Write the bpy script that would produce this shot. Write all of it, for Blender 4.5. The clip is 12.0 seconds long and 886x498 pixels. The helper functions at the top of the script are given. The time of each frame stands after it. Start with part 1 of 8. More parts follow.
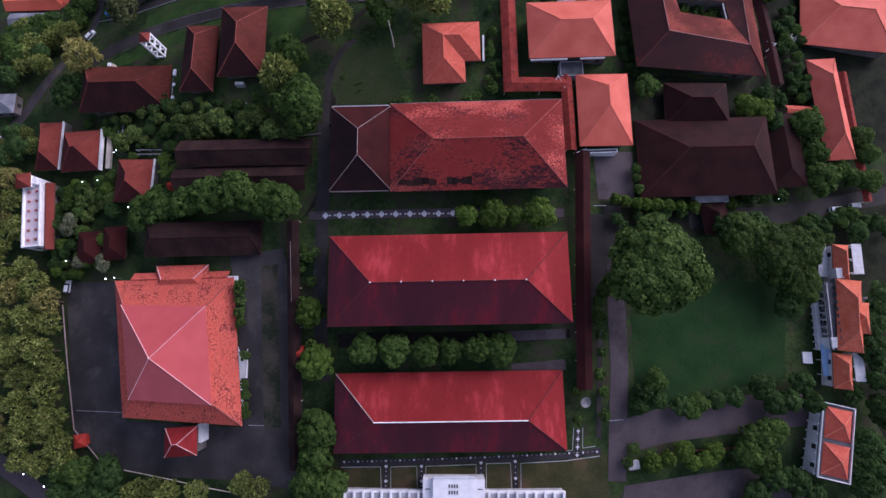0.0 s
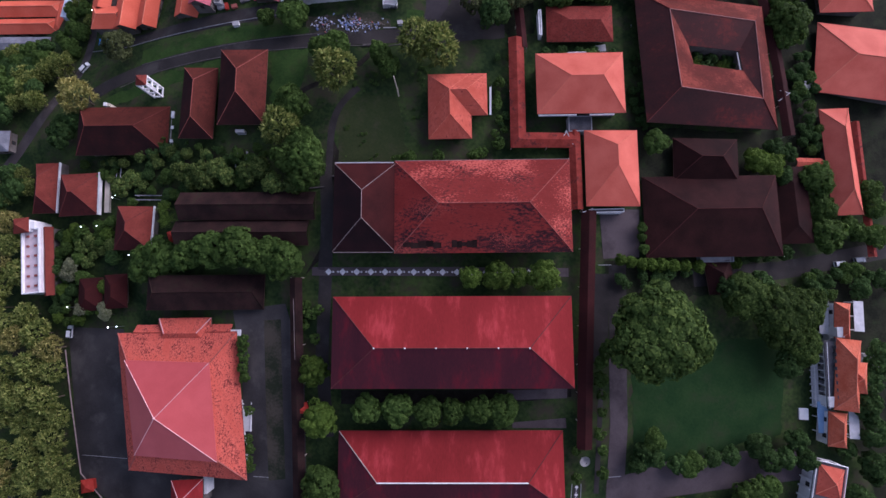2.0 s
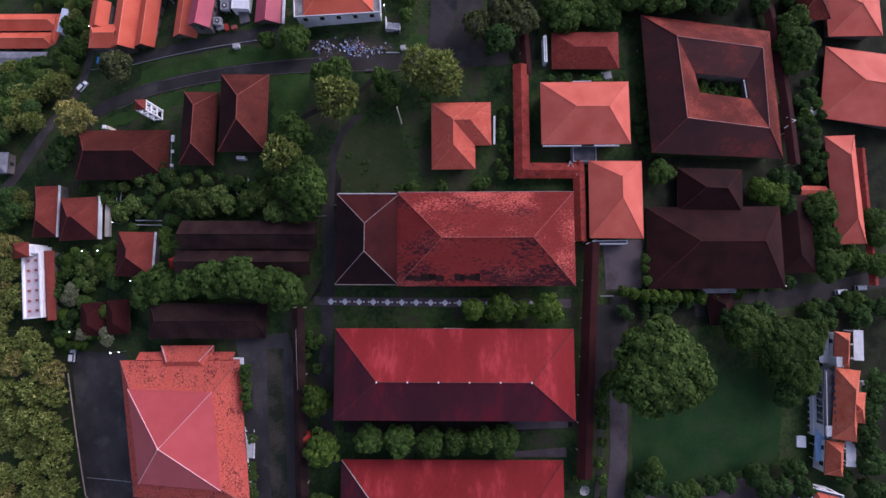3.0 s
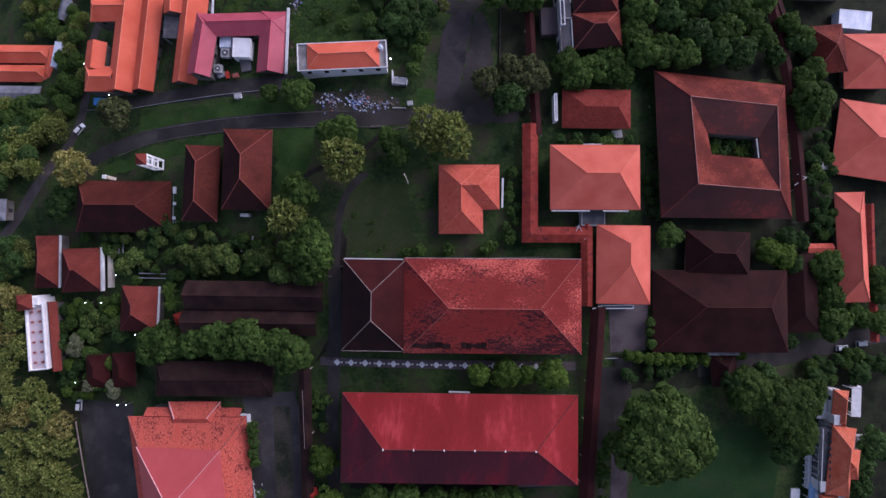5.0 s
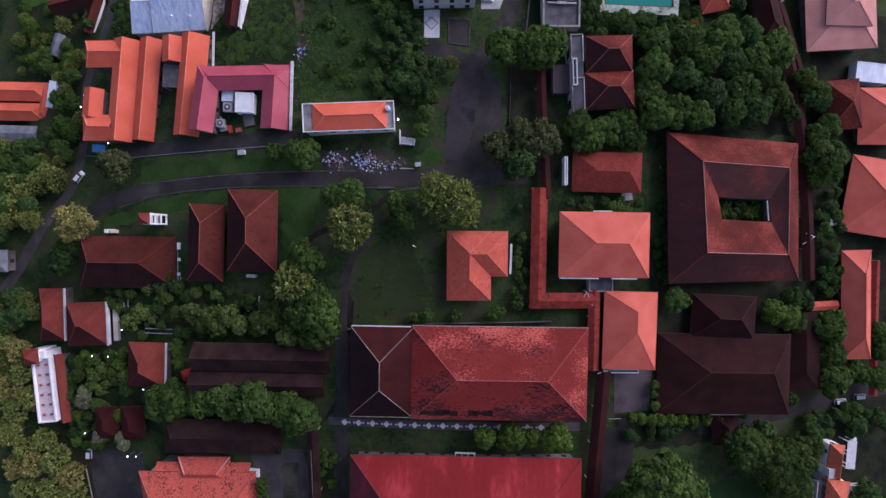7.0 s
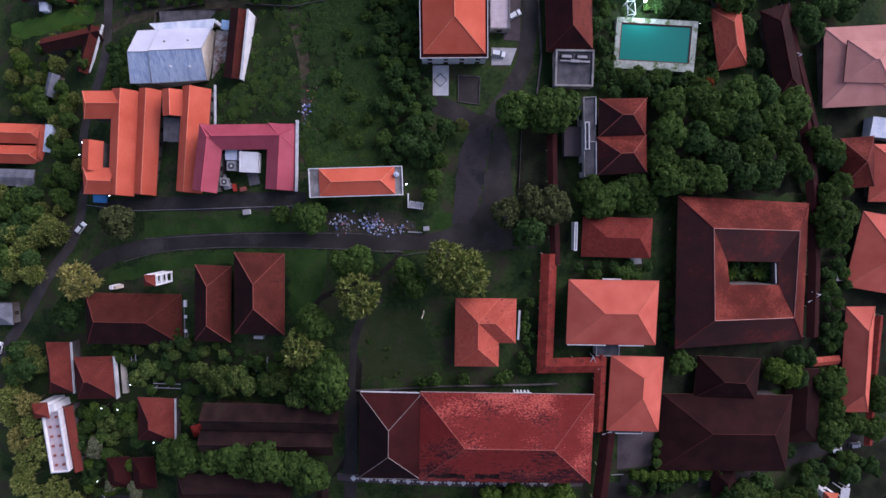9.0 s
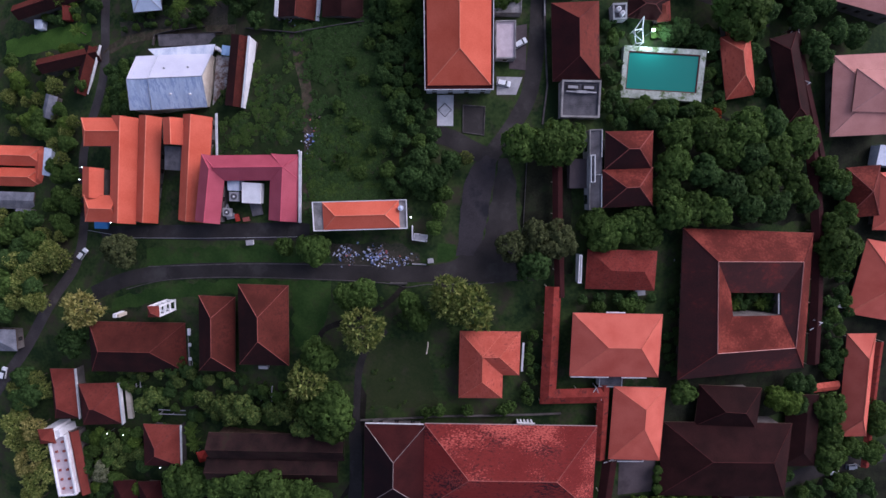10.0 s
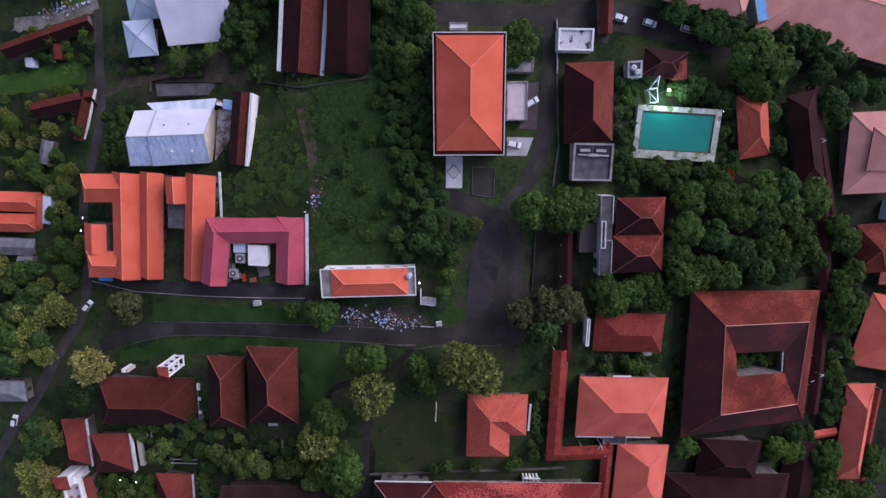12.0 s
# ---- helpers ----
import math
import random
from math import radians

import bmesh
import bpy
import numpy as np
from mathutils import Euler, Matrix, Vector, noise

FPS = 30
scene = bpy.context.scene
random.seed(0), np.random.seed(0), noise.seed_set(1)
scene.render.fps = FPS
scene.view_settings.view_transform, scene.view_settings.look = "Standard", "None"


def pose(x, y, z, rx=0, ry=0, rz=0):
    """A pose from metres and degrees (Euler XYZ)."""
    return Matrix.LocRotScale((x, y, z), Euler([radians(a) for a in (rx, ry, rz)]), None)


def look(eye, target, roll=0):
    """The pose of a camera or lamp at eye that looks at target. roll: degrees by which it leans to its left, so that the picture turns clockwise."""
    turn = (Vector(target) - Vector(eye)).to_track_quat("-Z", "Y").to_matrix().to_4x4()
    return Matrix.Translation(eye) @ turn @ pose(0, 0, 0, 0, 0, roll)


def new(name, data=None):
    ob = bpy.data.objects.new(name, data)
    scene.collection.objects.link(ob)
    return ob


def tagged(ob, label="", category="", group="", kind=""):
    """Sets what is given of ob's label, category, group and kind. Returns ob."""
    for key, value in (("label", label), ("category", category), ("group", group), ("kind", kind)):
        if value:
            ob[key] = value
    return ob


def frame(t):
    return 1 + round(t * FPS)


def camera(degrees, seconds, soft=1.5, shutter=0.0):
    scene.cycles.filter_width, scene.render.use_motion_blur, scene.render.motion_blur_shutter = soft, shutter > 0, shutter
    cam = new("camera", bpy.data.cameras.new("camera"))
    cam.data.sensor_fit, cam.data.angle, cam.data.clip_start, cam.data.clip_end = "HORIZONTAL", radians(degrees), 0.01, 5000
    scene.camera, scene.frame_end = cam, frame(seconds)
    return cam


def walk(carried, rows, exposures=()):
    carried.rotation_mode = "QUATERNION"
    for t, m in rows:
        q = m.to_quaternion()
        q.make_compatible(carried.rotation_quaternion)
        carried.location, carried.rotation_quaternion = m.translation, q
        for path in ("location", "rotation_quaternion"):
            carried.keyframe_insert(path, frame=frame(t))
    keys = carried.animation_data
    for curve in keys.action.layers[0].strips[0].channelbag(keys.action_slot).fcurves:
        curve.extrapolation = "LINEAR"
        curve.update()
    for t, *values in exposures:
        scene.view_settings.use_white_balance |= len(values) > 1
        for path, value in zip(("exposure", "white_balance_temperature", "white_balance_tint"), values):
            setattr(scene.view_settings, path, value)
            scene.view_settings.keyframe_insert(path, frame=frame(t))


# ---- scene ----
cam = camera(88.84, 12.0, soft=1.5)
PATH = [
    (0.0, -0.00, -0.00, 137.41, 9.598, 1.235, 0.001),
    (1.0, -0.81, 12.58, 139.02, 8.033, 1.062, 0.358),
    (2.0, -1.90, 25.46, 140.33, 6.475, 0.886, 0.685),
    (3.0, -3.26, 38.60, 141.34, 4.918, 0.707, 0.982),
    (4.0, -4.85, 51.94, 142.01, 3.353, 0.527, 1.252),
    (5.0, -6.63, 65.46, 142.34, 1.776, 0.346, 1.494),
    (6.0, -8.58, 79.11, 142.31, 0.179, 0.164, 1.709),
    (7.0, -10.65, 92.85, 141.88, -1.446, -0.018, 1.899),
    (8.0, -12.83, 106.63, 141.06, -3.104, -0.198, 2.064),
    (9.0, -15.06, 120.43, 139.80, -4.803, -0.376, 2.206),
    (10.0, -17.34, 134.19, 138.10, -6.549, -0.552, 2.324),
    (11.0, -19.61, 147.88, 135.94, -8.349, -0.725, 2.421),
    (12.0, -21.85, 161.46, 133.30, -10.210, -0.893, 2.496),
]
walk(cam, [(t, pose(x, y, z, rx, ry, rz)) for t, x, y, z, rx, ry, rz in PATH], exposures=[(0.0, 0.58, 5250, 27), (3.0, 0.5, 5250, 26), (6.0, 0.38, 5250, 25), (12.0, 0.33, 5250, 24)])

# ---- light: hazy early morning, low soft sun from the north-east ----
SUN_EL, SUN_AZ = 22.0, 50.0   # degrees above the horizon, degrees east of north
world = bpy.data.worlds.new("sky")
scene.world = world
world.use_nodes = True
wn = world.node_tree.nodes
sky = wn.new("ShaderNodeTexSky")
sky.sky_type = "NISHITA"
sky.sun_disc = False
sky.sun_elevation, sky.sun_rotation = radians(SUN_EL), radians(SUN_AZ)
sky.air_density, sky.dust_density = 1.0, 3.0
wn["Background"].inputs["Strength"].default_value = 0.112
haze = wn.new("ShaderNodeHueSaturation")
haze.inputs["Saturation"].default_value = 0.5
world.node_tree.links.new(sky.outputs["Color"], haze.inputs["Color"])
world.node_tree.links.new(haze.outputs["Color"], wn["Background"].inputs["Color"])
sun = new("sun", bpy.data.lights.new("sun", "SUN"))
sun.data.energy, sun.data.angle, sun.data.color = 2.12, radians(50), (1.0, 0.86, 0.76)
az, el = radians(SUN_AZ), radians(SUN_EL)
sun.matrix_world = look((0, 0, 300), (-math.sin(az) * math.cos(el), -math.cos(az) * math.cos(el), 300 - math.sin(el)))


# ---- materials ----
def surface(name, dark, light, scale=0.15, rough=0.85, bump=0.3, fine=3.0, contrast=1.0, spots=None, spot_scale=0.6, spot_from=0.5, spot_to=0.62, metal=0.0, per_object=0.0, stretch=(1, 1, 1), cluster=0.5, flecks=None, gloss=0.07):
    """Two-scale mottled surface: broad stains between two colours, grain, optional spots of a third colour."""
    m = bpy.data.materials.new(name)
    m.use_nodes = True
    n, l = m.node_tree.nodes, m.node_tree.links
    b = n["Principled BSDF"]
    tc = n.new("ShaderNodeTexCoord")
    mp = n.new("ShaderNodeMapping")
    mp.inputs["Scale"].default_value = stretch
    l.new(tc.outputs["Object"], mp.inputs["Vector"])
    src = mp.outputs["Vector"]
    if per_object:
        oi = n.new("ShaderNodeObjectInfo")
        add = n.new("ShaderNodeVectorMath")
        add.operation = "MULTIPLY_ADD"
        add.inputs[1].default_value = (57, 57, 57)
        l.new(oi.outputs["Random"], add.inputs[0])
        l.new(src, add.inputs[2])
        src = add.outputs["Vector"]
    big = n.new("ShaderNodeTexNoise")
    big.inputs["Scale"].default_value, big.inputs["Detail"].default_value = scale, 6
    grain = n.new("ShaderNodeTexNoise")
    grain.inputs["Scale"].default_value, grain.inputs["Detail"].default_value = fine, 3
    for t in (big, grain):
        l.new(src, t.inputs["Vector"])
    mix = n.new("ShaderNodeMath")
    mix.operation = "MULTIPLY_ADD"
    mix.inputs[1].default_value, mix.inputs[2].default_value = 0.45, -0.22
    l.new(grain.outputs["Fac"], mix.inputs[0])
    tot = n.new("ShaderNodeMath")
    tot.operation = "ADD"
    l.new(big.outputs["Fac"], tot.inputs[0])
    l.new(mix.outputs["Value"], tot.inputs[1])
    ramp = n.new("ShaderNodeValToRGB")
    ramp.color_ramp.elements[0].position, ramp.color_ramp.elements[1].position = 0.5 - 0.2 / contrast, 0.5 + 0.2 / contrast
    ramp.color_ramp.elements[0].color, ramp.color_ramp.elements[1].color = (*dark, 1), (*light, 1)
    l.new(tot.outputs["Value"], ramp.inputs["Fac"])
    out = ramp.outputs["Color"]
    if spots:
        sp = n.new("ShaderNodeTexNoise")
        sp.inputs["Scale"].default_value, sp.inputs["Detail"].default_value, sp.inputs["Roughness"].default_value = spot_scale, 8, 0.7
        l.new(src, sp.inputs["Vector"])
        sr = n.new("ShaderNodeMapRange")
        sr.inputs["From Min"].default_value, sr.inputs["From Max"].default_value = spot_from, spot_to
        cl = n.new("ShaderNodeMath")
        cl.operation = "MULTIPLY_ADD"
        cl.inputs[1].default_value = cluster
        l.new(big.outputs["Fac"], cl.inputs[0])
        l.new(sp.outputs["Fac"], cl.inputs[2])
        lv = n.new("ShaderNodeMath")
        lv.operation = "SUBTRACT"
        lv.inputs[1].default_value = cluster * 0.5
        l.new(cl.outputs["Value"], lv.inputs[0])
        l.new(lv.outputs["Value"], sr.inputs["Value"])
        mx = n.new("ShaderNodeMix")
        mx.data_type = "RGBA"
        l.new(sr.outputs["Result"], mx.inputs["Factor"])
        l.new(out, mx.inputs["A"])
        mx.inputs["B"].default_value = (*spots, 1)
        out = mx.outputs["Result"]
    if flecks:
        colour, fscale, ffrom, fto, fstretch = flecks
        fm = n.new("ShaderNodeMapping")
        fm.inputs["Scale"].default_value = fstretch
        l.new(tc.outputs["Object"], fm.inputs["Vector"])
        fn = n.new("ShaderNodeTexNoise")
        fn.inputs["Scale"].default_value, fn.inputs["Detail"].default_value = fscale, 5
        l.new(fm.outputs["Vector"], fn.inputs["Vector"])
        fc = n.new("ShaderNodeTexNoise")
        fc.inputs["Scale"].default_value, fc.inputs["Detail"].default_value = 0.11, 3
        l.new(fm.outputs["Vector"], fc.inputs["Vector"])
        fa = n.new("ShaderNodeMath")
        fa.operation = "ADD"
        l.new(fn.outputs["Fac"], fa.inputs[0])
        l.new(fc.outputs["Fac"], fa.inputs[1])
        fr = n.new("ShaderNodeMapRange")
        fr.inputs["From Min"].default_value, fr.inputs["From Max"].default_value = ffrom, fto
        l.new(fa.outputs["Value"], fr.inputs["Value"])
        fx = n.new("ShaderNodeMix")
        fx.data_type = "RGBA"
        l.new(fr.outputs["Result"], fx.inputs["Factor"])
        l.new(out, fx.inputs["A"])
        fx.inputs["B"].default_value = (*colour, 1)
        out = fx.outputs["Result"]
    if per_object:
        hs = n.new("ShaderNodeHueSaturation")
        mr = n.new("ShaderNodeMapRange")
        mr.inputs["To Min"].default_value, mr.inputs["To Max"].default_value = 1 - per_object, 1 + per_object
        l.new(oi.outputs["Random"], mr.inputs["Value"])
        l.new(mr.outputs["Result"], hs.inputs["Value"])
        l.new(out, hs.inputs["Color"])
        out = hs.outputs["Color"]
    l.new(out, b.inputs["Base Color"])
    b.inputs["Roughness"].default_value, b.inputs["Metallic"].default_value = rough, metal
    b.inputs["Specular IOR Level"].default_value = 0.5 if rough < 0.65 else gloss
    if bump:
        bp = n.new("ShaderNodeBump")
        bp.inputs["Strength"].default_value, bp.inputs["Distance"].default_value = bump, 0.1
        l.new(grain.outputs["Fac"], bp.inputs["Height"])
        l.new(bp.outputs["Normal"], b.inputs["Normal"])
    return m


M_GRASS = surface("grass", (0.0132, 0.0254, 0.00968), (0.0461, 0.0693, 0.02), 0.09, 0.95, 0.5, 0.9, contrast=1.5, spots=(0.046, 0.04, 0.027), spot_scale=0.16, spot_from=0.5, spot_to=0.66)
M_LAWN = surface("lawn", (0.0108, 0.0302, 0.00931), (0.0224, 0.0487, 0.0142), 0.12, 0.95, 0.5, 1.2, spots=(0.0272, 0.037, 0.0167), spot_scale=0.15, spot_from=0.55, spot_to=0.75)
M_SOIL = surface("bare_soil", (0.05, 0.038, 0.03), (0.1, 0.08, 0.065), 0.2, 0.95, 0.5, 2)
M_ASPHALT = surface("asphalt", (0.0269, 0.0234, 0.0232), (0.0493, 0.0427, 0.0414), 0.12, 0.85, 0.2, 4, spots=(0.066, 0.06, 0.056), spot_scale=0.14, spot_from=0.56, spot_to=0.72)
M_LOT = surface("worn_asphalt", (0.037, 0.0327, 0.0327), (0.069, 0.0616, 0.0604), 0.1, 0.85, 0.2, 4, contrast=1.2, spots=(0.0935, 0.0825, 0.077), spot_scale=0.12, spot_from=0.54, spot_to=0.72)
M_PAVE = surface("worn_paving", (0.0687, 0.0538, 0.0574), (0.107, 0.0846, 0.0887), 0.12, 0.85, 0.2, 3, spots=(0.0532, 0.0419, 0.044), spot_scale=0.12, spot_from=0.52, spot_to=0.78)
M_CONC = surface("concrete", (0.28, 0.27, 0.28), (0.45, 0.43, 0.44), 0.4, 0.85, 0.2, 4)
M_SLAB = surface("pale_slab", (0.5, 0.49, 0.5), (0.66, 0.64, 0.66), 0.6, 0.85, 0.2, 4)
M_KERB = surface("old_kerb", (0.06, 0.052, 0.05), (0.13, 0.115, 0.11), 0.4, 0.9, 0.2, 3)
M_WHITE = surface("white_render", (0.66, 0.64, 0.65), (0.84, 0.82, 0.83), 0.3, 0.8, 0.15, 3)
M_DULL = surface("grubby_render", (0.08, 0.07, 0.065), (0.16, 0.14, 0.13), 0.3, 0.85, 0.15, 3)
M_CREAM = surface("cream_render", (0.5, 0.42, 0.33), (0.68, 0.6, 0.5), 0.3, 0.85, 0.15, 3)
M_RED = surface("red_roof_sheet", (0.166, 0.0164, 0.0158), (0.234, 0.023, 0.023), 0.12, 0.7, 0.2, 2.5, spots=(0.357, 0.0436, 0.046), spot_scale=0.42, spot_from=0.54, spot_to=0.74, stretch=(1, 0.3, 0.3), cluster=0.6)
# Mouldy red sheet, with shade away from the sun put into its colour
M_REDSHADE = surface("shaded_mouldy_red_sheet", (0.056, 0.0162, 0.0231), (0.0952, 0.0198, 0.0275), 0.12, 0.75, 0.2, 2.5, spots=(0.17, 0.016, 0.026), spot_scale=0.36, spot_from=0.56, spot_to=0.78, stretch=(1, 0.3, 0.3), cluster=0.7)
M_PINK = surface("pink_roof_sheet", (0.38, 0.0542, 0.0533), (0.437, 0.0714, 0.0689), 0.2, 0.5, 0.1, 3)
M_ORANGE = surface("orange_clay_tile", (0.484, 0.0967, 0.0636), (0.605, 0.146, 0.0986), 0.15, 0.7, 0.3, 4, per_object=0.06)
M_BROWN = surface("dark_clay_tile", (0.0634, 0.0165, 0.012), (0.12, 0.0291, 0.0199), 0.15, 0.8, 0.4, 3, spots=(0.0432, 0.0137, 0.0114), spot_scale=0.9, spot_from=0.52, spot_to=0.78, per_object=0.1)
# Shaded copy of the dark clay tile, for slopes the sun misses
M_BROWNSHADE = surface("shaded_clay_tile_slope", (0.02, 0.0095, 0.0095), (0.038, 0.0135, 0.0125), 0.15, 0.85, 0.4, 3, spots=(0.055, 0.014, 0.013), spot_scale=0.8, spot_from=0.54, spot_to=0.8, per_object=0.1)
M_DARK = surface("sooty_clay_tile", (0.0155, 0.00589, 0.00567), (0.0342, 0.0112, 0.0102), 0.15, 0.85, 0.4, 3, per_object=0.12)
M_SOOT = surface("blackened_clay_tile", (0.016, 0.0095, 0.0088), (0.038, 0.0185, 0.0165), 0.2, 0.9, 0.4, 3, contrast=1.3, spots=(0.03, 0.022, 0.015), spot_scale=0.5, spot_from=0.56, spot_to=0.68, per_object=0.1)
M_MAGENTA = surface("magenta_roof_sheet", (0.34, 0.045, 0.07), (0.42, 0.07, 0.1), 0.2, 0.55, 0.1, 3)
M_TERRA = surface("pale_terracotta_tile", (0.484, 0.211, 0.176), (0.598, 0.282, 0.238), 0.2, 0.8, 0.3, 3)
M_ZINC = surface("zinc_sheet", (0.473, 0.516, 0.636), (0.731, 0.74, 0.808), 0.35, 0.5, 0.1, 3, contrast=1.3, stretch=(1.2, 0.5, 0.5))
M_CAP = surface("mortar_cap", (0.24, 0.185, 0.175), (0.38, 0.3, 0.285), 0.8, 0.85, 0.2, 4)
M_CAPR = surface("clay_cap", (0.22, 0.065, 0.052), (0.34, 0.11, 0.09), 0.8, 0.85, 0.2, 4)
M_CAPB = surface("brown_cap", (0.11, 0.03, 0.026), (0.18, 0.05, 0.043), 0.8, 0.85, 0.2, 4)
M_CAPD = surface("dull_cap", (0.08, 0.025, 0.024), (0.14, 0.045, 0.042), 0.8, 0.85, 0.2, 4)
M_VERGE = surface("trodden_verge", (0.025, 0.03, 0.018), (0.075, 0.062, 0.048), 0.12, 0.95, 0.5, 1.5, contrast=1.6)
M_LAWN4 = surface("verge_grass", (0.0185, 0.0414, 0.0101), (0.0414, 0.0754, 0.0172), 0.14, 0.95, 0.5, 1.4, spots=(0.044, 0.0506, 0.0211), spot_scale=0.25, spot_from=0.55, spot_to=0.75)
M_LANE = surface("narrow_lane", (0.047, 0.04, 0.041), (0.08, 0.068, 0.067), 0.15, 0.85, 0.2, 3, spots=(0.1, 0.088, 0.083), spot_scale=0.2, spot_from=0.56, spot_to=0.75)
M_PALE = surface("pale_dust", (0.13, 0.115, 0.1), (0.27, 0.245, 0.22), 0.2, 0.95, 0.4, 2, contrast=1.3)
M_LAWN3 = surface("sunny_lawn", (0.04, 0.085, 0.014), (0.075, 0.14, 0.022), 0.1, 0.95, 0.5, 1.5)
M_LAWN2 = surface("thin_lawn", (0.017, 0.0289, 0.00977), (0.0391, 0.0476, 0.0183), 0.09, 0.95, 0.5, 1.5, spots=(0.0527, 0.0476, 0.0306), spot_scale=0.14, spot_from=0.55, spot_to=0.75)
M_DRYLAWN = surface("dry_lawn", (0.035, 0.037, 0.015), (0.075, 0.066, 0.03), 0.12, 0.95, 0.5, 1.5, spots=(0.095, 0.066, 0.036), spot_scale=0.12, spot_from=0.54, spot_to=0.75)
# Soil with tree and wall shade already in its colour
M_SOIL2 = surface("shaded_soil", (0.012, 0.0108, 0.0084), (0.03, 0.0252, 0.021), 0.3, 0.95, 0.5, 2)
M_WILD = surface("overgrown_ground", (0.0125, 0.0228, 0.00743), (0.0297, 0.0456, 0.0143), 0.16, 0.95, 0.5, 1.5, contrast=1.3, spots=(0.0398, 0.0331, 0.0218), spot_scale=0.2, spot_from=0.55, spot_to=0.7)
M_TRAIL = surface("trodden_earth", (0.05, 0.04, 0.026), (0.1, 0.076, 0.052), 0.3, 0.95, 0.5, 1.6, contrast=1.4, spots=(0.035, 0.05, 0.02), spot_scale=0.35, spot_from=0.5, spot_to=0.66)
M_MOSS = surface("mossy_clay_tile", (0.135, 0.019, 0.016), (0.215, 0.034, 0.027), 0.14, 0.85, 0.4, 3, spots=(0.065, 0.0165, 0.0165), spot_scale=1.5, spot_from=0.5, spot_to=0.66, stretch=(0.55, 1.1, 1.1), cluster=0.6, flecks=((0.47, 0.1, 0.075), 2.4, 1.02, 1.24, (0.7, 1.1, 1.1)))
M_MOSSD = surface("dark_patched_clay_tile", (0.2, 0.027, 0.022), (0.31, 0.045, 0.035), 0.1, 0.85, 0.4, 3, spots=(0.042, 0.016, 0.019), spot_scale=1.6, spot_from=0.44, spot_to=0.62, stretch=(0.45, 1.0, 1.0), cluster=1.1, flecks=((0.4, 0.08, 0.06), 4.2, 1.12, 1.3, (0.55, 1.1, 1.1)))
M_SKIRT = surface("speckled_clay_tile", (0.45, 0.083, 0.055), (0.6, 0.132, 0.09), 0.3, 0.85, 0.4, 3, spots=(0.14, 0.028, 0.024), spot_scale=2.4, spot_from=0.5, spot_to=0.61, cluster=0.4, stretch=(1.5, 0.7, 0.7))
M_TILE2 = surface("red_clay_tile", (0.36, 0.068, 0.042), (0.5, 0.115, 0.075), 0.3, 0.85, 0.4, 3, spots=(0.19, 0.036, 0.028), spot_scale=1.5, spot_from=0.54, spot_to=0.68, per_object=0.08, cluster=0.3, stretch=(0.7, 1.2, 1.2))
M_TILE3 = surface("dull_clay_tile", (0.136, 0.0221, 0.017), (0.255, 0.051, 0.0357), 0.35, 0.85, 0.4, 2.5, spots=(0.0723, 0.0187, 0.017), spot_scale=1.6, spot_from=0.48, spot_to=0.74)
M_TILE4 = surface("old_orange_tile", (0.388, 0.082, 0.041), (0.563, 0.156, 0.0902), 0.3, 0.85, 0.4, 3, spots=(0.26, 0.062, 0.036), spot_scale=1.4, spot_from=0.5, spot_to=0.76, per_object=0.08)
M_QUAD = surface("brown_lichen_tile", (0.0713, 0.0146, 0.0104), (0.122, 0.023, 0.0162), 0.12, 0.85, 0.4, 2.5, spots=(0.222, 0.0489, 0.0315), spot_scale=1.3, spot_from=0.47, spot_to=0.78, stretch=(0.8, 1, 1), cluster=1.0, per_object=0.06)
# Same brown tile with the shade of the unlit slopes painted in
M_QUADSHADE = surface("shaded_brown_tile", (0.0317, 0.0151, 0.0153), (0.0592, 0.0194, 0.0189), 0.12, 0.85, 0.4, 2.5, spots=(0.11, 0.0225, 0.0194), spot_scale=0.8, spot_from=0.56, spot_to=0.8, stretch=(0.8, 1, 1), cluster=1.0, per_object=0.06)
M_BROWN3 = surface("rusty_brown_tile", (0.106, 0.0251, 0.0182), (0.182, 0.041, 0.0274), 0.15, 0.85, 0.4, 2.5, spots=(0.0576, 0.0171, 0.0148), spot_scale=0.7, spot_from=0.52, spot_to=0.76, stretch=(0.7, 1, 1), cluster=0.9)
# Rusty brown tile with the unlit side's shade in its colour
M_BROWN3SHADE = surface("shaded_rusty_brown_tile", (0.026, 0.01, 0.011), (0.05, 0.014, 0.014), 0.15, 0.85, 0.4, 2.5)
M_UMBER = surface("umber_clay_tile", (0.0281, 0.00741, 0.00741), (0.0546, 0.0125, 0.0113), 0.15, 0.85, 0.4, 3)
# Umber tile darkened to paint the slopes turned from the sun
M_UMBERSHADE = surface("shaded_umber_tile", (0.0132, 0.0078, 0.009), (0.0264, 0.0108, 0.012), 0.15, 0.85, 0.4, 3)
M_APRON = surface("dark_paving", (0.0327, 0.0284, 0.0307), (0.0623, 0.053, 0.0577), 0.12, 0.85, 0.2, 3, spots=(0.025, 0.0236, 0.027), spot_scale=0.12, spot_from=0.52, spot_to=0.7)
M_BROWN2 = surface("maroon_clay_tile", (0.125, 0.0256, 0.0188), (0.206, 0.0467, 0.0331), 0.2, 0.8, 0.4, 3, spots=(0.0864, 0.0217, 0.0182), spot_scale=1.0, spot_from=0.54, spot_to=0.8, per_object=0.1)
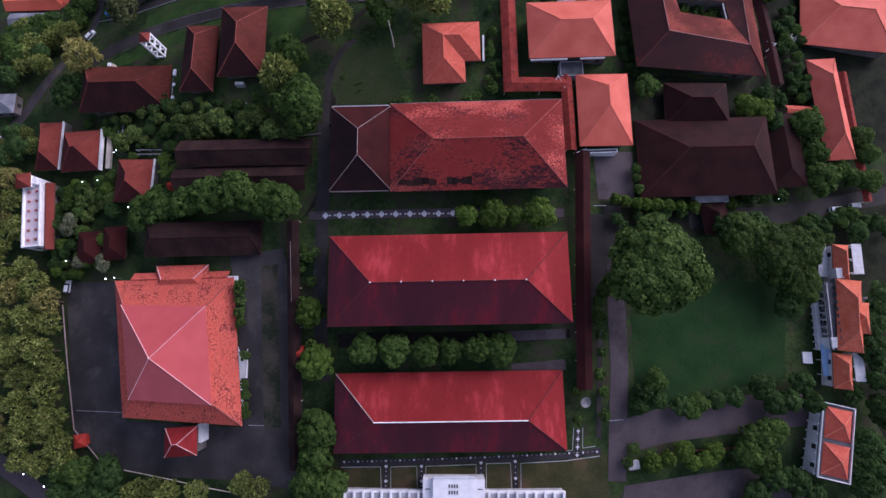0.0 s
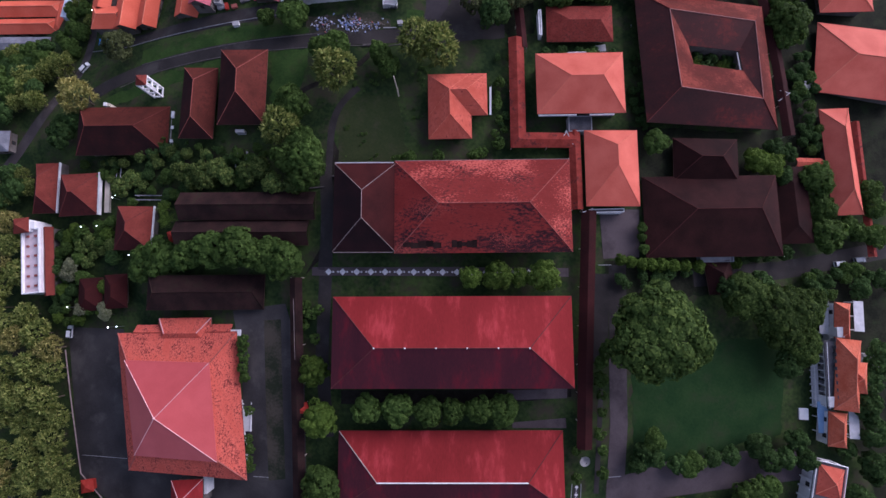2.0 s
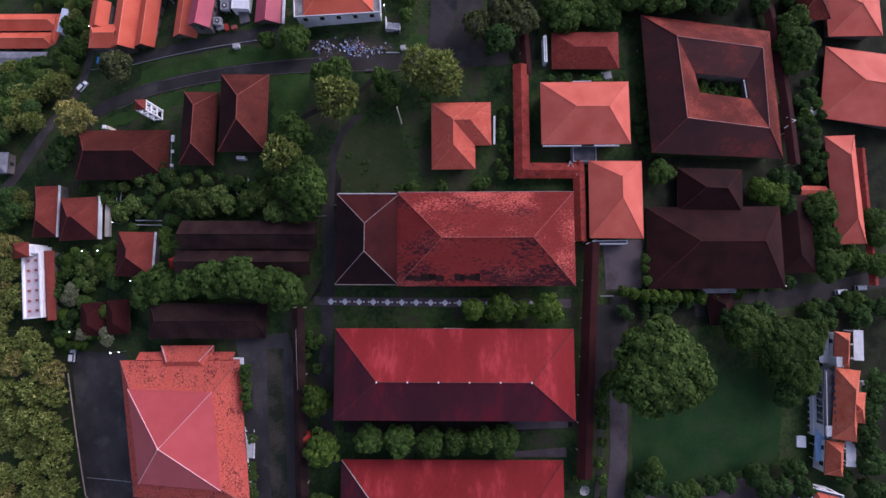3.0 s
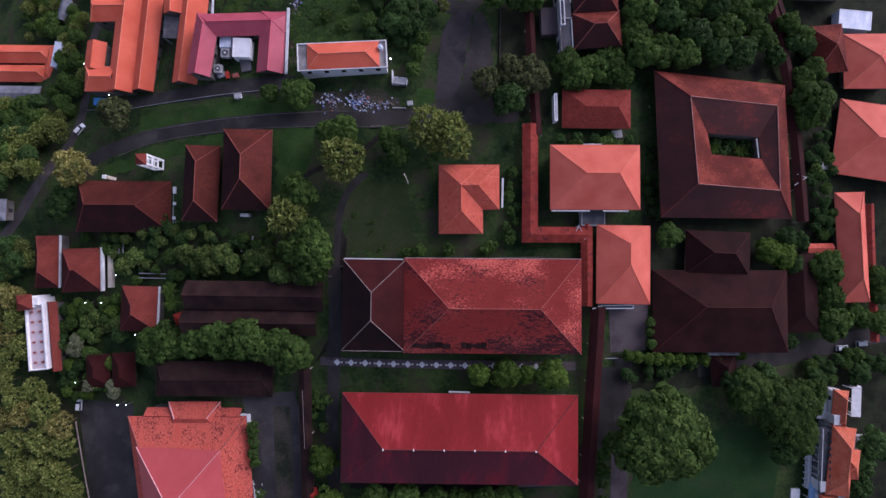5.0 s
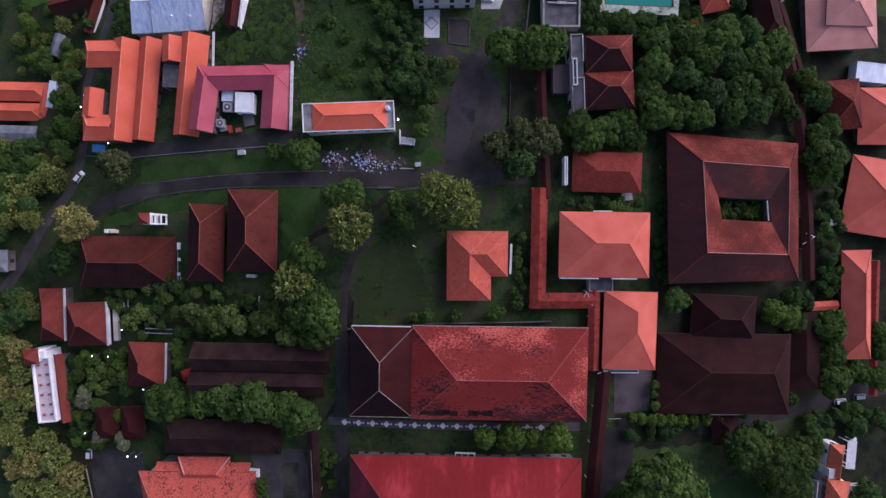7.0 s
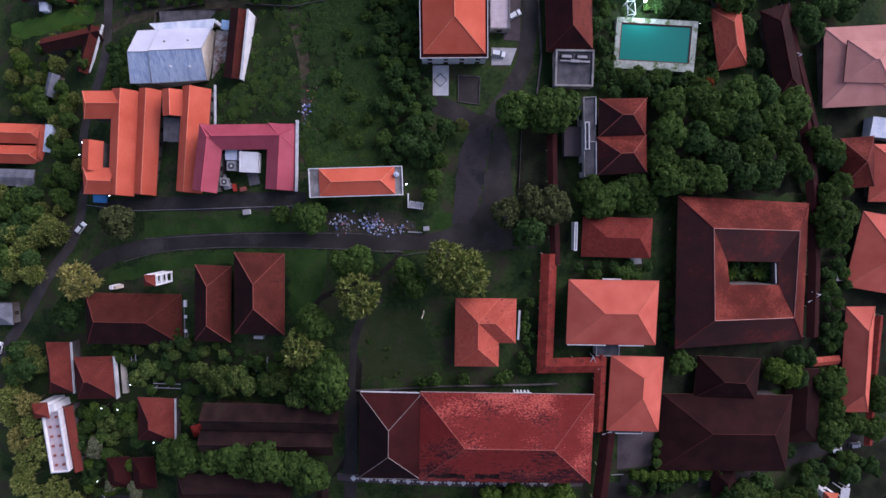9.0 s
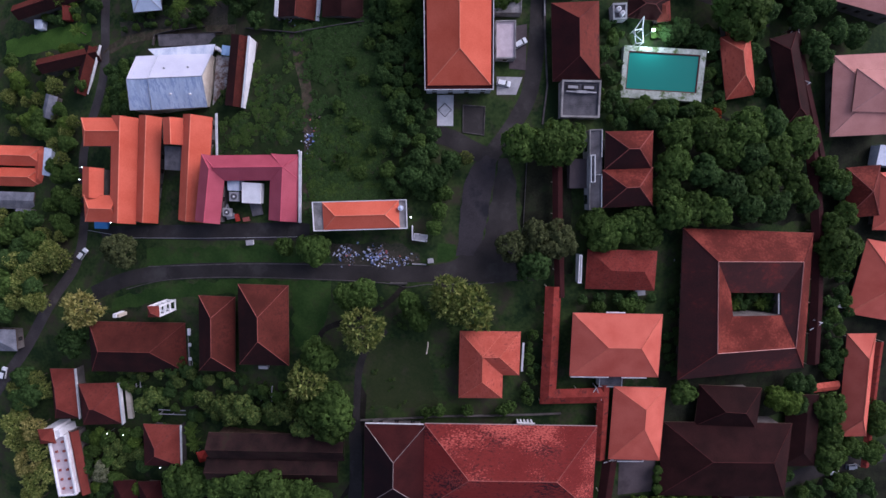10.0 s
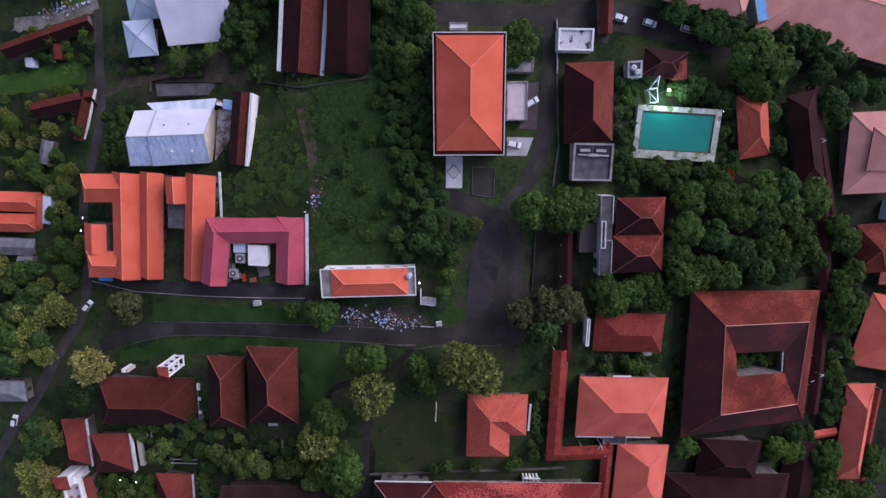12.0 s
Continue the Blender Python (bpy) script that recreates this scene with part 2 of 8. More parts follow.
# Maroon tile, painted darker for the villas' shaded slopes
M_BROWN2SHADE = surface("shaded_maroon_tile", (0.042, 0.012, 0.012), (0.078, 0.018, 0.0165), 0.2, 0.8, 0.4, 3, spots=(0.022, 0.0095, 0.0095), spot_scale=0.8, spot_from=0.54, spot_to=0.8)
M_WALK = surface("red_walk_tile", (0.17, 0.026, 0.018), (0.29, 0.05, 0.036), 0.4, 0.85, 0.4, 2.5, spots=(0.1, 0.025, 0.022), spot_scale=0.6, spot_from=0.54, spot_to=0.66)
M_WALKD = surface("dark_walk_tile", (0.0182, 0.00641, 0.00641), (0.0441, 0.0117, 0.0117), 0.12, 0.85, 0.4, 2.5)
M_ORANGE2 = surface("new_orange_tile", (0.534, 0.0966, 0.0506), (0.662, 0.143, 0.0828), 0.12, 0.7, 0.3, 3, per_object=0.05)
M_TERRACE = surface("pink_terrace", (0.5, 0.4, 0.42), (0.62, 0.52, 0.54), 0.5, 0.8, 0.2, 3)
M_CONC2 = surface("stained_concrete", (0.156, 0.144, 0.141), (0.359, 0.334, 0.326), 0.3, 0.85, 0.2, 3, contrast=1.3)
M_DARKC = surface("dark_flat_roof", (0.07, 0.065, 0.072), (0.14, 0.13, 0.14), 0.4, 0.85, 0.2, 3)
M_RUST = surface("littered_deck", (0.16, 0.1, 0.08), (0.42, 0.4, 0.4), 0.6, 0.9, 0.4, 2.5, contrast=1.6)
M_STAIN = surface("stained_white_roof", (0.5, 0.48, 0.5), (0.68, 0.66, 0.68), 0.5, 0.85, 0.2, 3, spots=(0.08, 0.08, 0.09), spot_scale=0.25, spot_from=0.53, spot_to=0.58)
M_ZINC2 = surface("dull_zinc", (0.595, 0.577, 0.67), (0.73, 0.707, 0.781), 0.15, 0.55, 0.1, 3)
M_ZINC3 = surface("blue_zinc", (0.5, 0.57, 0.7), (0.66, 0.73, 0.86), 0.2, 0.5, 0.1, 3)
M_ZINC4 = surface("grey_sheet", (0.13, 0.13, 0.15), (0.25, 0.25, 0.28), 0.4, 0.7, 0.2, 3)
M_CAPW = surface("pale_pink_cap", (0.5, 0.27, 0.27), (0.64, 0.39, 0.39), 0.8, 0.7, 0.1, 4)
M_CAPO = surface("orange_cap", (0.55, 0.16, 0.1), (0.7, 0.24, 0.15), 0.8, 0.8, 0.2, 4)
M_CAPM = surface("magenta_cap", (0.4, 0.07, 0.1), (0.5, 0.1, 0.14), 0.8, 0.7, 0.1, 4)
M_CAPT = surface("terracotta_cap", (0.5, 0.26, 0.22), (0.62, 0.34, 0.3), 0.8, 0.8, 0.2, 4)
M_CAPZ = surface("zinc_cap", (0.3, 0.3, 0.34), (0.45, 0.45, 0.5), 0.8, 0.5, 0.1, 4)
M_BLUE = surface("blue_sheet", (0.06, 0.25, 0.6), (0.1, 0.36, 0.75), 0.5, 0.5, 0.1, 3)
M_BLUEZ = surface("pale_blue_sheet", (0.25, 0.4, 0.65), (0.36, 0.52, 0.75), 0.5, 0.5, 0.1, 3)
M_WOOD = surface("dark_wood", (0.05, 0.03, 0.02), (0.11, 0.07, 0.05), 1.0, 0.7, 0.2, 6)
M_GUTTER = surface("gutter_metal", (0.5, 0.48, 0.5), (0.68, 0.66, 0.68), 0.6, 0.5, 0.1, 3)
M_REDTENT = surface("red_canvas", (0.36, 0.035, 0.024), (0.46, 0.06, 0.04), 0.8, 0.8, 0.1, 3)
M_BARK = surface("bark", (0.06, 0.045, 0.035), (0.14, 0.11, 0.085), 1.5, 0.95, 0.5, 6)


def plain(name, rgb, rough=0.5, metal=0.0, emit=0.0, transmit=0.0):
    m = bpy.data.materials.new(name)
    m.use_nodes = True
    b = m.node_tree.nodes["Principled BSDF"]
    b.inputs["Base Color"].default_value = (*rgb, 1)
    b.inputs["Roughness"].default_value, b.inputs["Metallic"].default_value = rough, metal
    b.inputs["Transmission Weight"].default_value = transmit
    if emit:
        b.inputs["Emission Color"].default_value = (*rgb, 1)
        b.inputs["Emission Strength"].default_value = emit
    return m


M_GLASS = plain("window_glass", (0.03, 0.035, 0.04), 0.08)


def leaves(name, dark, light, tip):
    m = bpy.data.materials.new(name)
    m.use_nodes = True
    n, l = m.node_tree.nodes, m.node_tree.links
    b = n["Principled BSDF"]
    g = n.new("ShaderNodeNewGeometry")
    r = n.new("ShaderNodeValToRGB")
    r.color_ramp.elements[0].color, r.color_ramp.elements[1].color = (*dark, 1), (*tip, 1)
    e = r.color_ramp.elements.new(0.6)
    e.color = (*light, 1)
    l.new(g.outputs["Random Per Island"], r.inputs["Fac"])
    oi = n.new("ShaderNodeObjectInfo")
    mr = n.new("ShaderNodeMapRange")
    mr.inputs["To Min"].default_value, mr.inputs["To Max"].default_value = 0.75, 1.25
    l.new(oi.outputs["Random"], mr.inputs["Value"])
    hs = n.new("ShaderNodeHueSaturation")
    l.new(mr.outputs["Result"], hs.inputs["Value"])
    l.new(r.outputs["Color"], hs.inputs["Color"])
    l.new(hs.outputs["Color"], b.inputs["Base Color"])
    b.inputs["Roughness"].default_value = 0.75
    b.inputs["Specular IOR Level"].default_value = 0.08
    tl = n.new("ShaderNodeBsdfTranslucent")
    l.new(hs.outputs["Color"], tl.inputs["Color"])
    ms = n.new("ShaderNodeMixShader")
    ms.inputs["Fac"].default_value = 0.48
    l.new(b.outputs["BSDF"], ms.inputs[1])
    l.new(tl.outputs["BSDF"], ms.inputs[2])
    l.new(ms.outputs["Shader"], n["Material Output"].inputs["Surface"])
    return m


M_LEAF = leaves("leaf_green", (0.0553, 0.0939, 0.0219), (0.0836, 0.14, 0.0303), (0.116, 0.179, 0.0418))
M_LEAFY = leaves("leaf_yellow", (0.0834, 0.116, 0.0279), (0.206, 0.25, 0.0645), (0.467, 0.467, 0.144))
M_LEAFD = leaves("leaf_dark", (0.0416, 0.0762, 0.0228), (0.0612, 0.111, 0.0312), (0.0854, 0.145, 0.0416))
M_LEAFB = leaves("leaf_bright", (0.0713, 0.119, 0.0192), (0.114, 0.181, 0.0297), (0.162, 0.232, 0.0421))


# ---- ground ----
def hill(x, y):
    """A low rise that carries the compound."""
    west = 5.5 * math.exp(-((x + 125) / 50) ** 2 - ((y - 40) / 110) ** 2)
    east = 5.5 * math.exp(-((x - 130) / 45) ** 2 - ((y - 60) / 90) ** 2)
    slope = 6 * math.log(1 + math.exp(((-x - 105) * 0.7 + (y - 110) * 0.5) / 6))
    turn = min(max((y - 85) / 40, 0), 1)
    north_west = 0.26 * slope * turn * turn * (3 - 2 * turn)   # the land falls away behind the lane
    return 3.5 - 40 * (1 - math.exp(-0.00095 * ((x + 10) ** 2 + (y - 75) ** 2) / 40)) - west - east - north_west


def mesh_object(name, bm, material, parent=None, label=""):
    me = bpy.data.meshes.new(name)
    bm.to_mesh(me)
    bm.free()
    if material:
        for mm in (material if isinstance(material, (list, tuple)) else [material]):
            me.materials.append(mm)
    ob = new(name, me)
    if parent:
        ob.parent = parent
    if label:
        ob["label"] = label
    return ob


def part(name, bm, material, parent, label="", at=None):
    ob = mesh_object(name, bm, material, parent, label)
    if at is not None:
        ob.matrix_local = at
    return ob


def shared(name, me, parent, m, label=""):
    ob = new(name, me)
    ob.parent = parent
    ob.matrix_local = m
    if label:
        ob["label"] = label
    return ob


def root(name, x, y, ang=0.0, z=None):
    e = new(name)
    e.matrix_world = pose(x, y, hill(x, y) if z is None else z, 0, 0, ang)
    return e


def box(bm, x0, y0, z0, x1, y1, z1):
    v = [bm.verts.new(c) for c in ((x0, y0, z0), (x1, y0, z0), (x1, y1, z0), (x0, y1, z0), (x0, y0, z1), (x1, y0, z1), (x1, y1, z1), (x0, y1, z1))]
    for f in ((3, 2, 1, 0), (4, 5, 6, 7), (0, 1, 5, 4), (1, 2, 6, 5), (2, 3, 7, 6), (3, 0, 4, 7)):
        bm.faces.new([v[i] for i in f])
    return bm


def boxed(x0, y0, z0, x1, y1, z1):
    return box(bmesh.new(), x0, y0, z0, x1, y1, z1)


def axis_steps():
    s, out = 0.0, [0.0]
    while s < 2600:
        s += 4 if s < 220 else (12 if s < 400 else 200)
        out.append(s)
    return [-v for v in reversed(out[1:])] + out


steps = axis_steps()
nn = len(steps)
gv = [(x - 10, y + 75, hill(x - 10, y + 75)) for y in steps for x in steps]
gf = [(j * nn + i, j * nn + i + 1, (j + 1) * nn + i + 1, (j + 1) * nn + i) for j in range(nn - 1) for i in range(nn - 1)]
gm = bpy.data.meshes.new("ground")
gm.from_pydata(gv, [], gf)
gm.materials.append(M_GRASS)
ground = tagged(new("ground", gm), "dark green grassy ground of a low rise", "ground", kind="structure")
for p in gm.polygons:
    p.use_smooth = True


def ragged(pts, seed, step=2.2, amount=0.75):
    """An outline with its sides broken up unevenly."""
    rng, out = random.Random(seed), []
    for (ax, ay), (bx, by) in zip(pts, list(pts[1:]) + [pts[0]]):
        ln = math.hypot(bx - ax, by - ay)
        n = max(1, int(ln // step))
        nx, ny = -(by - ay) / max(ln, 1e-6), (bx - ax) / max(ln, 1e-6)
        for k in range(n):
            q, off = k / n, rng.uniform(-amount, amount) if k else 0.0
            out.append((ax + (bx - ax) * q + nx * off, ay + (by - ay) * q + ny * off))
    return out


def drape(name, pts, lift, material, label, category="pavement", kind="structure", cut=4.0):
    """A sheet with that outline, laid over the ground, with a thin edge; grass and soil have ragged borders."""
    if name in ("lawn", "ground_patch"):
        pts = ragged(pts, len(label))
    bm = bmesh.new()
    bm.faces.new([bm.verts.new((x, y, 0)) for x, y in pts])
    bmesh.ops.triangulate(bm, faces=bm.faces[:])
    xs, ys = [p[0] for p in pts], [p[1] for p in pts]
    for axis, lo, hi in ((0, min(xs), max(xs)), (1, min(ys), max(ys))):
        v = math.ceil(lo / cut) * cut
        while v < hi:
            co, no = [0, 0, 0], [0, 0, 0]
            co[axis], no[axis] = v, 1
            bmesh.ops.bisect_plane(bm, geom=bm.verts[:] + bm.edges[:] + bm.faces[:], plane_co=co, plane_no=no)
            v += cut
    bmesh.ops.recalc_face_normals(bm, faces=bm.faces[:])
    for f in bm.faces:
        if f.normal.z < 0:
            f.normal_flip()
    for v in bm.verts:
        v.co.z = hill(v.co.x, v.co.y) + lift
    edge = bmesh.ops.extrude_edge_only(bm, edges=[e for e in bm.edges if e.is_boundary])
    for v in edge["geom"]:
        if isinstance(v, bmesh.types.BMVert):
            v.co.z -= lift + 0.3
    return tagged(mesh_object(name, bm, material), label, category, kind=kind)


def ribbon(pts, width):
    """The outline of a strip of that width along a bent line."""
    left, right = [], []
    for i, p in enumerate(pts):
        a, b = Vector(pts[max(i - 1, 0)]), Vector(pts[min(i + 1, len(pts) - 1)])
        t = (b - a).normalized()
        nrm = Vector((-t.y, t.x)) * width / 2
        left.append((p[0] + nrm.x, p[1] + nrm.y))
        right.append((p[0] - nrm.x, p[1] - nrm.y))
    return left + right[::-1]


def smooth_line(pts, n=4):
    out = []
    for i in range(len(pts) - 1):
        p0, p1, p2, p3 = (Vector(pts[max(min(j, len(pts) - 1), 0)]) for j in (i - 1, i, i + 1, i + 2))
        for k in range(n):
            t = k / n
            q = 0.5 * ((2 * p1) + (p2 - p0) * t + (2 * p0 - 5 * p1 + 4 * p2 - p3) * t * t + (3 * p1 - p0 - 3 * p2 + p3) * t ** 3)
            out.append((q.x, q.y))
    return out + [tuple(pts[-1])]


# ---- buildings ----
WIN_FRAME, WIN_PANE = None, None


def window_meshes():
    global WIN_FRAME, WIN_PANE
    bm = bmesh.new()
    for x0, x1, z0, z1 in ((-0.7, 0.7, -0.8, -0.7), (-0.7, 0.7, 0.7, 0.8), (-0.7, -0.6, -0.7, 0.7), (0.6, 0.7, -0.7, 0.7), (-0.04, 0.04, -0.7, 0.7)):
        box(bm, x0, -0.08, z0, x1, 0.06, z1)
    WIN_FRAME = bpy.data.meshes.new("window")
    bm.to_mesh(WIN_FRAME)
    bm.free()
    WIN_FRAME.materials.append(M_WOOD)
    bm = boxed(-0.6, -0.03, -0.7, 0.6, 0.0, 0.7)
    WIN_PANE = bpy.data.meshes.new("pane")
    bm.to_mesh(WIN_PANE)
    bm.free()
    WIN_PANE.materials.append(M_GLASS)


window_meshes()


def beam(a, b, wide, high, sink=0.5):
    """A ridge-shaped bar from a to b."""
    a, b = Vector(a), Vector(b)
    t = (b - a).normalized()
    s = t.cross(Vector((0, 0, 1)))
    s = s.normalized() * wide / 2 if s.length > 1e-4 else Vector((wide / 2, 0, 0))
    u = s.cross(t).normalized()
    bm = bmesh.new()
    rings = []
    for p in (a, b):
        rings.append([bm.verts.new(p + d) for d in (-s - u * high * sink, -s * 0.6 + u * high * 0.35, u * high * 0.5, s * 0.6 + u * high * 0.35, s - u * high * sink)])
    for i in range(5):
        j = (i + 1) % 5
        bm.faces.new((rings[0][i], rings[0][j], rings[1][j], rings[1][i]))
    bm.faces.new(rings[0][::-1])
    bm.faces.new(rings[1])
    bmesh.ops.recalc_face_normals(bm, faces=bm.faces[:])
    return bm


def slabs(faces, thick=0.18):
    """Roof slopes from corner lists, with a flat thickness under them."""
    bm = bmesh.new()
    keep = {}

    def vert(c):
        k = tuple(round(q, 3) for q in c)
        if k not in keep:
            keep[k] = bm.verts.new(c)
        return keep[k]
    for f in faces:
        bm.faces.new([vert(c) for c in f])
        bm.faces.new([vert((c[0], c[1], c[2] - thick)) for c in reversed(f)])
    top = [e for e in bm.edges if len(e.link_faces) == 1]
    done = set()
    inv = {v: k for k, v in keep.items()}
    for e in top:
        a, b = e.verts
        ka, kb = inv[a], inv[b]
        la, lb = (ka[0], ka[1], round(ka[2] - thick, 3)), (kb[0], kb[1], round(kb[2] - thick, 3))
        if la in keep and lb in keep and (la, lb) not in done:
            done.add((la, lb))
            try:
                bm.faces.new((a, b, keep[lb], keep[la]))
            except ValueError:
                pass
    bmesh.ops.recalc_face_normals(bm, faces=bm.faces[:])
    return bm


def walls(r, w, d, z0, z1, material, at, thick=0.25, windows=True, sill=None, label=""):
    """Four walls with windows, under the thing r, round the place at."""
    hw, hd = w / 2, d / 2
    part("wall", boxed(-hw, -hd, z0, hw, -hd + thick, z1), material, r, label, at)
    part("wall", boxed(-hw, hd - thick, z0, hw, hd, z1), material, r, label, at)
    part("wall", boxed(-hw, -hd + thick, z0, -hw + thick, hd - thick, z1), material, r, label, at)
    part("wall", boxed(hw - thick, -hd + thick, z0, hw, hd - thick, z1), material, r, label, at)
    if windows:
        levels = [sill if sill else z1 - 2.0]
        if z1 > 6.2:
            levels.append(levels[0] - 3.2)
        for turn, length, out in ((0, w, hd), (180, w, hd), (90, d, hw), (-90, d, hw)):
            n = max(1, int(length // 4.5))
            for zc in levels:
                for i in range(n):
                    u = (i + 0.5) * length / n - length / 2
                    f = shared("window", WIN_FRAME, r, at @ pose(0, 0, 0, 0, 0, turn) @ pose(u, -out, zc))
                    shared("pane", WIN_PANE, f, Matrix.Identity(4))


def hip_faces(hw, hd, z0, z1, run0, run1, shift=0.0):
    """Ridge along x; run0 and run1: how far its ends lie inside the two short eaves."""
    a, b, c, d = (-hw, -hd, z0), (hw, -hd, z0), (hw, hd, z0), (-hw, hd, z0)
    p, q = (-hw + run0, shift, z1), (hw - run1, shift, z1)
    if (q[0] - p[0]) < 0.05:
        mid = ((p[0] + q[0]) / 2, shift, z1)
        return [(a, b, mid), (b, c, mid), (c, d, mid), (d, a, mid)], [(a, mid), (b, mid), (c, mid), (d, mid)]
    f = [(a, b, q, p), (c, d, p, q)]
    caps = [(p, q)]
    if run1 > 0.05:
        f.append((b, c, q))
        caps += [(b, q), (c, q)]
    if run0 > 0.05:
        f.append((d, a, p))
        caps += [(a, p), (d, p)]
    return f, caps


IDENT = Matrix.Identity(4)


def eaves(r, hw, hd, z, material, at, deep=0.25):
    part("fascia", boxed(-hw, -hd - 0.03, z - deep, hw, -hd, z - 0.02), material, r, "", at)
    part("fascia", boxed(-hw, hd, z - deep, hw, hd + 0.03, z - 0.02), material, r, "", at)
    part("fascia", boxed(-hw - 0.03, -hd, z - deep, -hw, hd, z - 0.02), material, r, "", at)
    part("fascia", boxed(hw, -hd, z - deep, hw + 0.03, hd, z - 0.02), material, r, "", at)


def gutter(r, a, b, at=None, size=0.3):
    """A pale gutter along an eave, from a to b in the thing's own metres."""
    part("gutter", beam(a, b, size, size), M_GUTTER, r, "pale metal gutter", at)


def gable_wall(r, xx, hd, z0, z1, shift, material, at):
    bm = bmesh.new()
    v = [[bm.verts.new((xx + o, yy, zz)) for yy, zz in ((-hd, z0), (hd, z0), (shift, z1))] for o in (-0.12, 0.12)]
    bm.faces.new(v[0])
    bm.faces.new(v[1][::-1])
    for i in range(3):
        j = (i + 1) % 3
        bm.faces.new((v[0][i], v[1][i], v[1][j], v[0][j]))
    bmesh.ops.recalc_face_normals(bm, faces=bm.faces[:])
    part("gable_wall", bm, material, r, "", at)


def sag(bm, seed, amount=0.07):
    """Cut slopes finer and let them sag unevenly, as old roofs do."""
    xs = [v.co.x for v in bm.verts]
    ys = [v.co.y for v in bm.verts]
    for axis, lo, hi in ((0, min(xs), max(xs)), (1, min(ys), max(ys))):
        v = lo + 2.0
        while v < hi - 0.5:
            co, no = [0, 0, 0], [0, 0, 0]
            co[axis], no[axis] = v, 1
            bmesh.ops.bisect_plane(bm, geom=bm.verts[:] + bm.edges[:] + bm.faces[:], plane_co=co, plane_no=no)
            v += 2.5
    for v in bm.verts:
        v.co.z += amount * noise.noise(Vector((v.co.x * 0.16 + seed * 7.3, v.co.y * 0.16, seed * 3.1)))
    return bm


seed_count = [0]


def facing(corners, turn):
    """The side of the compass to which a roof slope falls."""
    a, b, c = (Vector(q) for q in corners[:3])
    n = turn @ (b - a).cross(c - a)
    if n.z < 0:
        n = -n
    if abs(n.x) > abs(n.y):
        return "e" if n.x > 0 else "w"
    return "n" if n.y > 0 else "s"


def wing(r, at, w, d, eave, ridge, roof, run=None, run1=None, wall=None, cap=None, cap_size=0.25, over=1.7, shift=0.0, windows=True, fascia=None, roof_label="", base=-3.0, edge=True, shade_side=None):
    """One hip-roofed body (run 0: gabled) under the thing r, ridge along its own x."""
    wall, fascia = wall or M_DULL, fascia or M_WOOD
    hw, hd = w / 2, d / 2
    run = hd if run is None else run
    run1 = run if run1 is None else run1
    f, caps = hip_faces(hw, hd, eave, ridge, min(run, hw), min(run1, hw), shift)
    seed_count[0] += 1
    # South and west slopes, away from the sun, take a darker shaded copy
    if shade_side:
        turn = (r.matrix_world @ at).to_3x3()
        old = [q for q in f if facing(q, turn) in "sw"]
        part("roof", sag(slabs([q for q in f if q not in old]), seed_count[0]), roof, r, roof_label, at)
        part("roof", sag(slabs(old), seed_count[0]), shade_side, r, "blackened weathered slope", at)
    else:
        part("roof", sag(slabs(f), seed_count[0]), roof, r, roof_label, at)
    if cap:
        for a, b in caps:
            part("ridge_cap", beam((a[0], a[1], a[2] + 0.06), (b[0], b[1], b[2] + 0.06), cap_size, cap_size * 0.8), cap, r, "", at)
    if edge:
        eaves(r, hw, hd, eave - 0.02, fascia, at)
    rise = (ridge - eave) / hd * over
    walls(r, w - 2 * over, d - 2 * over, base, eave - 0.25 + min(rise, 1.0) * 0.5, wall, at, windows=windows, sill=eave - 1.9)
    if run <= 0.05:
        gable_wall(r, -hw + over, hd - over, eave - 0.25, ridge - 0.25, shift, wall, at)
    if run1 <= 0.05:
        gable_wall(r, hw - over, hd - over, eave - 0.25, ridge - 0.25, shift, wall, at)


def house(name, label, place, eave, ridge, roof, along="x", category="house", group="", **more):
    """place: middle x, y, width, depth and turn, taken at the eaves."""
    x, y, w, d, ang = place
    if along == "y":
        w, d, ang = d, w, ang - 90
    r = tagged(root(name, x, y, ang), label, category, group)
    wing(r, IDENT, w, d, eave, ridge, roof, **more)
    return r


def add_wing(r, place, eave, ridge, roof, along="x", **more):
    """A further body of the house r, given in the place's own metres."""
    x, y, w, d, ang = place
    if along == "y":
        w, d, ang = d, w, ang - 90
    m = r.matrix_world.inverted() @ pose(x, y, r.matrix_world.translation.z, 0, 0, ang)
    wing(r, m, w, d, eave, ridge, roof, **more)


def coping(r, place, along, side, top, wide=0.7, label="white coping wall", start=0.0, stop=1.0, band=1.2):
    """A wall with a flat coping beside the long eave of a house: side 1 is its left when looking along its ridge."""
    x, y, w, d, ang = place
    if along == "y":
        w, d = d, w
    y0 = side * (d / 2 + 0.05)
    y1 = y0 + side * wide
    x0, x1 = -w / 2 + w * start, -w / 2 + w * stop
    part("side_wall", boxed(x0, min(y0, y1), -3, x1, max(y0, y1), top - band), M_DULL, r)
    part("coping_wall", boxed(x0, min(y0, y1), top - band, x1, max(y0, y1), top), M_WHITE, r, label)
    part("coping", boxed(x0 - 0.1, min(y0, y1) - 0.1, top, x1 + 0.1, max(y0, y1) + 0.1, top + 0.12), M_SLAB, r)


def local(r, x, y, ang=0.0, z=0.0):
    """A place on the plan as a pose under the thing r."""
    return r.matrix_world.inverted() @ pose(x, y, r.matrix_world.translation.z + z, 0, 0, ang)


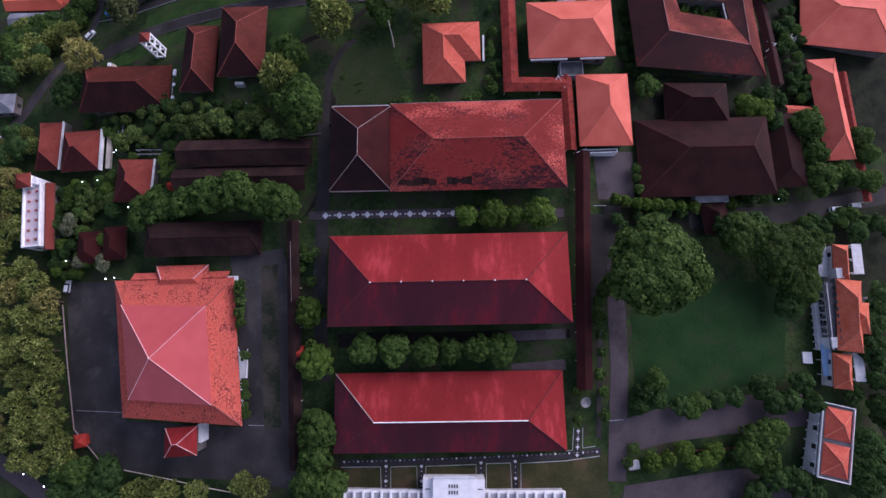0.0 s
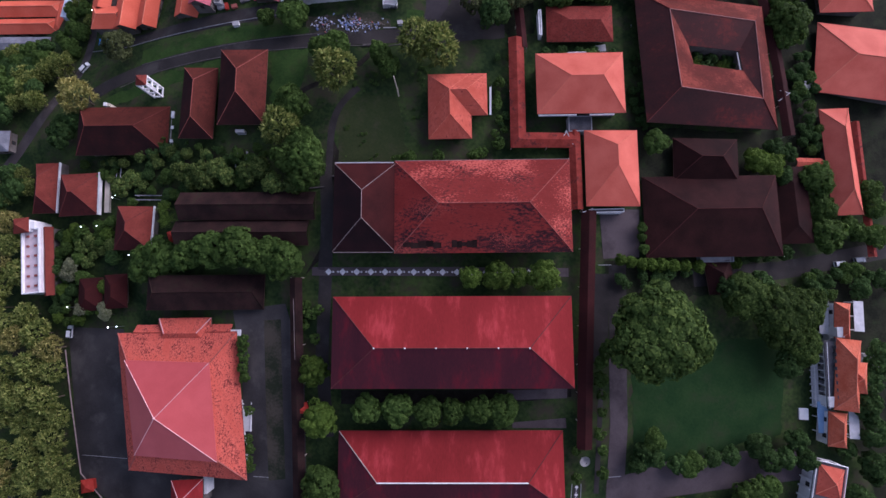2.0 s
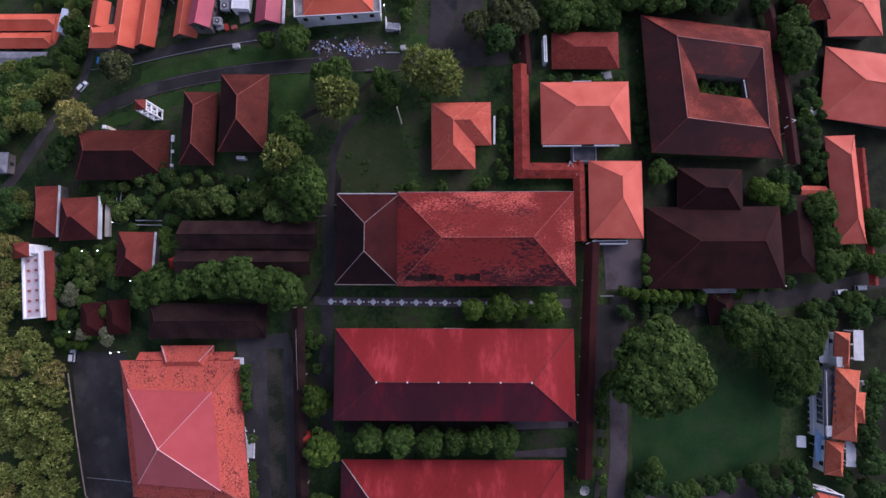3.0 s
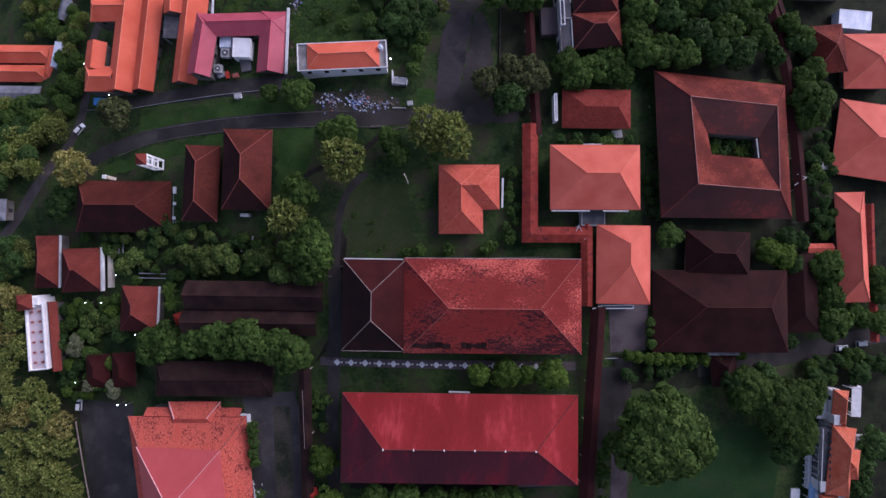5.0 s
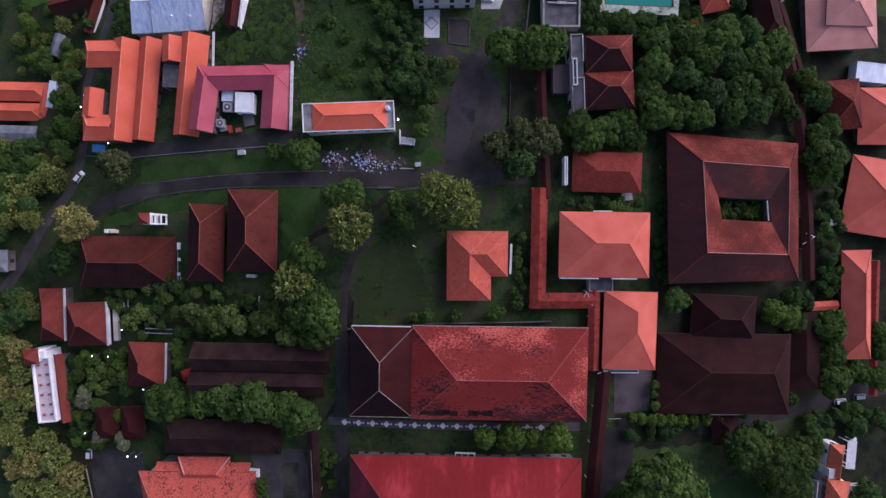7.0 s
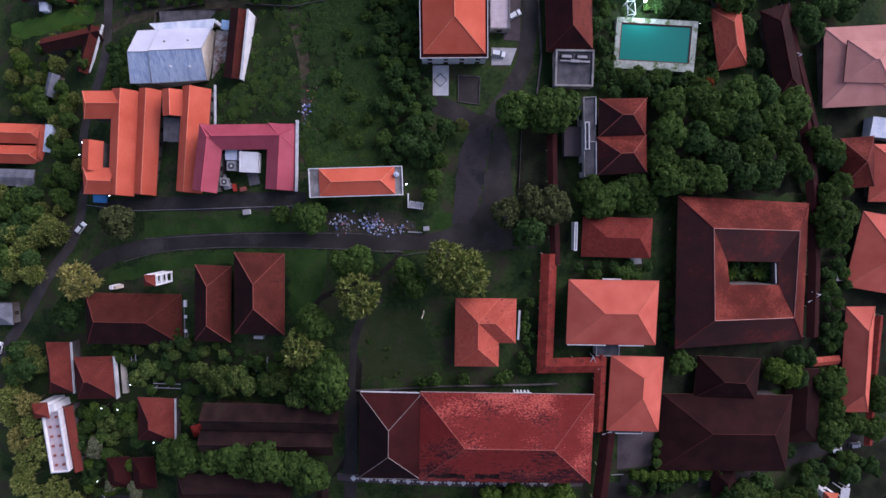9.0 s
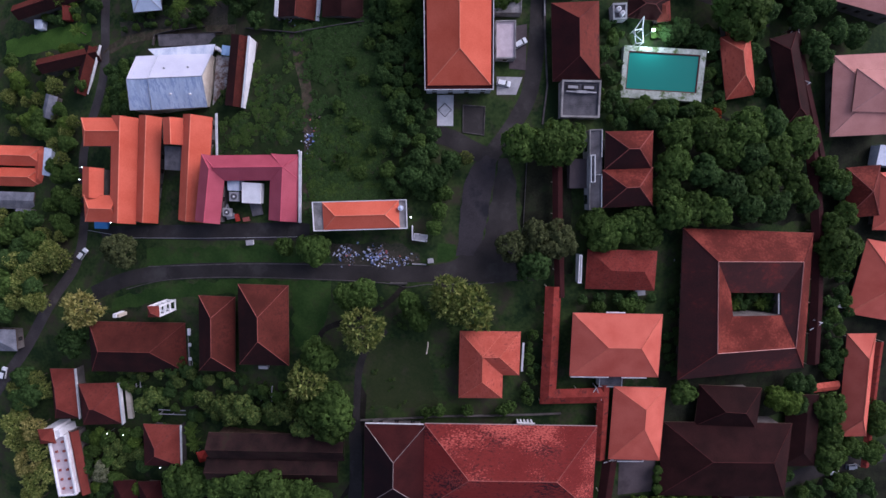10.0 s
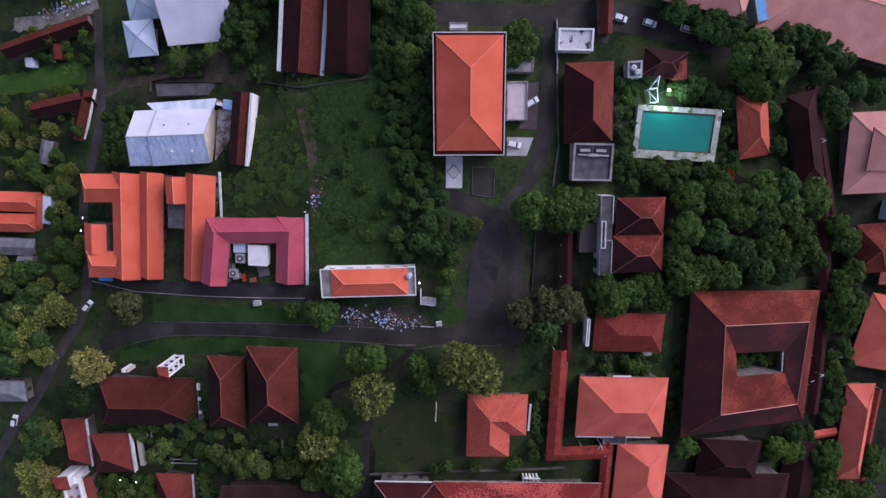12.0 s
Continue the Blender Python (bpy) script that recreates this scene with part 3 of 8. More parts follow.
def flat_block(name, label, place, high, material, category="building", rim=0.5, rim_w=0.3, floor=None, windows=True, hole=None, group=""):
    """A flat-roofed block with a parapet round its roof."""
    x, y, w, d, ang = place
    r = tagged(root(name, x, y, ang), label, category, group)
    hw, hd = w / 2, d / 2
    walls(r, w - 0.1, d - 0.1, -3.0, high - 0.2, material, IDENT, windows=windows and high > 3.5, sill=high - 1.8)
    part("flat_roof", boxed(-hw, -hd, high - 0.2, hw, hd, high), floor or M_CONC, r)
    for a in ((-hw, -hd, hw, -hd + rim_w), (-hw, hd - rim_w, hw, hd), (-hw, -hd + rim_w, -hw + rim_w, hd - rim_w), (hw - rim_w, -hd + rim_w, hw, hd - rim_w)):
        part("parapet", boxed(a[0], a[1], high, a[2], a[3], high + rim), material, r)
    return r


def cover_walk(name, label, pts, width, high, rise, roof, post=True, cap=None):
    """A covered walk: a low gabled roof on posts along a bent line, following the ground."""
    x0, y0 = pts[0]
    r = tagged(root(name, x0, y0), label, "covered walkway")
    inv = r.matrix_world.inverted()
    fine = []
    for (ax, ay), (bx, by) in zip(pts, pts[1:]):
        n = max(1, int(math.hypot(bx - ax, by - ay) // 8))
        fine += [(ax + (bx - ax) * k / n, ay + (by - ay) * k / n) for k in range(n)]
    fine.append(pts[-1])
    left, right, top, tang = [], [], [], []
    for i, p in enumerate(fine):
        a, b = Vector(fine[max(i - 1, 0)]), Vector(fine[min(i + 1, len(fine) - 1)])
        t1 = (Vector(p) - a).normalized() if i else (b - a).normalized()
        t2 = (b - Vector(p)).normalized() if i < len(fine) - 1 else t1
        t = (t1 + t2).normalized()
        k = width / 2 / max(0.5, t.dot(t1))
        nr = Vector((-t.y, t.x)) * k
        z = hill(*p)
        tang.append(t)
        left.append(inv @ Vector((p[0] + nr.x, p[1] + nr.y, z + high)))
        right.append(inv @ Vector((p[0] - nr.x, p[1] - nr.y, z + high)))
        top.append(inv @ Vector((p[0], p[1], z + high + rise)))
    f = []
    for i in range(len(fine) - 1):
        f += [(left[i], top[i], top[i + 1], left[i + 1]), (top[i], right[i], right[i + 1], top[i + 1])]
    part("roof", slabs([tuple(tuple(c) for c in q) for q in f], 0.12), roof, r)
    if cap:
        for i in range(len(fine) - 1):
            part("ridge_cap", beam(top[i] + Vector((0, 0, 0.05)), top[i + 1] + Vector((0, 0, 0.05)), 0.3, 0.25), cap, r)
    if post:
        for i, p in enumerate(fine):
            for sd in (left[i], right[i]):
                q = top[i].lerp(sd, 0.85)
                part("post", boxed(q.x - 0.1, q.y - 0.1, q.z - high - rise - 0.6, q.x + 0.1, q.y + 0.1, q.z - 0.16), M_CREAM, r)
    return r


def tree_mesh(seed, clumps, per, leaf, flat=0.75, size=(0.24, 0.42), jit=0.2, star=False):
    """A crown of unit radius: rounded clumps of small leaves over an uneven dome, with gaps between them."""
    rng = np.random.default_rng(seed)
    cs = []
    for i in range(clumps):
        z = 1 - 1.35 * (i + 0.5) / clumps
        an = i * 2.39996 + seed + rng.uniform(-0.35, 0.35)
        q = math.sqrt(max(0.0, 1 - z * z))
        v = np.array((q * math.cos(an), q * math.sin(an), z))
        rad = rng.uniform(0.6, 0.84) * (1 + 0.12 * math.sin(3 * an + seed * 1.7))
        cs.append((v * rad * np.array((1, 1, flat)), v, rng.uniform(*size)))
    vs, fs = [], []
    for c, out, cr in cs:
        for _ in range(per):
            o = rng.normal(size=3) + out * 0.7
            o /= np.linalg.norm(o)
            p = c + o * cr * rng.uniform(0.8, 1.08) * np.array((1, 1, 0.85))
            if star:
                tip, side = c + o * cr * rng.uniform(1.0, 1.7), np.cross(o, rng.normal(size=3))
                side *= leaf * rng.uniform(0.45, 0.7) / np.linalg.norm(side)
                mid = c + o * cr * 0.6 + (0, 0, 0.04)
                k = len(vs)
                vs += [tuple(c), tuple(mid + side), tuple(tip), tuple(mid - side)]
                fs.append((k, k + 1, k + 2, k + 3))
                continue
            nrm = o + rng.normal(size=3) * jit
            nrm /= np.linalg.norm(nrm)
            t = np.cross(nrm, rng.normal(size=3))
            t /= np.linalg.norm(t)
            b = np.cross(nrm, t)
            s = leaf * rng.uniform(0.7, 1.35)
            k = len(vs)
            vs += [tuple(p - t * s - b * s * 0.5), tuple(p + t * s - b * s * 0.5), tuple(p + b * s)]
            fs.append((k, k + 1, k + 2))
    me = bpy.data.meshes.new("crown")
    me.from_pydata(vs, [], fs)
    return me


def trunk_mesh(seed, limbs=6):
    rng = random.Random(seed)
    bm = bmesh.new()

    def tube(a, b, r0, r1):
        a, b = Vector(a), Vector(b)
        t = (b - a).normalized()
        s = t.orthogonal().normalized()
        u = t.cross(s)
        rings = [[bm.verts.new(p + (s * math.cos(k * math.tau / 7) + u * math.sin(k * math.tau / 7)) * rr) for k in range(7)] for p, rr in ((a, r0), (b, r1))]
        for k in range(7):
            bm.faces.new((rings[0][k], rings[0][(k + 1) % 7], rings[1][(k + 1) % 7], rings[1][k]))
        bm.faces.new(rings[1])
    tube((0, 0, -0.12), (0.02, 0.01, 0.35), 0.075, 0.05)
    tube((0.02, 0.01, 0.35), (0.0, 0.03, 0.75), 0.05, 0.03)
    for k in range(limbs):
        an = k * math.tau / limbs + rng.uniform(-0.3, 0.3)
        q = rng.uniform(0.35, 0.65)
        tube((0.01, 0.01, rng.uniform(0.28, 0.5)), (q * math.cos(an), q * math.sin(an), rng.uniform(0.65, 0.9)), 0.03, 0.012)
    me = bpy.data.meshes.new("trunk")
    bm.to_mesh(me)
    bm.free()
    me.materials.append(M_BARK)
    return me


M_LEAFBIG = leaves("leaf_shade_tree", (0.0371, 0.0654, 0.0157), (0.0719, 0.118, 0.0261), (0.142, 0.2, 0.0458))
M_LEAFO = leaves("leaf_olive", (0.0524, 0.0619, 0.0259), (0.0892, 0.103, 0.0388), (0.137, 0.152, 0.0648))
M_LEAFG = leaves("leaf_gold", (0.126, 0.132, 0.0376), (0.274, 0.258, 0.0799), (0.571, 0.491, 0.183))
M_LEAFT = leaves("leaf_bluegreen", (0.0499, 0.0902, 0.0237), (0.132, 0.189, 0.0479), (0.256, 0.296, 0.0785))
M_LEAFP = leaves("leaf_pale", (0.128, 0.144, 0.08), (0.24, 0.256, 0.144), (0.384, 0.384, 0.24))
M_LEAFR = leaves("leaf_red", (0.15, 0.03, 0.01), (0.3, 0.06, 0.02), (0.45, 0.12, 0.04))
TRUNKS = [trunk_mesh(s) for s in range(4)]
CROWNS = {}
for kind, mat, (clumps, per, leaf, flat), size, jit in (
        ("green", M_LEAF, (46, 50, 0.098, 0.75), (0.17, 0.36), 0.25), ("yellow", M_LEAFY, (92, 14, 0.085, 0.75), (0.13, 0.21), 0.5), ("dark", M_LEAFD, (46, 50, 0.098, 0.7), (0.17, 0.36), 0.25),
        ("bright", M_LEAFB, (44, 50, 0.098, 0.8), (0.17, 0.36), 0.25), ("big", M_LEAFBIG, (170, 100, 0.042, 0.62), (0.1, 0.22), 0.22), ("olive", M_LEAFO, (50, 44, 0.085, 0.7), (0.16, 0.3), 0.35),
        ("gold", M_LEAFG, (92, 13, 0.08, 0.75), (0.13, 0.21), 0.5), ("teal", M_LEAFT, (36, 44, 0.105, 0.75), (0.18, 0.34), 0.3), ("pale", M_LEAFP, (30, 60, 0.09, 0.8), (0.2, 0.36), 0.45),
        ("flame", M_LEAFR, (20, 50, 0.1, 0.8), (0.24, 0.4), 0.4), ("bush", M_LEAF, (12, 34, 0.18, 0.8), (0.24, 0.5), 0.35), ("busht", M_LEAFD, (12, 34, 0.18, 0.8), (0.24, 0.5), 0.35), ("weed", M_LEAF, (8, 36, 0.17, 0.7), (0.3, 0.6), 0.3), ("weedd", M_LEAFD, (8, 36, 0.17, 0.7), (0.3, 0.6), 0.3)):
    CROWNS[kind] = []
    for s in range(4):
        me = tree_mesh(s * 7 + len(kind), clumps, per, leaf, flat, size, jit, kind in ("yellow", "gold"))
        me.materials.append(mat)
        CROWNS[kind].append(me)
WORDS = {"olive": "olive-brown leafy tree", "gold": "tree with pale gold young leaves", "teal": "blue-green garden tree", "pale": "pale grey-green small tree", "flame": "small tree",
         "green": "leafy green broadleaf tree", "yellow": "broadleaf tree with yellowing leaves", "dark": "dense dark green tree", "bright": "bright green leafy tree", "big": "huge spreading old shade tree",
         "bush": "green garden shrub", "busht": "dark green garden shrub"}
tree_rng = random.Random(5)


def tree(x, y, rad, high, kind="green", where="on the grass", group="trees of the compound"):
    """A tree whose crown has that radius and whose top is that high."""
    bush = kind.startswith("bush")
    r = tagged(root("shrub" if bush else "tree", x, y, tree_rng.uniform(0, 360)), WORDS[kind] + " " + where, "shrub" if bush else "tree", "shrubs of the compound" if bush else group)
    k = tree_rng.randrange(4)
    rad *= 0.84
    rz = min(rad * 0.8, high * 0.45)
    crown = shared("crown", CROWNS[kind][k], r, pose(0, 0, high - rz * 0.8) @ Matrix.Diagonal((rad, rad, rz * 1.15, 1)))
    hh = max(high - rz * 0.4, 0.6)
    shared("trunk", TRUNKS[k], r, Matrix.Diagonal((rad * 0.75, rad * 0.75, hh, 1)))
    return r


LOOSE = []


def grove(area, n, rmin, rmax, high, kinds, where, seed, loose=False):
    """Scatter n trees in a four-sided area, evenly spread."""
    rng = random.Random(seed)
    got = []
    a, b, c, d = area
    for _ in range(n * 30):
        if len(got) >= n:
            break
        u, v = rng.random(), rng.random()
        x = (a[0] * (1 - u) + b[0] * u) * (1 - v) + (d[0] * (1 - u) + c[0] * u) * v
        y = (a[1] * (1 - u) + b[1] * u) * (1 - v) + (d[1] * (1 - u) + c[1] * u) * v
        rad = rng.uniform(rmin, rmax)
        if all((x - p) ** 2 + (y - q) ** 2 > (0.62 * (rad + s)) ** 2 for p, q, s in got):
            got.append((x, y, rad))
            args = (x, y, rad, high * rng.uniform(0.85, 1.15) * (0.6 + 0.4 * rad / rmax), rng.choice(kinds))
            if loose:
                LOOSE.append(args)
            else:
                tree(*args, where)


def weeds(area, n, groups, spread, size, high, kinds, seed):
    """Low weeds in uneven patches over a four-sided area."""
    rng = random.Random(seed)
    a, b, c, d = area

    def spot(u, v):
        return ((a[0] * (1 - u) + b[0] * u) * (1 - v) + (d[0] * (1 - u) + c[0] * u) * v, (a[1] * (1 - u) + b[1] * u) * (1 - v) + (d[1] * (1 - u) + c[1] * u) * v)
    mids = [spot(rng.random(), rng.random()) for _ in range(groups)]
    for _ in range(n):
        mx, my = rng.choice(mids)
        s = size * rng.uniform(0.4, 1.3)
        LOOSE.append((mx + rng.gauss(0, spread), my + rng.gauss(0, spread), s, high * rng.uniform(0.5, 1.2), rng.choice(kinds)))


def loose_object(name, label, category):
    """All the trees that nobody could count, joined into one."""
    vs, fs, ms, mats = [], [], [], []
    n = 0
    for x, y, rad, high, kind in LOOSE:
        k = tree_rng.randrange(4)
        rad *= 0.9
        rz = min(rad * 0.8, high * 0.45)
        base = pose(x, y, hill(x, y), 0, 0, tree_rng.uniform(0, 360))
        for me, m in ((CROWNS[kind][k], base @ pose(0, 0, high - rz * 0.8) @ Matrix.Diagonal((rad, rad, rz * 1.15, 1))), (TRUNKS[k], base @ Matrix.Diagonal((rad * 0.75, rad * 0.75, max(high - rz * 0.4, 0.6), 1)))):
            co = np.empty(len(me.vertices) * 3)
            me.vertices.foreach_get("co", co)
            mm = np.array(m)
            co = co.reshape(-1, 3) @ mm[:3, :3].T + mm[:3, 3]
            vs.append(co)
            if me.materials[0] not in mats:
                mats.append(me.materials[0])
            f = [tuple(v + n for v in p.vertices) for p in me.polygons]
            fs += f
            ms += [mats.index(me.materials[0])] * len(f)
            n += len(co)
    me = bpy.data.meshes.new(name)
    me.from_pydata(np.concatenate(vs).tolist(), [], fs)
    for mt in mats:
        me.materials.append(mt)
    me.polygons.foreach_set("material_index", ms)
    return tagged(new(name, me), label, category, kind="stuff")


# ---- roads, yards and lawns ----
drape("road", ribbon(smooth_line([(-133.2, 96.8), (-121.0, 102.5), (-104.5, 106.2), (-78.6, 108.8), (-47.6, 110.2), (-32.1, 110.4), (-18.3, 111.1), (-10.2, 113.4), (-6.6, 118.6), (-5.6, 128.0), (-4.9, 138.0), (-2.4, 146.6), (2.4, 153.6), (6.6, 160.8), (9.4, 168.4), (10.8, 182.6), (11.1, 199.8), (11.1, 210.3)]), 5.0), 0.06, M_ASPHALT, "dark asphalt service road", "road")
drape("road", ragged([(-11.4, 116.6), (-10.7, 121.0), (-10.5, 127.5), (-10.3, 134.5), (-9.4, 139.5), (-6.8, 145.0), (-3.5, 147.4), (-0.2, 146.0), (-0.4, 141.5), (-1.4, 135.0), (-2.5, 128.0), (-3.8, 121.0), (-6.0, 117.0)], 5, 1.6, 0.3), 0.085, M_APRON, "worn grey paved apron of the road", "road")
drape("road", ribbon(smooth_line([(-19.4, 153.2), (-14.0, 151.9), (-8.0, 149.0), (-3.2, 147.0)]), 5.4), 0.07, M_ASPHALT, "dark asphalt turning beside the villa", "road")
drape("road", ribbon(smooth_line([(-179.1, 48.5), (-169.1, 62.9), (-158.5, 76.9), (-147.7, 95.2), (-141.0, 107.0), (-141.4, 122.4), (-144.1, 144.5), (-138.5, 171.0), (-140.6, 193.6), (-142.9, 211.1)]), 3.8), 0.06, M_LANE, "narrow worn asphalt lane", "road")
drape("road", ribbon(smooth_line([(-137.1, 181.6), (-127.6, 185.2), (-111.5, 186.3), (-85.7, 185.9)]), 3.4), 0.07, M_TRAIL, "dusty earth track", "road")
drape("road", ribbon(smooth_line([(-139.4, 180.6), (-134.7, 183.4), (-120.6, 185.4), (-104.7, 185.4)]), 0.7), 0.09, M_TRAIL, "pale wheel track", "road")
drape("pavement", [(-133.7, 14.7), (-111.9, 14.4), (-106.3, -30.7), (-66.0, -31.2), (-67.5, 2.8), (-71.0, 21.4), (-53.3, 23.8), (-46.8, 2.8), (-45.6, -49.9), (-65.1, -47.2), (-90.1, -47.5), (-108.5, -45.9), (-126.1, -35.9)], 0.05, M_LOT, "dark asphalt car park with damp stains", "car park")
drape("road", ribbon([(-28.9, 206.2), (-5.6, 206.8), (12.1, 207.3), (28.6, 203.1)], 6.5), 0.05, M_ASPHALT, "dark asphalt yard behind the villa", "road")
drape("road", ribbon(smooth_line([(-181.0, 207.3), (-164.6, 208.3), (-149.4, 211.6), (-143.4, 214.1)]), 4.5), 0.05, M_PALE, "pale dusty track", "road")
drape("pavement", [(-60.3, 18.6), (-54.7, 18.9), (-52.8, -30.6), (-58.3, -31.6)], 0.08, M_VERGE, "strip of bare trodden soil beside the hall", "bare soil")
drape("road", ribbon([(50.3, 11.0), (50.3, 6.7), (50.9, -12.3), (50.2, -29.4), (49.6, -46.6)], 5.6), 0.06, M_PAVE, "grey paved drive beside the lawn", "road")
drape("road", [(50.8, -28.6), (68.0, -23.7), (89.0, -21.6), (113.2, -21.4), (116.7, -31.3), (84.8, -33.4), (66.1, -35.3), (53.8, -38.1)], 0.09, M_PAVE, "worn grey paved forecourt", "road")
drape("road", [(51.9, -48.0), (68.8, -45.9), (87.3, -43.9), (110.2, -45.5), (113.3, -56.8), (50.9, -55.5)], 0.07, M_PAVE, "worn grey paved forecourt", "road")
drape("road", ribbon(smooth_line([(75.7, 33.6), (108.0, 36.7), (131.0, 40.9), (150.2, 44.8), (178.3, 49.7)]), 6.0), 0.06, M_ASPHALT, "dark asphalt street", "road")
drape("pavement", [(44.5, 54.3), (57.6, 54.7), (57.4, 39.6), (45.7, 38.9)], 0.07, M_PAVE, "grey paved yard beside the covered walk", "pavement")
drape("lawn", [(55.0, 4.9), (70.4, 12.0), (109.7, 15.9), (106.3, -16.8), (89.0, -19.9), (69.8, -24.6), (55.2, -27.8)], 0.04, M_LAWN, "smooth green lawn beside the drive", "lawn")
drape("lawn", [(-38.4, 89.8), (-19.9, 90.2), (-14.9, 69.4), (-38.2, 67.9)], 0.04, M_LAWN2, "green lawn with a trodden middle", "lawn")
drape("lawn", [(-113.4, 113.4), (-69.3, 117.1), (-49.5, 115.1), (-49.4, 113.0), (-113.0, 107.5)], 0.05, M_LAWN4, "green verge beside the road", "lawn")
drape("lawn", [(-125.9, 95.4), (-104.6, 102.6), (-78.6, 105.7), (-49.3, 107.4), (-49.2, 101.1), (-54.3, 86.3), (-60.7, 85.8), (-61.8, 103.8), (-96.5, 99.0), (-126.2, 91.5)], 0.05, M_LAWN4, "green lawn round the houses", "lawn")
drape("lawn", [(-188.4, 187.7), (-155.3, 192.3), (-147.1, 192.8), (-146.1, 185.3), (-170.9, 182.1), (-187.7, 181.2)], 0.05, M_LAWN3, "bright green garden lawn", "lawn")
drape("pavement", [(-11.0, 162.2), (-4.3, 162.0), (-4.4, 153.4), (-10.8, 154.0)], 0.08, M_ASPHALT, "dark paved parking bay", "pavement")
drape("pavement", [(-19.0, 164.9), (-14.0, 165.1), (-13.8, 155.8), (-18.6, 155.6)], 0.1, M_SLAB, "pale concrete garden slab with a dark diamond", "pavement")
drape("pavement", [(-1.1, 171.3), (6.8, 171.5), (5.0, 166.1), (-0.9, 165.8)], 0.1, M_CONC, "pale concrete parking bay", "pavement")
drape("pavement", [(2.0, 186.7), (7.6, 187.9), (7.7, 173.8), (2.6, 173.9)], 0.07, M_PAVE, "grey paved parking bay", "pavement")
drape("pavement", ribbon(smooth_line([(-31.9, 93.0), (-37.1, 87.6), (-39.8, 80.5), (-40.5, 68.3), (-40.8, 50.6), (-42.0, 34.5)]), 2.2), 0.07, M_ASPHALT, "dark worn garden path", "path")
drape("pavement", ribbon([(-41.3, 64.0), (-40.5, 52.8), (-40.5, 33.1), (-41.3, 7.0), (-39.3, -17.0)], 4.0), 0.06, M_ASPHALT, "dark paved path beside the school", "path")
drape("pavement", ribbon([(45.0, -1.3), (44.5, -20.0), (44.0, -33.6)], 1.6), 0.06, M_ASPHALT, "narrow dark garden path", "path")
drape("pavement", ribbon([(50.2, 37.0), (50.3, 11.4)], 5.6), 0.05, M_ASPHALT, "dark asphalt drive under the shade tree", "path")
drape("pavement", ribbon([(44.6, 34.2), (44.0, 7.3)], 6.0), 0.055, M_ASPHALT, "dark paved passage", "path")
# Dark strip standing in for the shade beneath the tree row
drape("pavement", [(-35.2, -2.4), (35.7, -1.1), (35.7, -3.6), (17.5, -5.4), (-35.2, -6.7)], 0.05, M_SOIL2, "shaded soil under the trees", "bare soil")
drape("pavement", [(17.6, -11.5), (34.0, -10.1), (34.3, -13.2), (17.6, -13.2)], 0.12, M_PAVE, "grey concrete strip beside the school", "pavement")
drape("pavement", [(15.9, -1.7), (34.4, -1.0), (34.4, -4.0), (15.9, -4.7)], 0.1, M_PAVE, "grey concrete strip beside the school", "pavement")
# Near-black ground: grove litter, plus tree and street shade put into the colour
M_DARKGROUND = surface("dark_litter_ground", (0.0105, 0.0115, 0.0075), (0.026, 0.027, 0.016), 0.2, 0.95, 0.5, 1.6, contrast=1.3, spots=(0.022, 0.033, 0.013), spot_scale=0.3, spot_from=0.54, spot_to=0.72)
drape("ground_patch", ragged([(7.6, 147.6), (23.0, 149.4), (24.6, 112.4), (16.4, 111.0), (8.4, 121.0)], 15, 2.2, 0.8), 0.035, M_DARKGROUND, "dark leaf litter under the trees", "bare soil")
drape("ground_patch", ragged([(46.0, 162.0), (93.0, 165.0), (106.0, 131.0), (80.0, 128.4), (48.0, 129.0)], 16, 3.0, 1.2), 0.035, M_DARKGROUND, "dark leaf litter of the grove", "bare soil")
drape("ground_patch", ragged([(55.0, 82.0), (104.0, 83.0), (118.0, 128.0), (125.0, 128.0), (125.0, 76.0), (116.0, 62.0), (104.0, 64.0), (58.0, 63.0)], 18, 3.0, 0.8), 0.03, M_DARKGROUND, "dark damp ground between the school blocks", "bare soil")
drape("ground_patch", ragged([(127.0, 46.0), (168.0, 52.0), (170.0, -46.0), (142.0, -46.0), (127.0, 8.0)], 19, 3.5, 1.2), 0.03, M_DARKGROUND, "dark damp ground round the eastern houses", "bare soil")
drape("ground_patch", ragged([(112.0, 172.0), (170.0, 178.0), (170.0, 60.0), (128.0, 62.0), (126.5, 128.0), (112.0, 134.0)], 20, 3.5, 1.2), 0.028, M_DARKGROUND, "dark damp ground between the eastern roofs", "bare soil")
# Shadow over the paving by the street, painted as dark ground
drape("ground_patch", ragged([(46.0, 38.4), (75.0, 36.6), (100.0, 39.4), (100.0, 31.0), (78.0, 27.6), (46.4, 26.6)], 17, 2.4, 0.8), 0.03, M_DARKGROUND, "dark damp ground beside the street", "bare soil")
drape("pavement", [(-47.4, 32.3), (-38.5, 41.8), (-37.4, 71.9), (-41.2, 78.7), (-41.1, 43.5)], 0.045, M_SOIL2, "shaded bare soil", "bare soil")


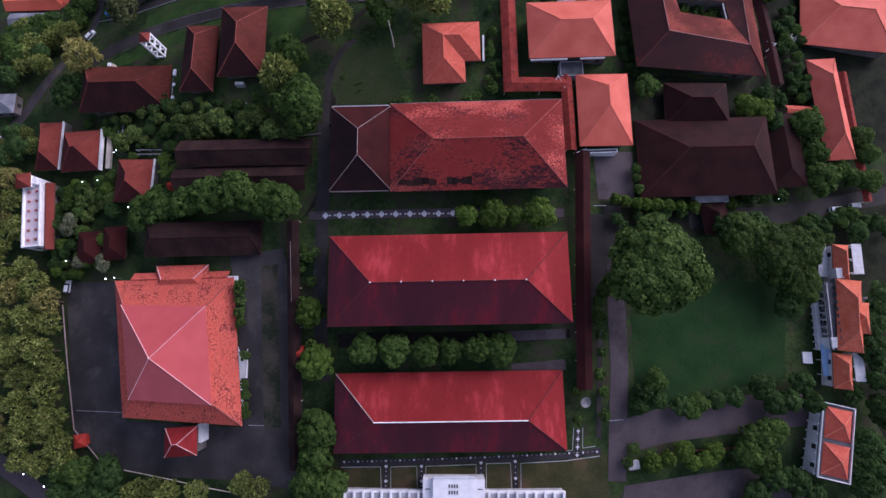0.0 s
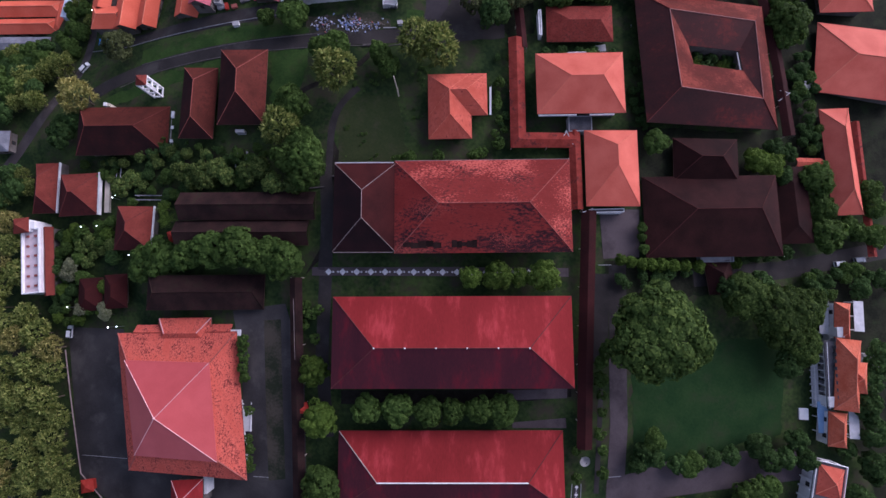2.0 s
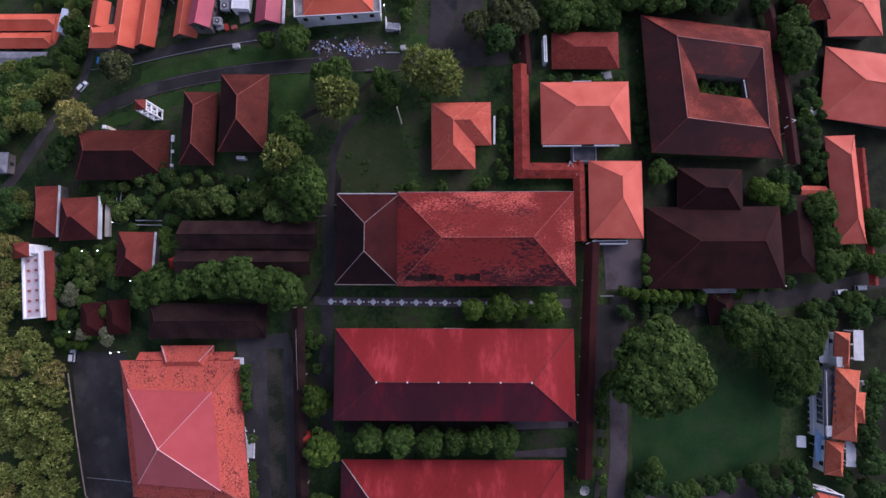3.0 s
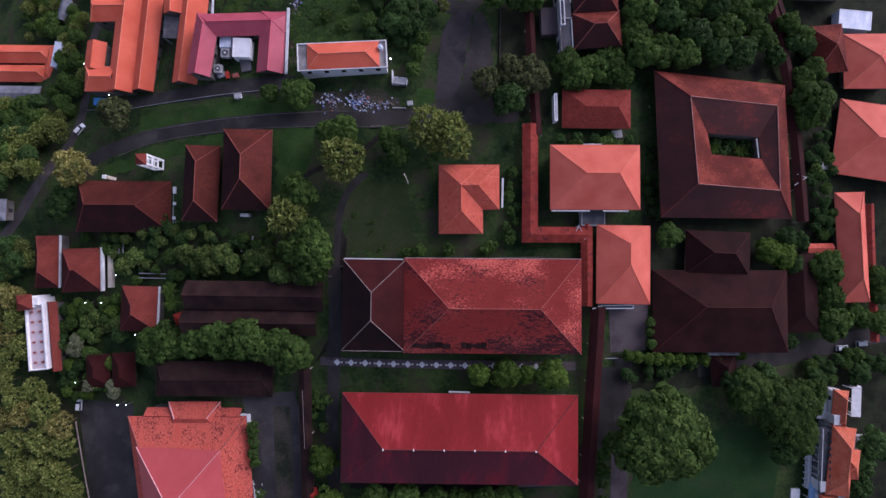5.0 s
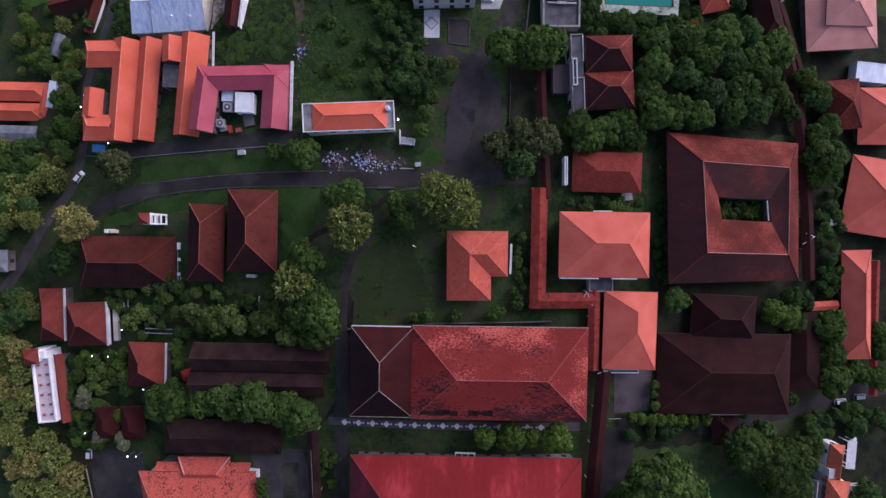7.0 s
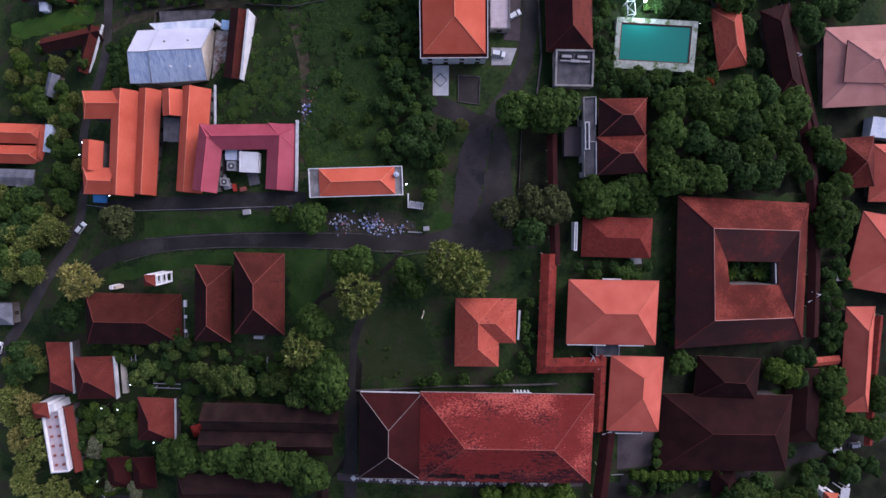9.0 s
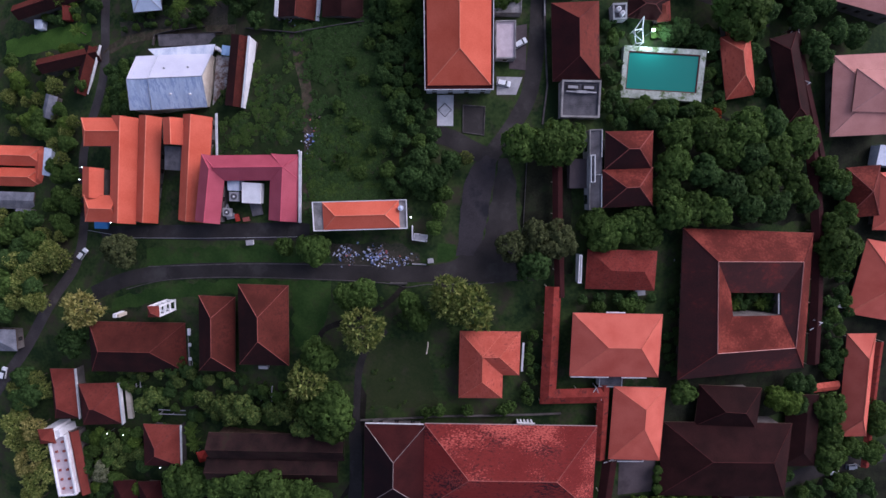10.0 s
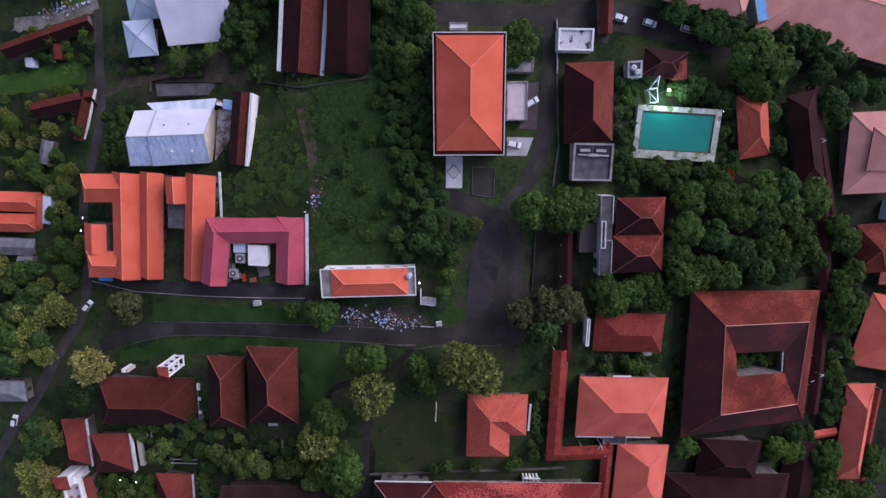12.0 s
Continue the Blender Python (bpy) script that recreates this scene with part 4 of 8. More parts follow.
drape("road", [(-134.8, 119.4), (-92.7, 122.5), (-60.6, 124.9), (-56.6, 124.4), (-56.4, 119.5), (-92.7, 117.4), (-116.3, 116.8), (-131.8, 115.1)], 0.055, M_ASPHALT, "dark asphalt lane below the orange houses", "road")
drape("road", ribbon([(-167.3, -37.7), (-156.2, -43.8), (-145.2, -49.9), (-134.3, -56.6)], 6.0), 0.05, M_PAVE, "grey street beyond the wood", "road")
drape("ground_patch", [(-160.1, 215.5), (-147.7, 215.6), (-149.5, 212.4), (-157.7, 211.6)], 0.045, M_LAWN3, "bright grass beside the track", "lawn")
drape("ground_patch", [(-133.9, 191.8), (-115.3, 193.2), (-90.5, 196.1), (-88.1, 186.1), (-111.4, 185.7), (-132.6, 186.3)], 0.03, M_VERGE, "trodden brown earth behind the workshop", "bare soil")
drape("road", ragged([(-11.2, 114.6), (-7.0, 118.0), (-3.2, 122.0), (-1.0, 136.0), (0.4, 146.6), (3.0, 146.8), (6.0, 140.0), (6.8, 128.0), (7.6, 120.4), (15.4, 117.0), (15.0, 110.4), (0.0, 108.6), (-14.0, 109.4)], 9, 2.0, 0.4), 0.05, M_ASPHALT, "dark asphalt junction under the shade trees", "road")
drape("ground_patch", ragged([(-50.3, 119.0), (-27.8, 119.8), (-22.4, 116.6), (-22.0, 113.6), (-34.0, 112.6), (-50.9, 112.4)], 4, 1.8, 0.6), 0.04, M_VERGE, "bare earth of the rubbish tip", "bare soil")
drape("lawn", ragged([(-17.0, 120.2), (-11.6, 120.0), (-11.4, 117.0), (-13.4, 114.8), (-17.2, 114.4)], 6, 1.5, 0.3), 0.05, M_LAWN4, "green corner of grass beside the road", "lawn")
drape("pavement", ribbon(smooth_line([(-26.6, 107.0), (-31.8, 101.3), (-38.7, 97.2), (-47.6, 93.8), (-51.6, 91.4), (-53.2, 87.6)]), 1.7), 0.06, M_SOIL2, "dark damp ditch across the lawn", "ditch")
drape("ground_patch", [(-78.5, 183.4), (-58.9, 185.0), (-36.4, 186.3), (-23.7, 160.9), (-29.4, 133.0), (-59.6, 130.8), (-59.3, 143.8), (-89.8, 144.8), (-90.6, 158.8), (-76.7, 159.0)], 0.03, M_WILD, "overgrown plot of weeds and bare earth", "weedy ground")
drape("ground_patch", ribbon(smooth_line([(-64.0, 187.2), (-62.8, 176.6), (-59.5, 166.0), (-58.2, 156.0), (-57.2, 145.0), (-57.6, 136.0), (-57.0, 129.0)]), 3.4), 0.045, M_TRAIL, "trodden reddish earth trail through the weeds", "bare soil")
drape("ground_patch", [(-182.9, 204.4), (-176.8, 208.8), (-159.5, 209.9), (-144.2, 214.1), (-141.8, 211.2), (-155.4, 207.8), (-169.1, 204.7)], 0.04, M_PALE, "pale dusty clearing beside the track", "bare soil")
drape("ground_patch", [(-68.5, 187.0), (-61.7, 186.7), (-60.5, 180.6), (-63.8, 176.4), (-67.4, 179.9)], 0.06, M_SOIL, "bare littered earth", "bare soil")
drape("ground_patch", [(-58.8, 156.0), (-54.9, 155.8), (-53.7, 142.8), (-57.0, 135.8), (-59.8, 142.5)], 0.06, M_SOIL, "bare littered earth", "bare soil")
drape("road", ribbon(smooth_line([(12.1, 207.3), (26.6, 208.6), (42.5, 207.0), (57.0, 205.0), (74.1, 200.9), (88.0, 197.1)]), 9.0), 0.045, M_ASPHALT, "dark asphalt street behind the pool", "road")


def kerb(pts, wide=0.35, high=0.16, material=None, name="kerb", label="pale concrete kerb", category="kerb"):
    """A kerb along a bent line over the ground."""
    bm = bmesh.new()
    fine = []
    for (ax, ay), (bx, by) in zip(pts, pts[1:]):
        n = max(1, int(math.hypot(bx - ax, by - ay) // 4))
        fine += [(ax + (bx - ax) * k / n, ay + (by - ay) * k / n) for k in range(n)]
    fine.append(pts[-1])
    rings = []
    for i, p in enumerate(fine):
        a, b = Vector(fine[max(i - 1, 0)]), Vector(fine[min(i + 1, len(fine) - 1)])
        t = (b - a).normalized()
        nr = Vector((-t.y, t.x)) * wide / 2
        z = hill(*p)
        rings.append([bm.verts.new((p[0] + nr.x * s, p[1] + nr.y * s, z + h)) for s, h in ((-1, -0.3), (-1, high - 0.03), (-0.8, high), (0.8, high), (1, high - 0.03), (1, -0.3))])
    for u, v in zip(rings, rings[1:]):
        for k in range(5):
            bm.faces.new((u[k], u[k + 1], v[k + 1], v[k]))
    bm.faces.new(rings[0])
    bm.faces.new(rings[-1][::-1])
    bmesh.ops.recalc_face_normals(bm, faces=bm.faces[:])
    return tagged(mesh_object(name, bm, material or M_KERB), label, category, kind="structure")


kerb(smooth_line([(-120.4, 99.4), (-104.5, 103.8), (-78.6, 106.6), (-47.6, 107.6), (-31.0, 107.4), (-26.0, 106.5), (-19.8, 107.6), (-6.3, 108.3), (0.5, 109.0)]), 0.25)
kerb(smooth_line([(-112.3, 107.5), (-78.6, 110.8), (-49.4, 112.3), (-32.3, 112.6)]), 0.3)
kerb([(-24.6, 113.7), (-20.3, 113.7)], 0.3, 0.3, M_CONC)
kerb([(-31.1, 107.5), (-25.9, 107.7)], 0.6, 0.5, label="low cream bridge wall beside the road")
kerb([(-134.2, 7.0), (-130.5, -12.0), (-125.8, -34.0), (-114.5, -44.4)], 0.1, 0.5, M_CAP, "boundary_wall", "low pale boundary wall of the car park", "wall")
kerb([(-106.5, -46.1), (-90.1, -48.1), (-78.3, -49.9), (-65.1, -51.5)], 0.22, 0.25, M_CREAM)
kerb([(-125.7, -28.0), (-108.6, -28.1)], 0.16, 0.07, M_CONC, "line_marking", "worn white line on the asphalt", "road marking")
kerb([(-63.5, -30.5), (-56.4, -30.5)], 0.16, 0.07, M_CONC, "line_marking", "worn white line on the asphalt", "road marking")
kerb([(47.0, -28.6), (51.8, -28.3)], 0.2, 0.1, M_CONC, "line_marking", "white bar across the drive", "road marking")
kerb([(44.0, 36.9), (48.2, 37.0)], 0.2, 0.1, M_CONC, "line_marking", "white bar across the yard", "road marking")
kerb([(69.4, -38.3), (86.2, -37.5), (95.8, -36.9)], 0.4, 0.25, M_CAPD, label="brick edging of the planting bed")
kerb([(-44.6, 34.9), (-0.4, 35.5), (34.6, 35.6)], 0.25, 0.12, M_PAVE, label="grey edging of the diamond path")
kerb([(-44.5, 32.8), (-0.4, 32.9), (34.6, 33.2)], 0.25, 0.12, M_PAVE, label="grey edging of the diamond path")
kerb([(12.9, 190.6), (14.5, 169.2), (13.4, 157.5)], 0.5, 0.3)
kerb([(9.0, 147.5), (8.8, 133.1), (8.7, 126.3)], 0.12, 0.5, M_KERB, "boundary_wall", "low grey boundary wall", "wall")
kerb([(-39.1, 63.6), (-12.8, 66.4), (23.8, 68.1)], 0.25, 1.0, M_KERB, "boundary_wall", "low grey wall behind the school", "wall")
kerb([(-56.8, 59.1), (-41.8, 60.4)], 0.4, 0.3)
kerb([(-81.7, 185.8), (-64.3, 183.4), (-42.3, 186.7)], 0.22, 1.0, M_KERB, "boundary_wall", "grey boundary wall of the plot", "wall")
kerb([(-138.8, 117.8), (-120.6, 116.4), (-93.9, 118.0), (-60.3, 120.3)], 0.12, 0.35, M_CONC, "boundary_wall", "low pale boundary wall beside the verge", "wall")

kerb([(-16.6, 162.5), (-14.5, 160.6), (-16.4, 158.4), (-18.5, 160.4), (-16.6, 162.5)], 0.28, 0.16, M_DARKC, "line_marking", "dark diamond outline on the slab", "marking")
kerb([(-11.0, 162.2), (-4.3, 162.0), (-4.4, 153.4), (-10.8, 154.0), (-11.0, 162.2)], 0.3, 0.3, M_KERB)
kerb([(12.9, 190.6), (12.5, 202.1), (12.0, 206.2)], 0.3, 0.9, M_CONC, "boundary_wall", "low grey boundary wall", "wall")
kerb([(-49.5, 25.3), (-48.7, 7.0)], 0.1, 3.6, M_CAP, "pipe_rail", "thin pale pipe along the covered walk", "pipe")

# diamond path: dark strip with pale diamond slabs
path_strip = drape("pavement", ribbon([(-44.9, 33.9), (-0.4, 34.1), (34.6, 34.4)], 2.6), 0.07, M_PAVE, "dark path with pale diamond slabs", "path")
bm = bmesh.new()
for s, h in ((0.62, 0.1),):
    pts = [(s, 0), (0, s), (-s, 0), (0, -s)]
    lo = [bm.verts.new((x, y, -0.05)) for x, y in pts]
    hi = [bm.verts.new((x * 0.95, y * 0.95, 0.06)) for x, y in pts]
    bm.faces.new(hi)
    for i in range(4):
        bm.faces.new((lo[i], lo[(i + 1) % 4], hi[(i + 1) % 4], hi[i]))
DIAMOND = bpy.data.meshes.new("slab")
bm.to_mesh(DIAMOND)
bm.free()
DIAMOND.materials.append(M_SLAB)


def diamonds(strip, a, b, n, size=1.5):
    for k in range(n):
        x, y = a[0] + (b[0] - a[0]) * k / max(n - 1, 1), a[1] + (b[1] - a[1]) * k / max(n - 1, 1)
        shared("slab", DIAMOND, strip, pose(x, y, hill(x, y) + 0.08) @ Matrix.Diagonal((size, size, 1, 1)))
        if n > 1 and k < n - 1:
            for q in (0.33, 0.67):
                u, v = x + (b[0] - a[0]) / (n - 1) * q, y + (b[1] - a[1]) / (n - 1) * q
                shared("slab", DIAMOND, strip, pose(u, v, hill(u, v) + 0.08, 0, 0, 45) @ Matrix.Diagonal((size * 0.33, size * 0.33, 1, 1)))


diamonds(path_strip, (-39.6, 33.8), (22.2, 34.2), 15, 1.75)

# south garden: crossing paths with pale edging round lawn panels
drape("lawn", [(-36.0, -42.6), (8.0, -41.6), (34.0, -40.2), (46.5, -38.8), (47.0, -51.8), (-36.0, -52.2)], 0.05, M_DRYLAWN, "dry olive-brown grass panels of the front garden", "lawn")
walk_s = drape("pavement", ribbon([(-34.9, -41.2), (8.1, -39.8), (33.9, -38.9), (44.7, -37.4)], 1.9), 0.08, M_APRON, "dark garden path with pale slabs", "path")
diamonds(walk_s, (-33.1, -40.8), (43.5, -37.7), 19, 0.62)
for a, b, n in (((-20.3, -41.4), (-20.5, -50.6), 3), ((-9.6, -41.3), (-9.6, -50.5), 3), ((8.3, -40.2), (8.5, -50.3), 3), ((18.6, -39.8), (18.8, -50.3), 3), ((37.8, -31.0), (37.4, -38.6), 4)):
    w2 = drape("pavement", ribbon([a, b], 1.7), 0.075, M_APRON, "dark garden path with pale slabs", "path")
    diamonds(w2, (a[0], a[1] - 0.5), b, n, 0.95)
for ring in ([(-34.0, -42.4), (-22.0, -42.1), (-21.7, -51.5)], [(-18.9, -51.4), (-18.9, -42.1), (-11.0, -41.8), (-10.8, -51.3)], [(-8.3, -51.3), (-8.3, -41.8), (6.8, -41.2), (7.0, -51.2)], [(9.9, -51.2), (9.9, -41.0), (17.2, -40.8), (17.6, -51.2)], [(20.3, -51.2), (20.3, -40.9), (33.9, -40.3), (44.4, -39.0)], [(36.4, -30.5), (36.0, -37.2), (33.9, -37.4)], [(39.2, -30.5), (39.1, -36.6), (43.0, -36.1)]):
    kerb(ring, 0.2, 0.14, M_CONC, label="pale edging of the garden panel")


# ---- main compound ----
b3 = house("school_block", "long school block, red hip roof with a white ridge", (-1.2, -24.9, 67.6, 22.6, 1.0), 3.6, 8.6, M_RED, cap=M_CAPD, cap_size=0.26, category="school building", group="school blocks", run=12.5, run1=11.5, shift=-1.9, shade_side=M_REDSHADE)
part("ridge_cap", beam((-21.3, -1.9, 8.75), (22.3, -1.9, 8.75), 0.34, 0.3), M_WHITE, b3, "white ridge capping")
part("ridge_cap", beam((-21.3, -1.9, 8.75), (-33.6, 11.2, 3.85), 0.26, 0.26), M_CAP, b3, "pale hip capping")
b2 = house("school_block", "long school block, red hip roof with white ridge vents", (-1.2, 13.4, 70.3, 26.5, 0.9), 6.4, 12.0, M_RED, cap=M_CAPD, cap_size=0.26, category="school building", group="school blocks", run=13.2, run1=13.4, shift=-1.2, shade_side=M_REDSHADE)
for k in range(6):
    part("ridge_vent", boxed(-21.9 + k * 8.7 - 0.18, -1.38, 11.8, -21.9 + k * 8.7 + 0.18, -1.02, 12.4), M_WHITE, b2, "small white ridge vent")
b1 = house("school_block", "long school block under a mossy clay tile hip roof", (7.4, 53.2, 52.0, 27.7, 1.1), 6.6, 12.6, M_MOSS, cap=M_CAPR, cap_size=0.22, category="school building", group="school blocks", over=3.8, run=13.3, run1=13.1, shift=-0.3, shade_side=M_MOSSD)
part("gutter", beam((-26, 13.95, 6.5), (26, 13.95, 6.5), 0.22, 0.22), M_CAP, b1, "dull metal gutter")
for u0, u1, v0, v1 in ((-23.4, -12.2, 1.5, 3.2), (-9.2, -1.8, 1.6, 3.3)):
    for k in range(5):
        a0, a1 = u0 + (u1 - u0) * k / 5, u0 + (u1 - u0) * (k + 1) / 5
        w0, w1 = v0 + 0.25 * math.sin(k * 2.1 + u0), v1 - 0.3 * math.sin(k * 1.7 + u1)
        bm = bmesh.new()
        top = [bm.verts.new((u, -13.85 + v, 6.6 + 6.0 * v / 13.55 + 0.1)) for u, v in ((a0, w0), (a1, w0), (a1, w1), (a0, w1))]
        low = [bm.verts.new(v.co - Vector((0, 0, 0.12))) for v in top]
        bm.faces.new(top)
        for q in range(4):
            bm.faces.new((low[q], low[(q + 1) % 4], top[(q + 1) % 4], top[q]))
        part("tile_patch", bm, M_SOOT, b1, "blackened patch of old tiles")
b1a = house("school_wing", "school wing under a dark hip roof with pale hip caps", (-27.5, 52.6, 18.4, 26.6, 0.7), 6.6, 11.4, M_UMBER, along="y", cap=M_CAP, cap_size=0.15, category="school building", run=9.3, shade_side=M_UMBERSHADE)
part("gutter", beam((13.5, -9.0, 6.5), (13.5, 8.5, 6.5), 0.2, 0.22), M_CAP, b1a, "dull metal gutter")
part("gutter", beam((-13.5, -9.0, 6.5), (-13.5, 8.5, 6.5), 0.34, 0.3), M_GUTTER, b1a, "bright metal gutter")


def assembly_hall():
    """A two-tier hall: a tiled skirt roof round a steep pyramid of sheet metal."""
    x, y, ang = -84.7, -7.0, 1.5
    r = tagged(root("assembly_hall", x, y, ang), "large assembly hall, tiled skirt roof below a pink pyramid", "hall")
    inv = r.matrix_world.inverted()

    def here(pts, z):
        return [tuple((inv @ Vector((u, v, 0))).to_2d()) + (z,) for u, v in pts]
    z0, z1 = 6.0, 9.9
    o = here([(-99.5, -27.3), (-63.0, -29.6), (-69.0, 15.0), (-106.8, 13.9)], z0)
    e = here([(-95.3, -21.5), (-70.4, -23.0), (-74.8, 5.8), (-100.8, 6.2)], z1 + 0.5)
    top = here([(-86.4, -9.2)], 16.5)[0]
    mid = Vector((sum(p[0] for p in e) / 4, sum(p[1] for p in e) / 4, 0))
    i = [tuple(mid + (Vector((p[0], p[1], 0)) - mid) * 0.97 + Vector((0, 0, z1))) for p in e]
    part("skirt_roof", sag(slabs([(o[k], o[(k + 1) % 4], i[(k + 1) % 4], i[k]) for k in range(4)]), 77), M_SKIRT, r, "speckled orange clay tile roof")
    for k in range(4):
        part("ridge_cap", beam((o[k][0], o[k][1], z0 + 0.1), (i[k][0], i[k][1], z1 + 0.1), 0.35, 0.3), M_CAPR, r)
    part("pyramid_roof", slabs([(e[k], e[(k + 1) % 4], top) for k in range(4)]), M_PINK, r, "smooth pink metal sheet roof")
    for k in range(4):
        part("ridge_cap", beam((e[k][0], e[k][1], e[k][2] + 0.1), (top[0], top[1], 16.6), 0.2, 0.2), M_CAPW, r, "pale pink hip capping")
        p, q = Vector(i[k]), Vector(i[(k + 1) % 4])
        part("upper_wall", beam(Vector((p.x, p.y, 9.3)), Vector((q.x, q.y, 9.3)), 0.3, 2.4), M_WHITE, r)
        p, q = Vector(o[k]), Vector(o[(k + 1) % 4])
        part("fascia", beam(p - Vector((0, 0, 0.15)), q - Vector((0, 0, 0.15)), 0.06, 0.25), M_WOOD, r)
        p, q = p * 0.92, q * 0.92
        t = (q - p).normalized()
        m = Matrix.Translation(((p.x + q.x) / 2, (p.y + q.y) / 2, 0)) @ Matrix.Rotation(math.atan2(t.y, t.x), 4, "Z")
        half = (q - p).length / 2
        part("wall", boxed(-half, -0.15, -3, half, 0.15, z0 + 0.4), M_WHITE, r, "", m)
        for c in range(8):
            xx = -half + 2 + c * (2 * half - 4) / 7
            part("window", boxed(xx - 0.7, -0.19, 2.0, xx + 0.7, -0.15, 4.0), M_GLASS, r, "dark window", m)
    bm = bmesh.new()
    bmesh.ops.create_icosphere(bm, subdivisions=2, radius=0.35, matrix=pose(top[0], top[1], 16.7))
    part("finial", bm, M_CAPW, r)
    return r


hall = assembly_hall()
add_wing(hall, (-86.3, 14.6, 30.8, 4.4, 1.3), 4.6, 6.4, M_SKIRT, cap=None, over=0.6, windows=False, run=0)
add_wing(hall, (-86.0, 14.2, 16.8, 9.4, 1.7), 5.2, 7.6, M_SKIRT, cap=None, over=0.6, windows=False, run=3.3)
m = local(hall, -86.0, 14.2, hall.rotation_euler.z * 57.3)
for k in (-1, 1):
    part("hip_cap", beam((8.3 * k, 4.6, 5.35), (5.1 * k, 0.0, 7.75), 0.3, 0.26), M_CAPW, hall, "pale pink hip capping", m)
add_wing(hall, (-81.9, -34.5, 9.8, 8.4, 4.2), 4.5, 8.0, M_RED, cap=M_CAPW, cap_size=0.2, over=0.7)
m = local(hall, -65.8, -8.9, hall.rotation_euler.z * 57.3)
part("annexe_wall", boxed(-2.7, -7.1, -3.0, 1.6, 7.1, 2.7), M_WHITE, hall, "white flat-roofed side annexe", m)
for y0, y1 in ((-7.25, -1.1), (0.9, 7.25)):
    part("annexe_roof", boxed(-2.8, y0, 2.7, 1.8, y1, 2.9), M_SLAB, hall, "pale flat roof slab", m)
    part("parapet", boxed(1.55, y0, 2.9, 1.8, y1, 3.3), M_WHITE, hall, "", m)
part("door_canopy", boxed(1.6, -1.0, 1.6, 2.5, 0.8, 1.75), M_SLAB, hall, "pale door canopy", m)
m = local(hall, *((-69.5, 14.1)), hall.rotation_euler.z * 57.3)
part("corner_turret", boxed(-1.6, -1.3, -3.0, 1.6, 1.3, 5.6), M_WHITE, hall, "white rendered corner turret", m)
m = local(hall, *((-77.0, -32.6)), hall.rotation_euler.z * 57.3)
part("porch", boxed(-1.2, -2.6, -3.0, 0.2, 2.8, 2.5), M_WHITE, hall, "white side wall of the porch", m)


def garden_house():
    r = house("garden_house", "house with an L-shaped clay tile roof", (-2.6, 84.7, 13.2, 20.8, 1.5), 4.0, 7.6, M_TILE2, along="y", cap=M_CAPO, cap_size=0.08, run=6.5)
    add_wing(r, (-0.2, 88.4, 18.1, 13.5, 1.5), 4.02, 7.62, M_TILE2, cap=M_CAPO, cap_size=0.08, run=6.5)
    m = local(r, *((9.9, 87.1)), 0)
    part("awning", boxed(-0.2, -4.5, 2.6, 0.4, 4.5, 2.75), M_SLAB, r, "white side awning", m)
    return r


garden_house()
o1 = house("classroom_house", "classroom house under a bright orange tile hip roof", (37.4, 92.3, 26.9, 19.5, 1.2), 6.4, 10.4, M_ORANGE, category="school building", cap=M_CAPO, cap_size=0.08, group="orange classrooms", run=9.8, run1=7.6, shift=0.5)
gutter(o1, (-13, -10.1, 6.1), (-1.5, -10.1, 6.1), size=0.5)
gutter(o1, (2.5, -10.1, 6.1), (10.0, -10.1, 6.1), size=0.5)
gutter(o1, (-3.4, 9.95, 6.3), (2.2, 9.95, 6.3), size=0.4)
o2 = house("classroom_house", "classroom house under a bright orange tile hip roof", (47.3, 66.4, 16.3, 23.9, 0.4), 4.4, 7.8, M_ORANGE, along="y", category="school building", cap=M_CAPO, cap_size=0.08, group="orange classrooms", run=5.7, run1=12.0, shift=0.9)
flat_block("link_porch", "dark flat porch between the orange classrooms", (38.0, 80.5, 7.2, 5.0, 0.7), 3.2, M_CONC, floor=M_DARKC, windows=False, rim=0.15, rim_w=0.25, category="porch")
flat_block("entry_canopy", "narrow white-framed canopy on the classroom side", (46.2, 53.4, 10.1, 1.2, 1.7), 3.0, M_WHITE, floor=M_DARKC, windows=False, rim=0.15, rim_w=0.25, category="canopy")


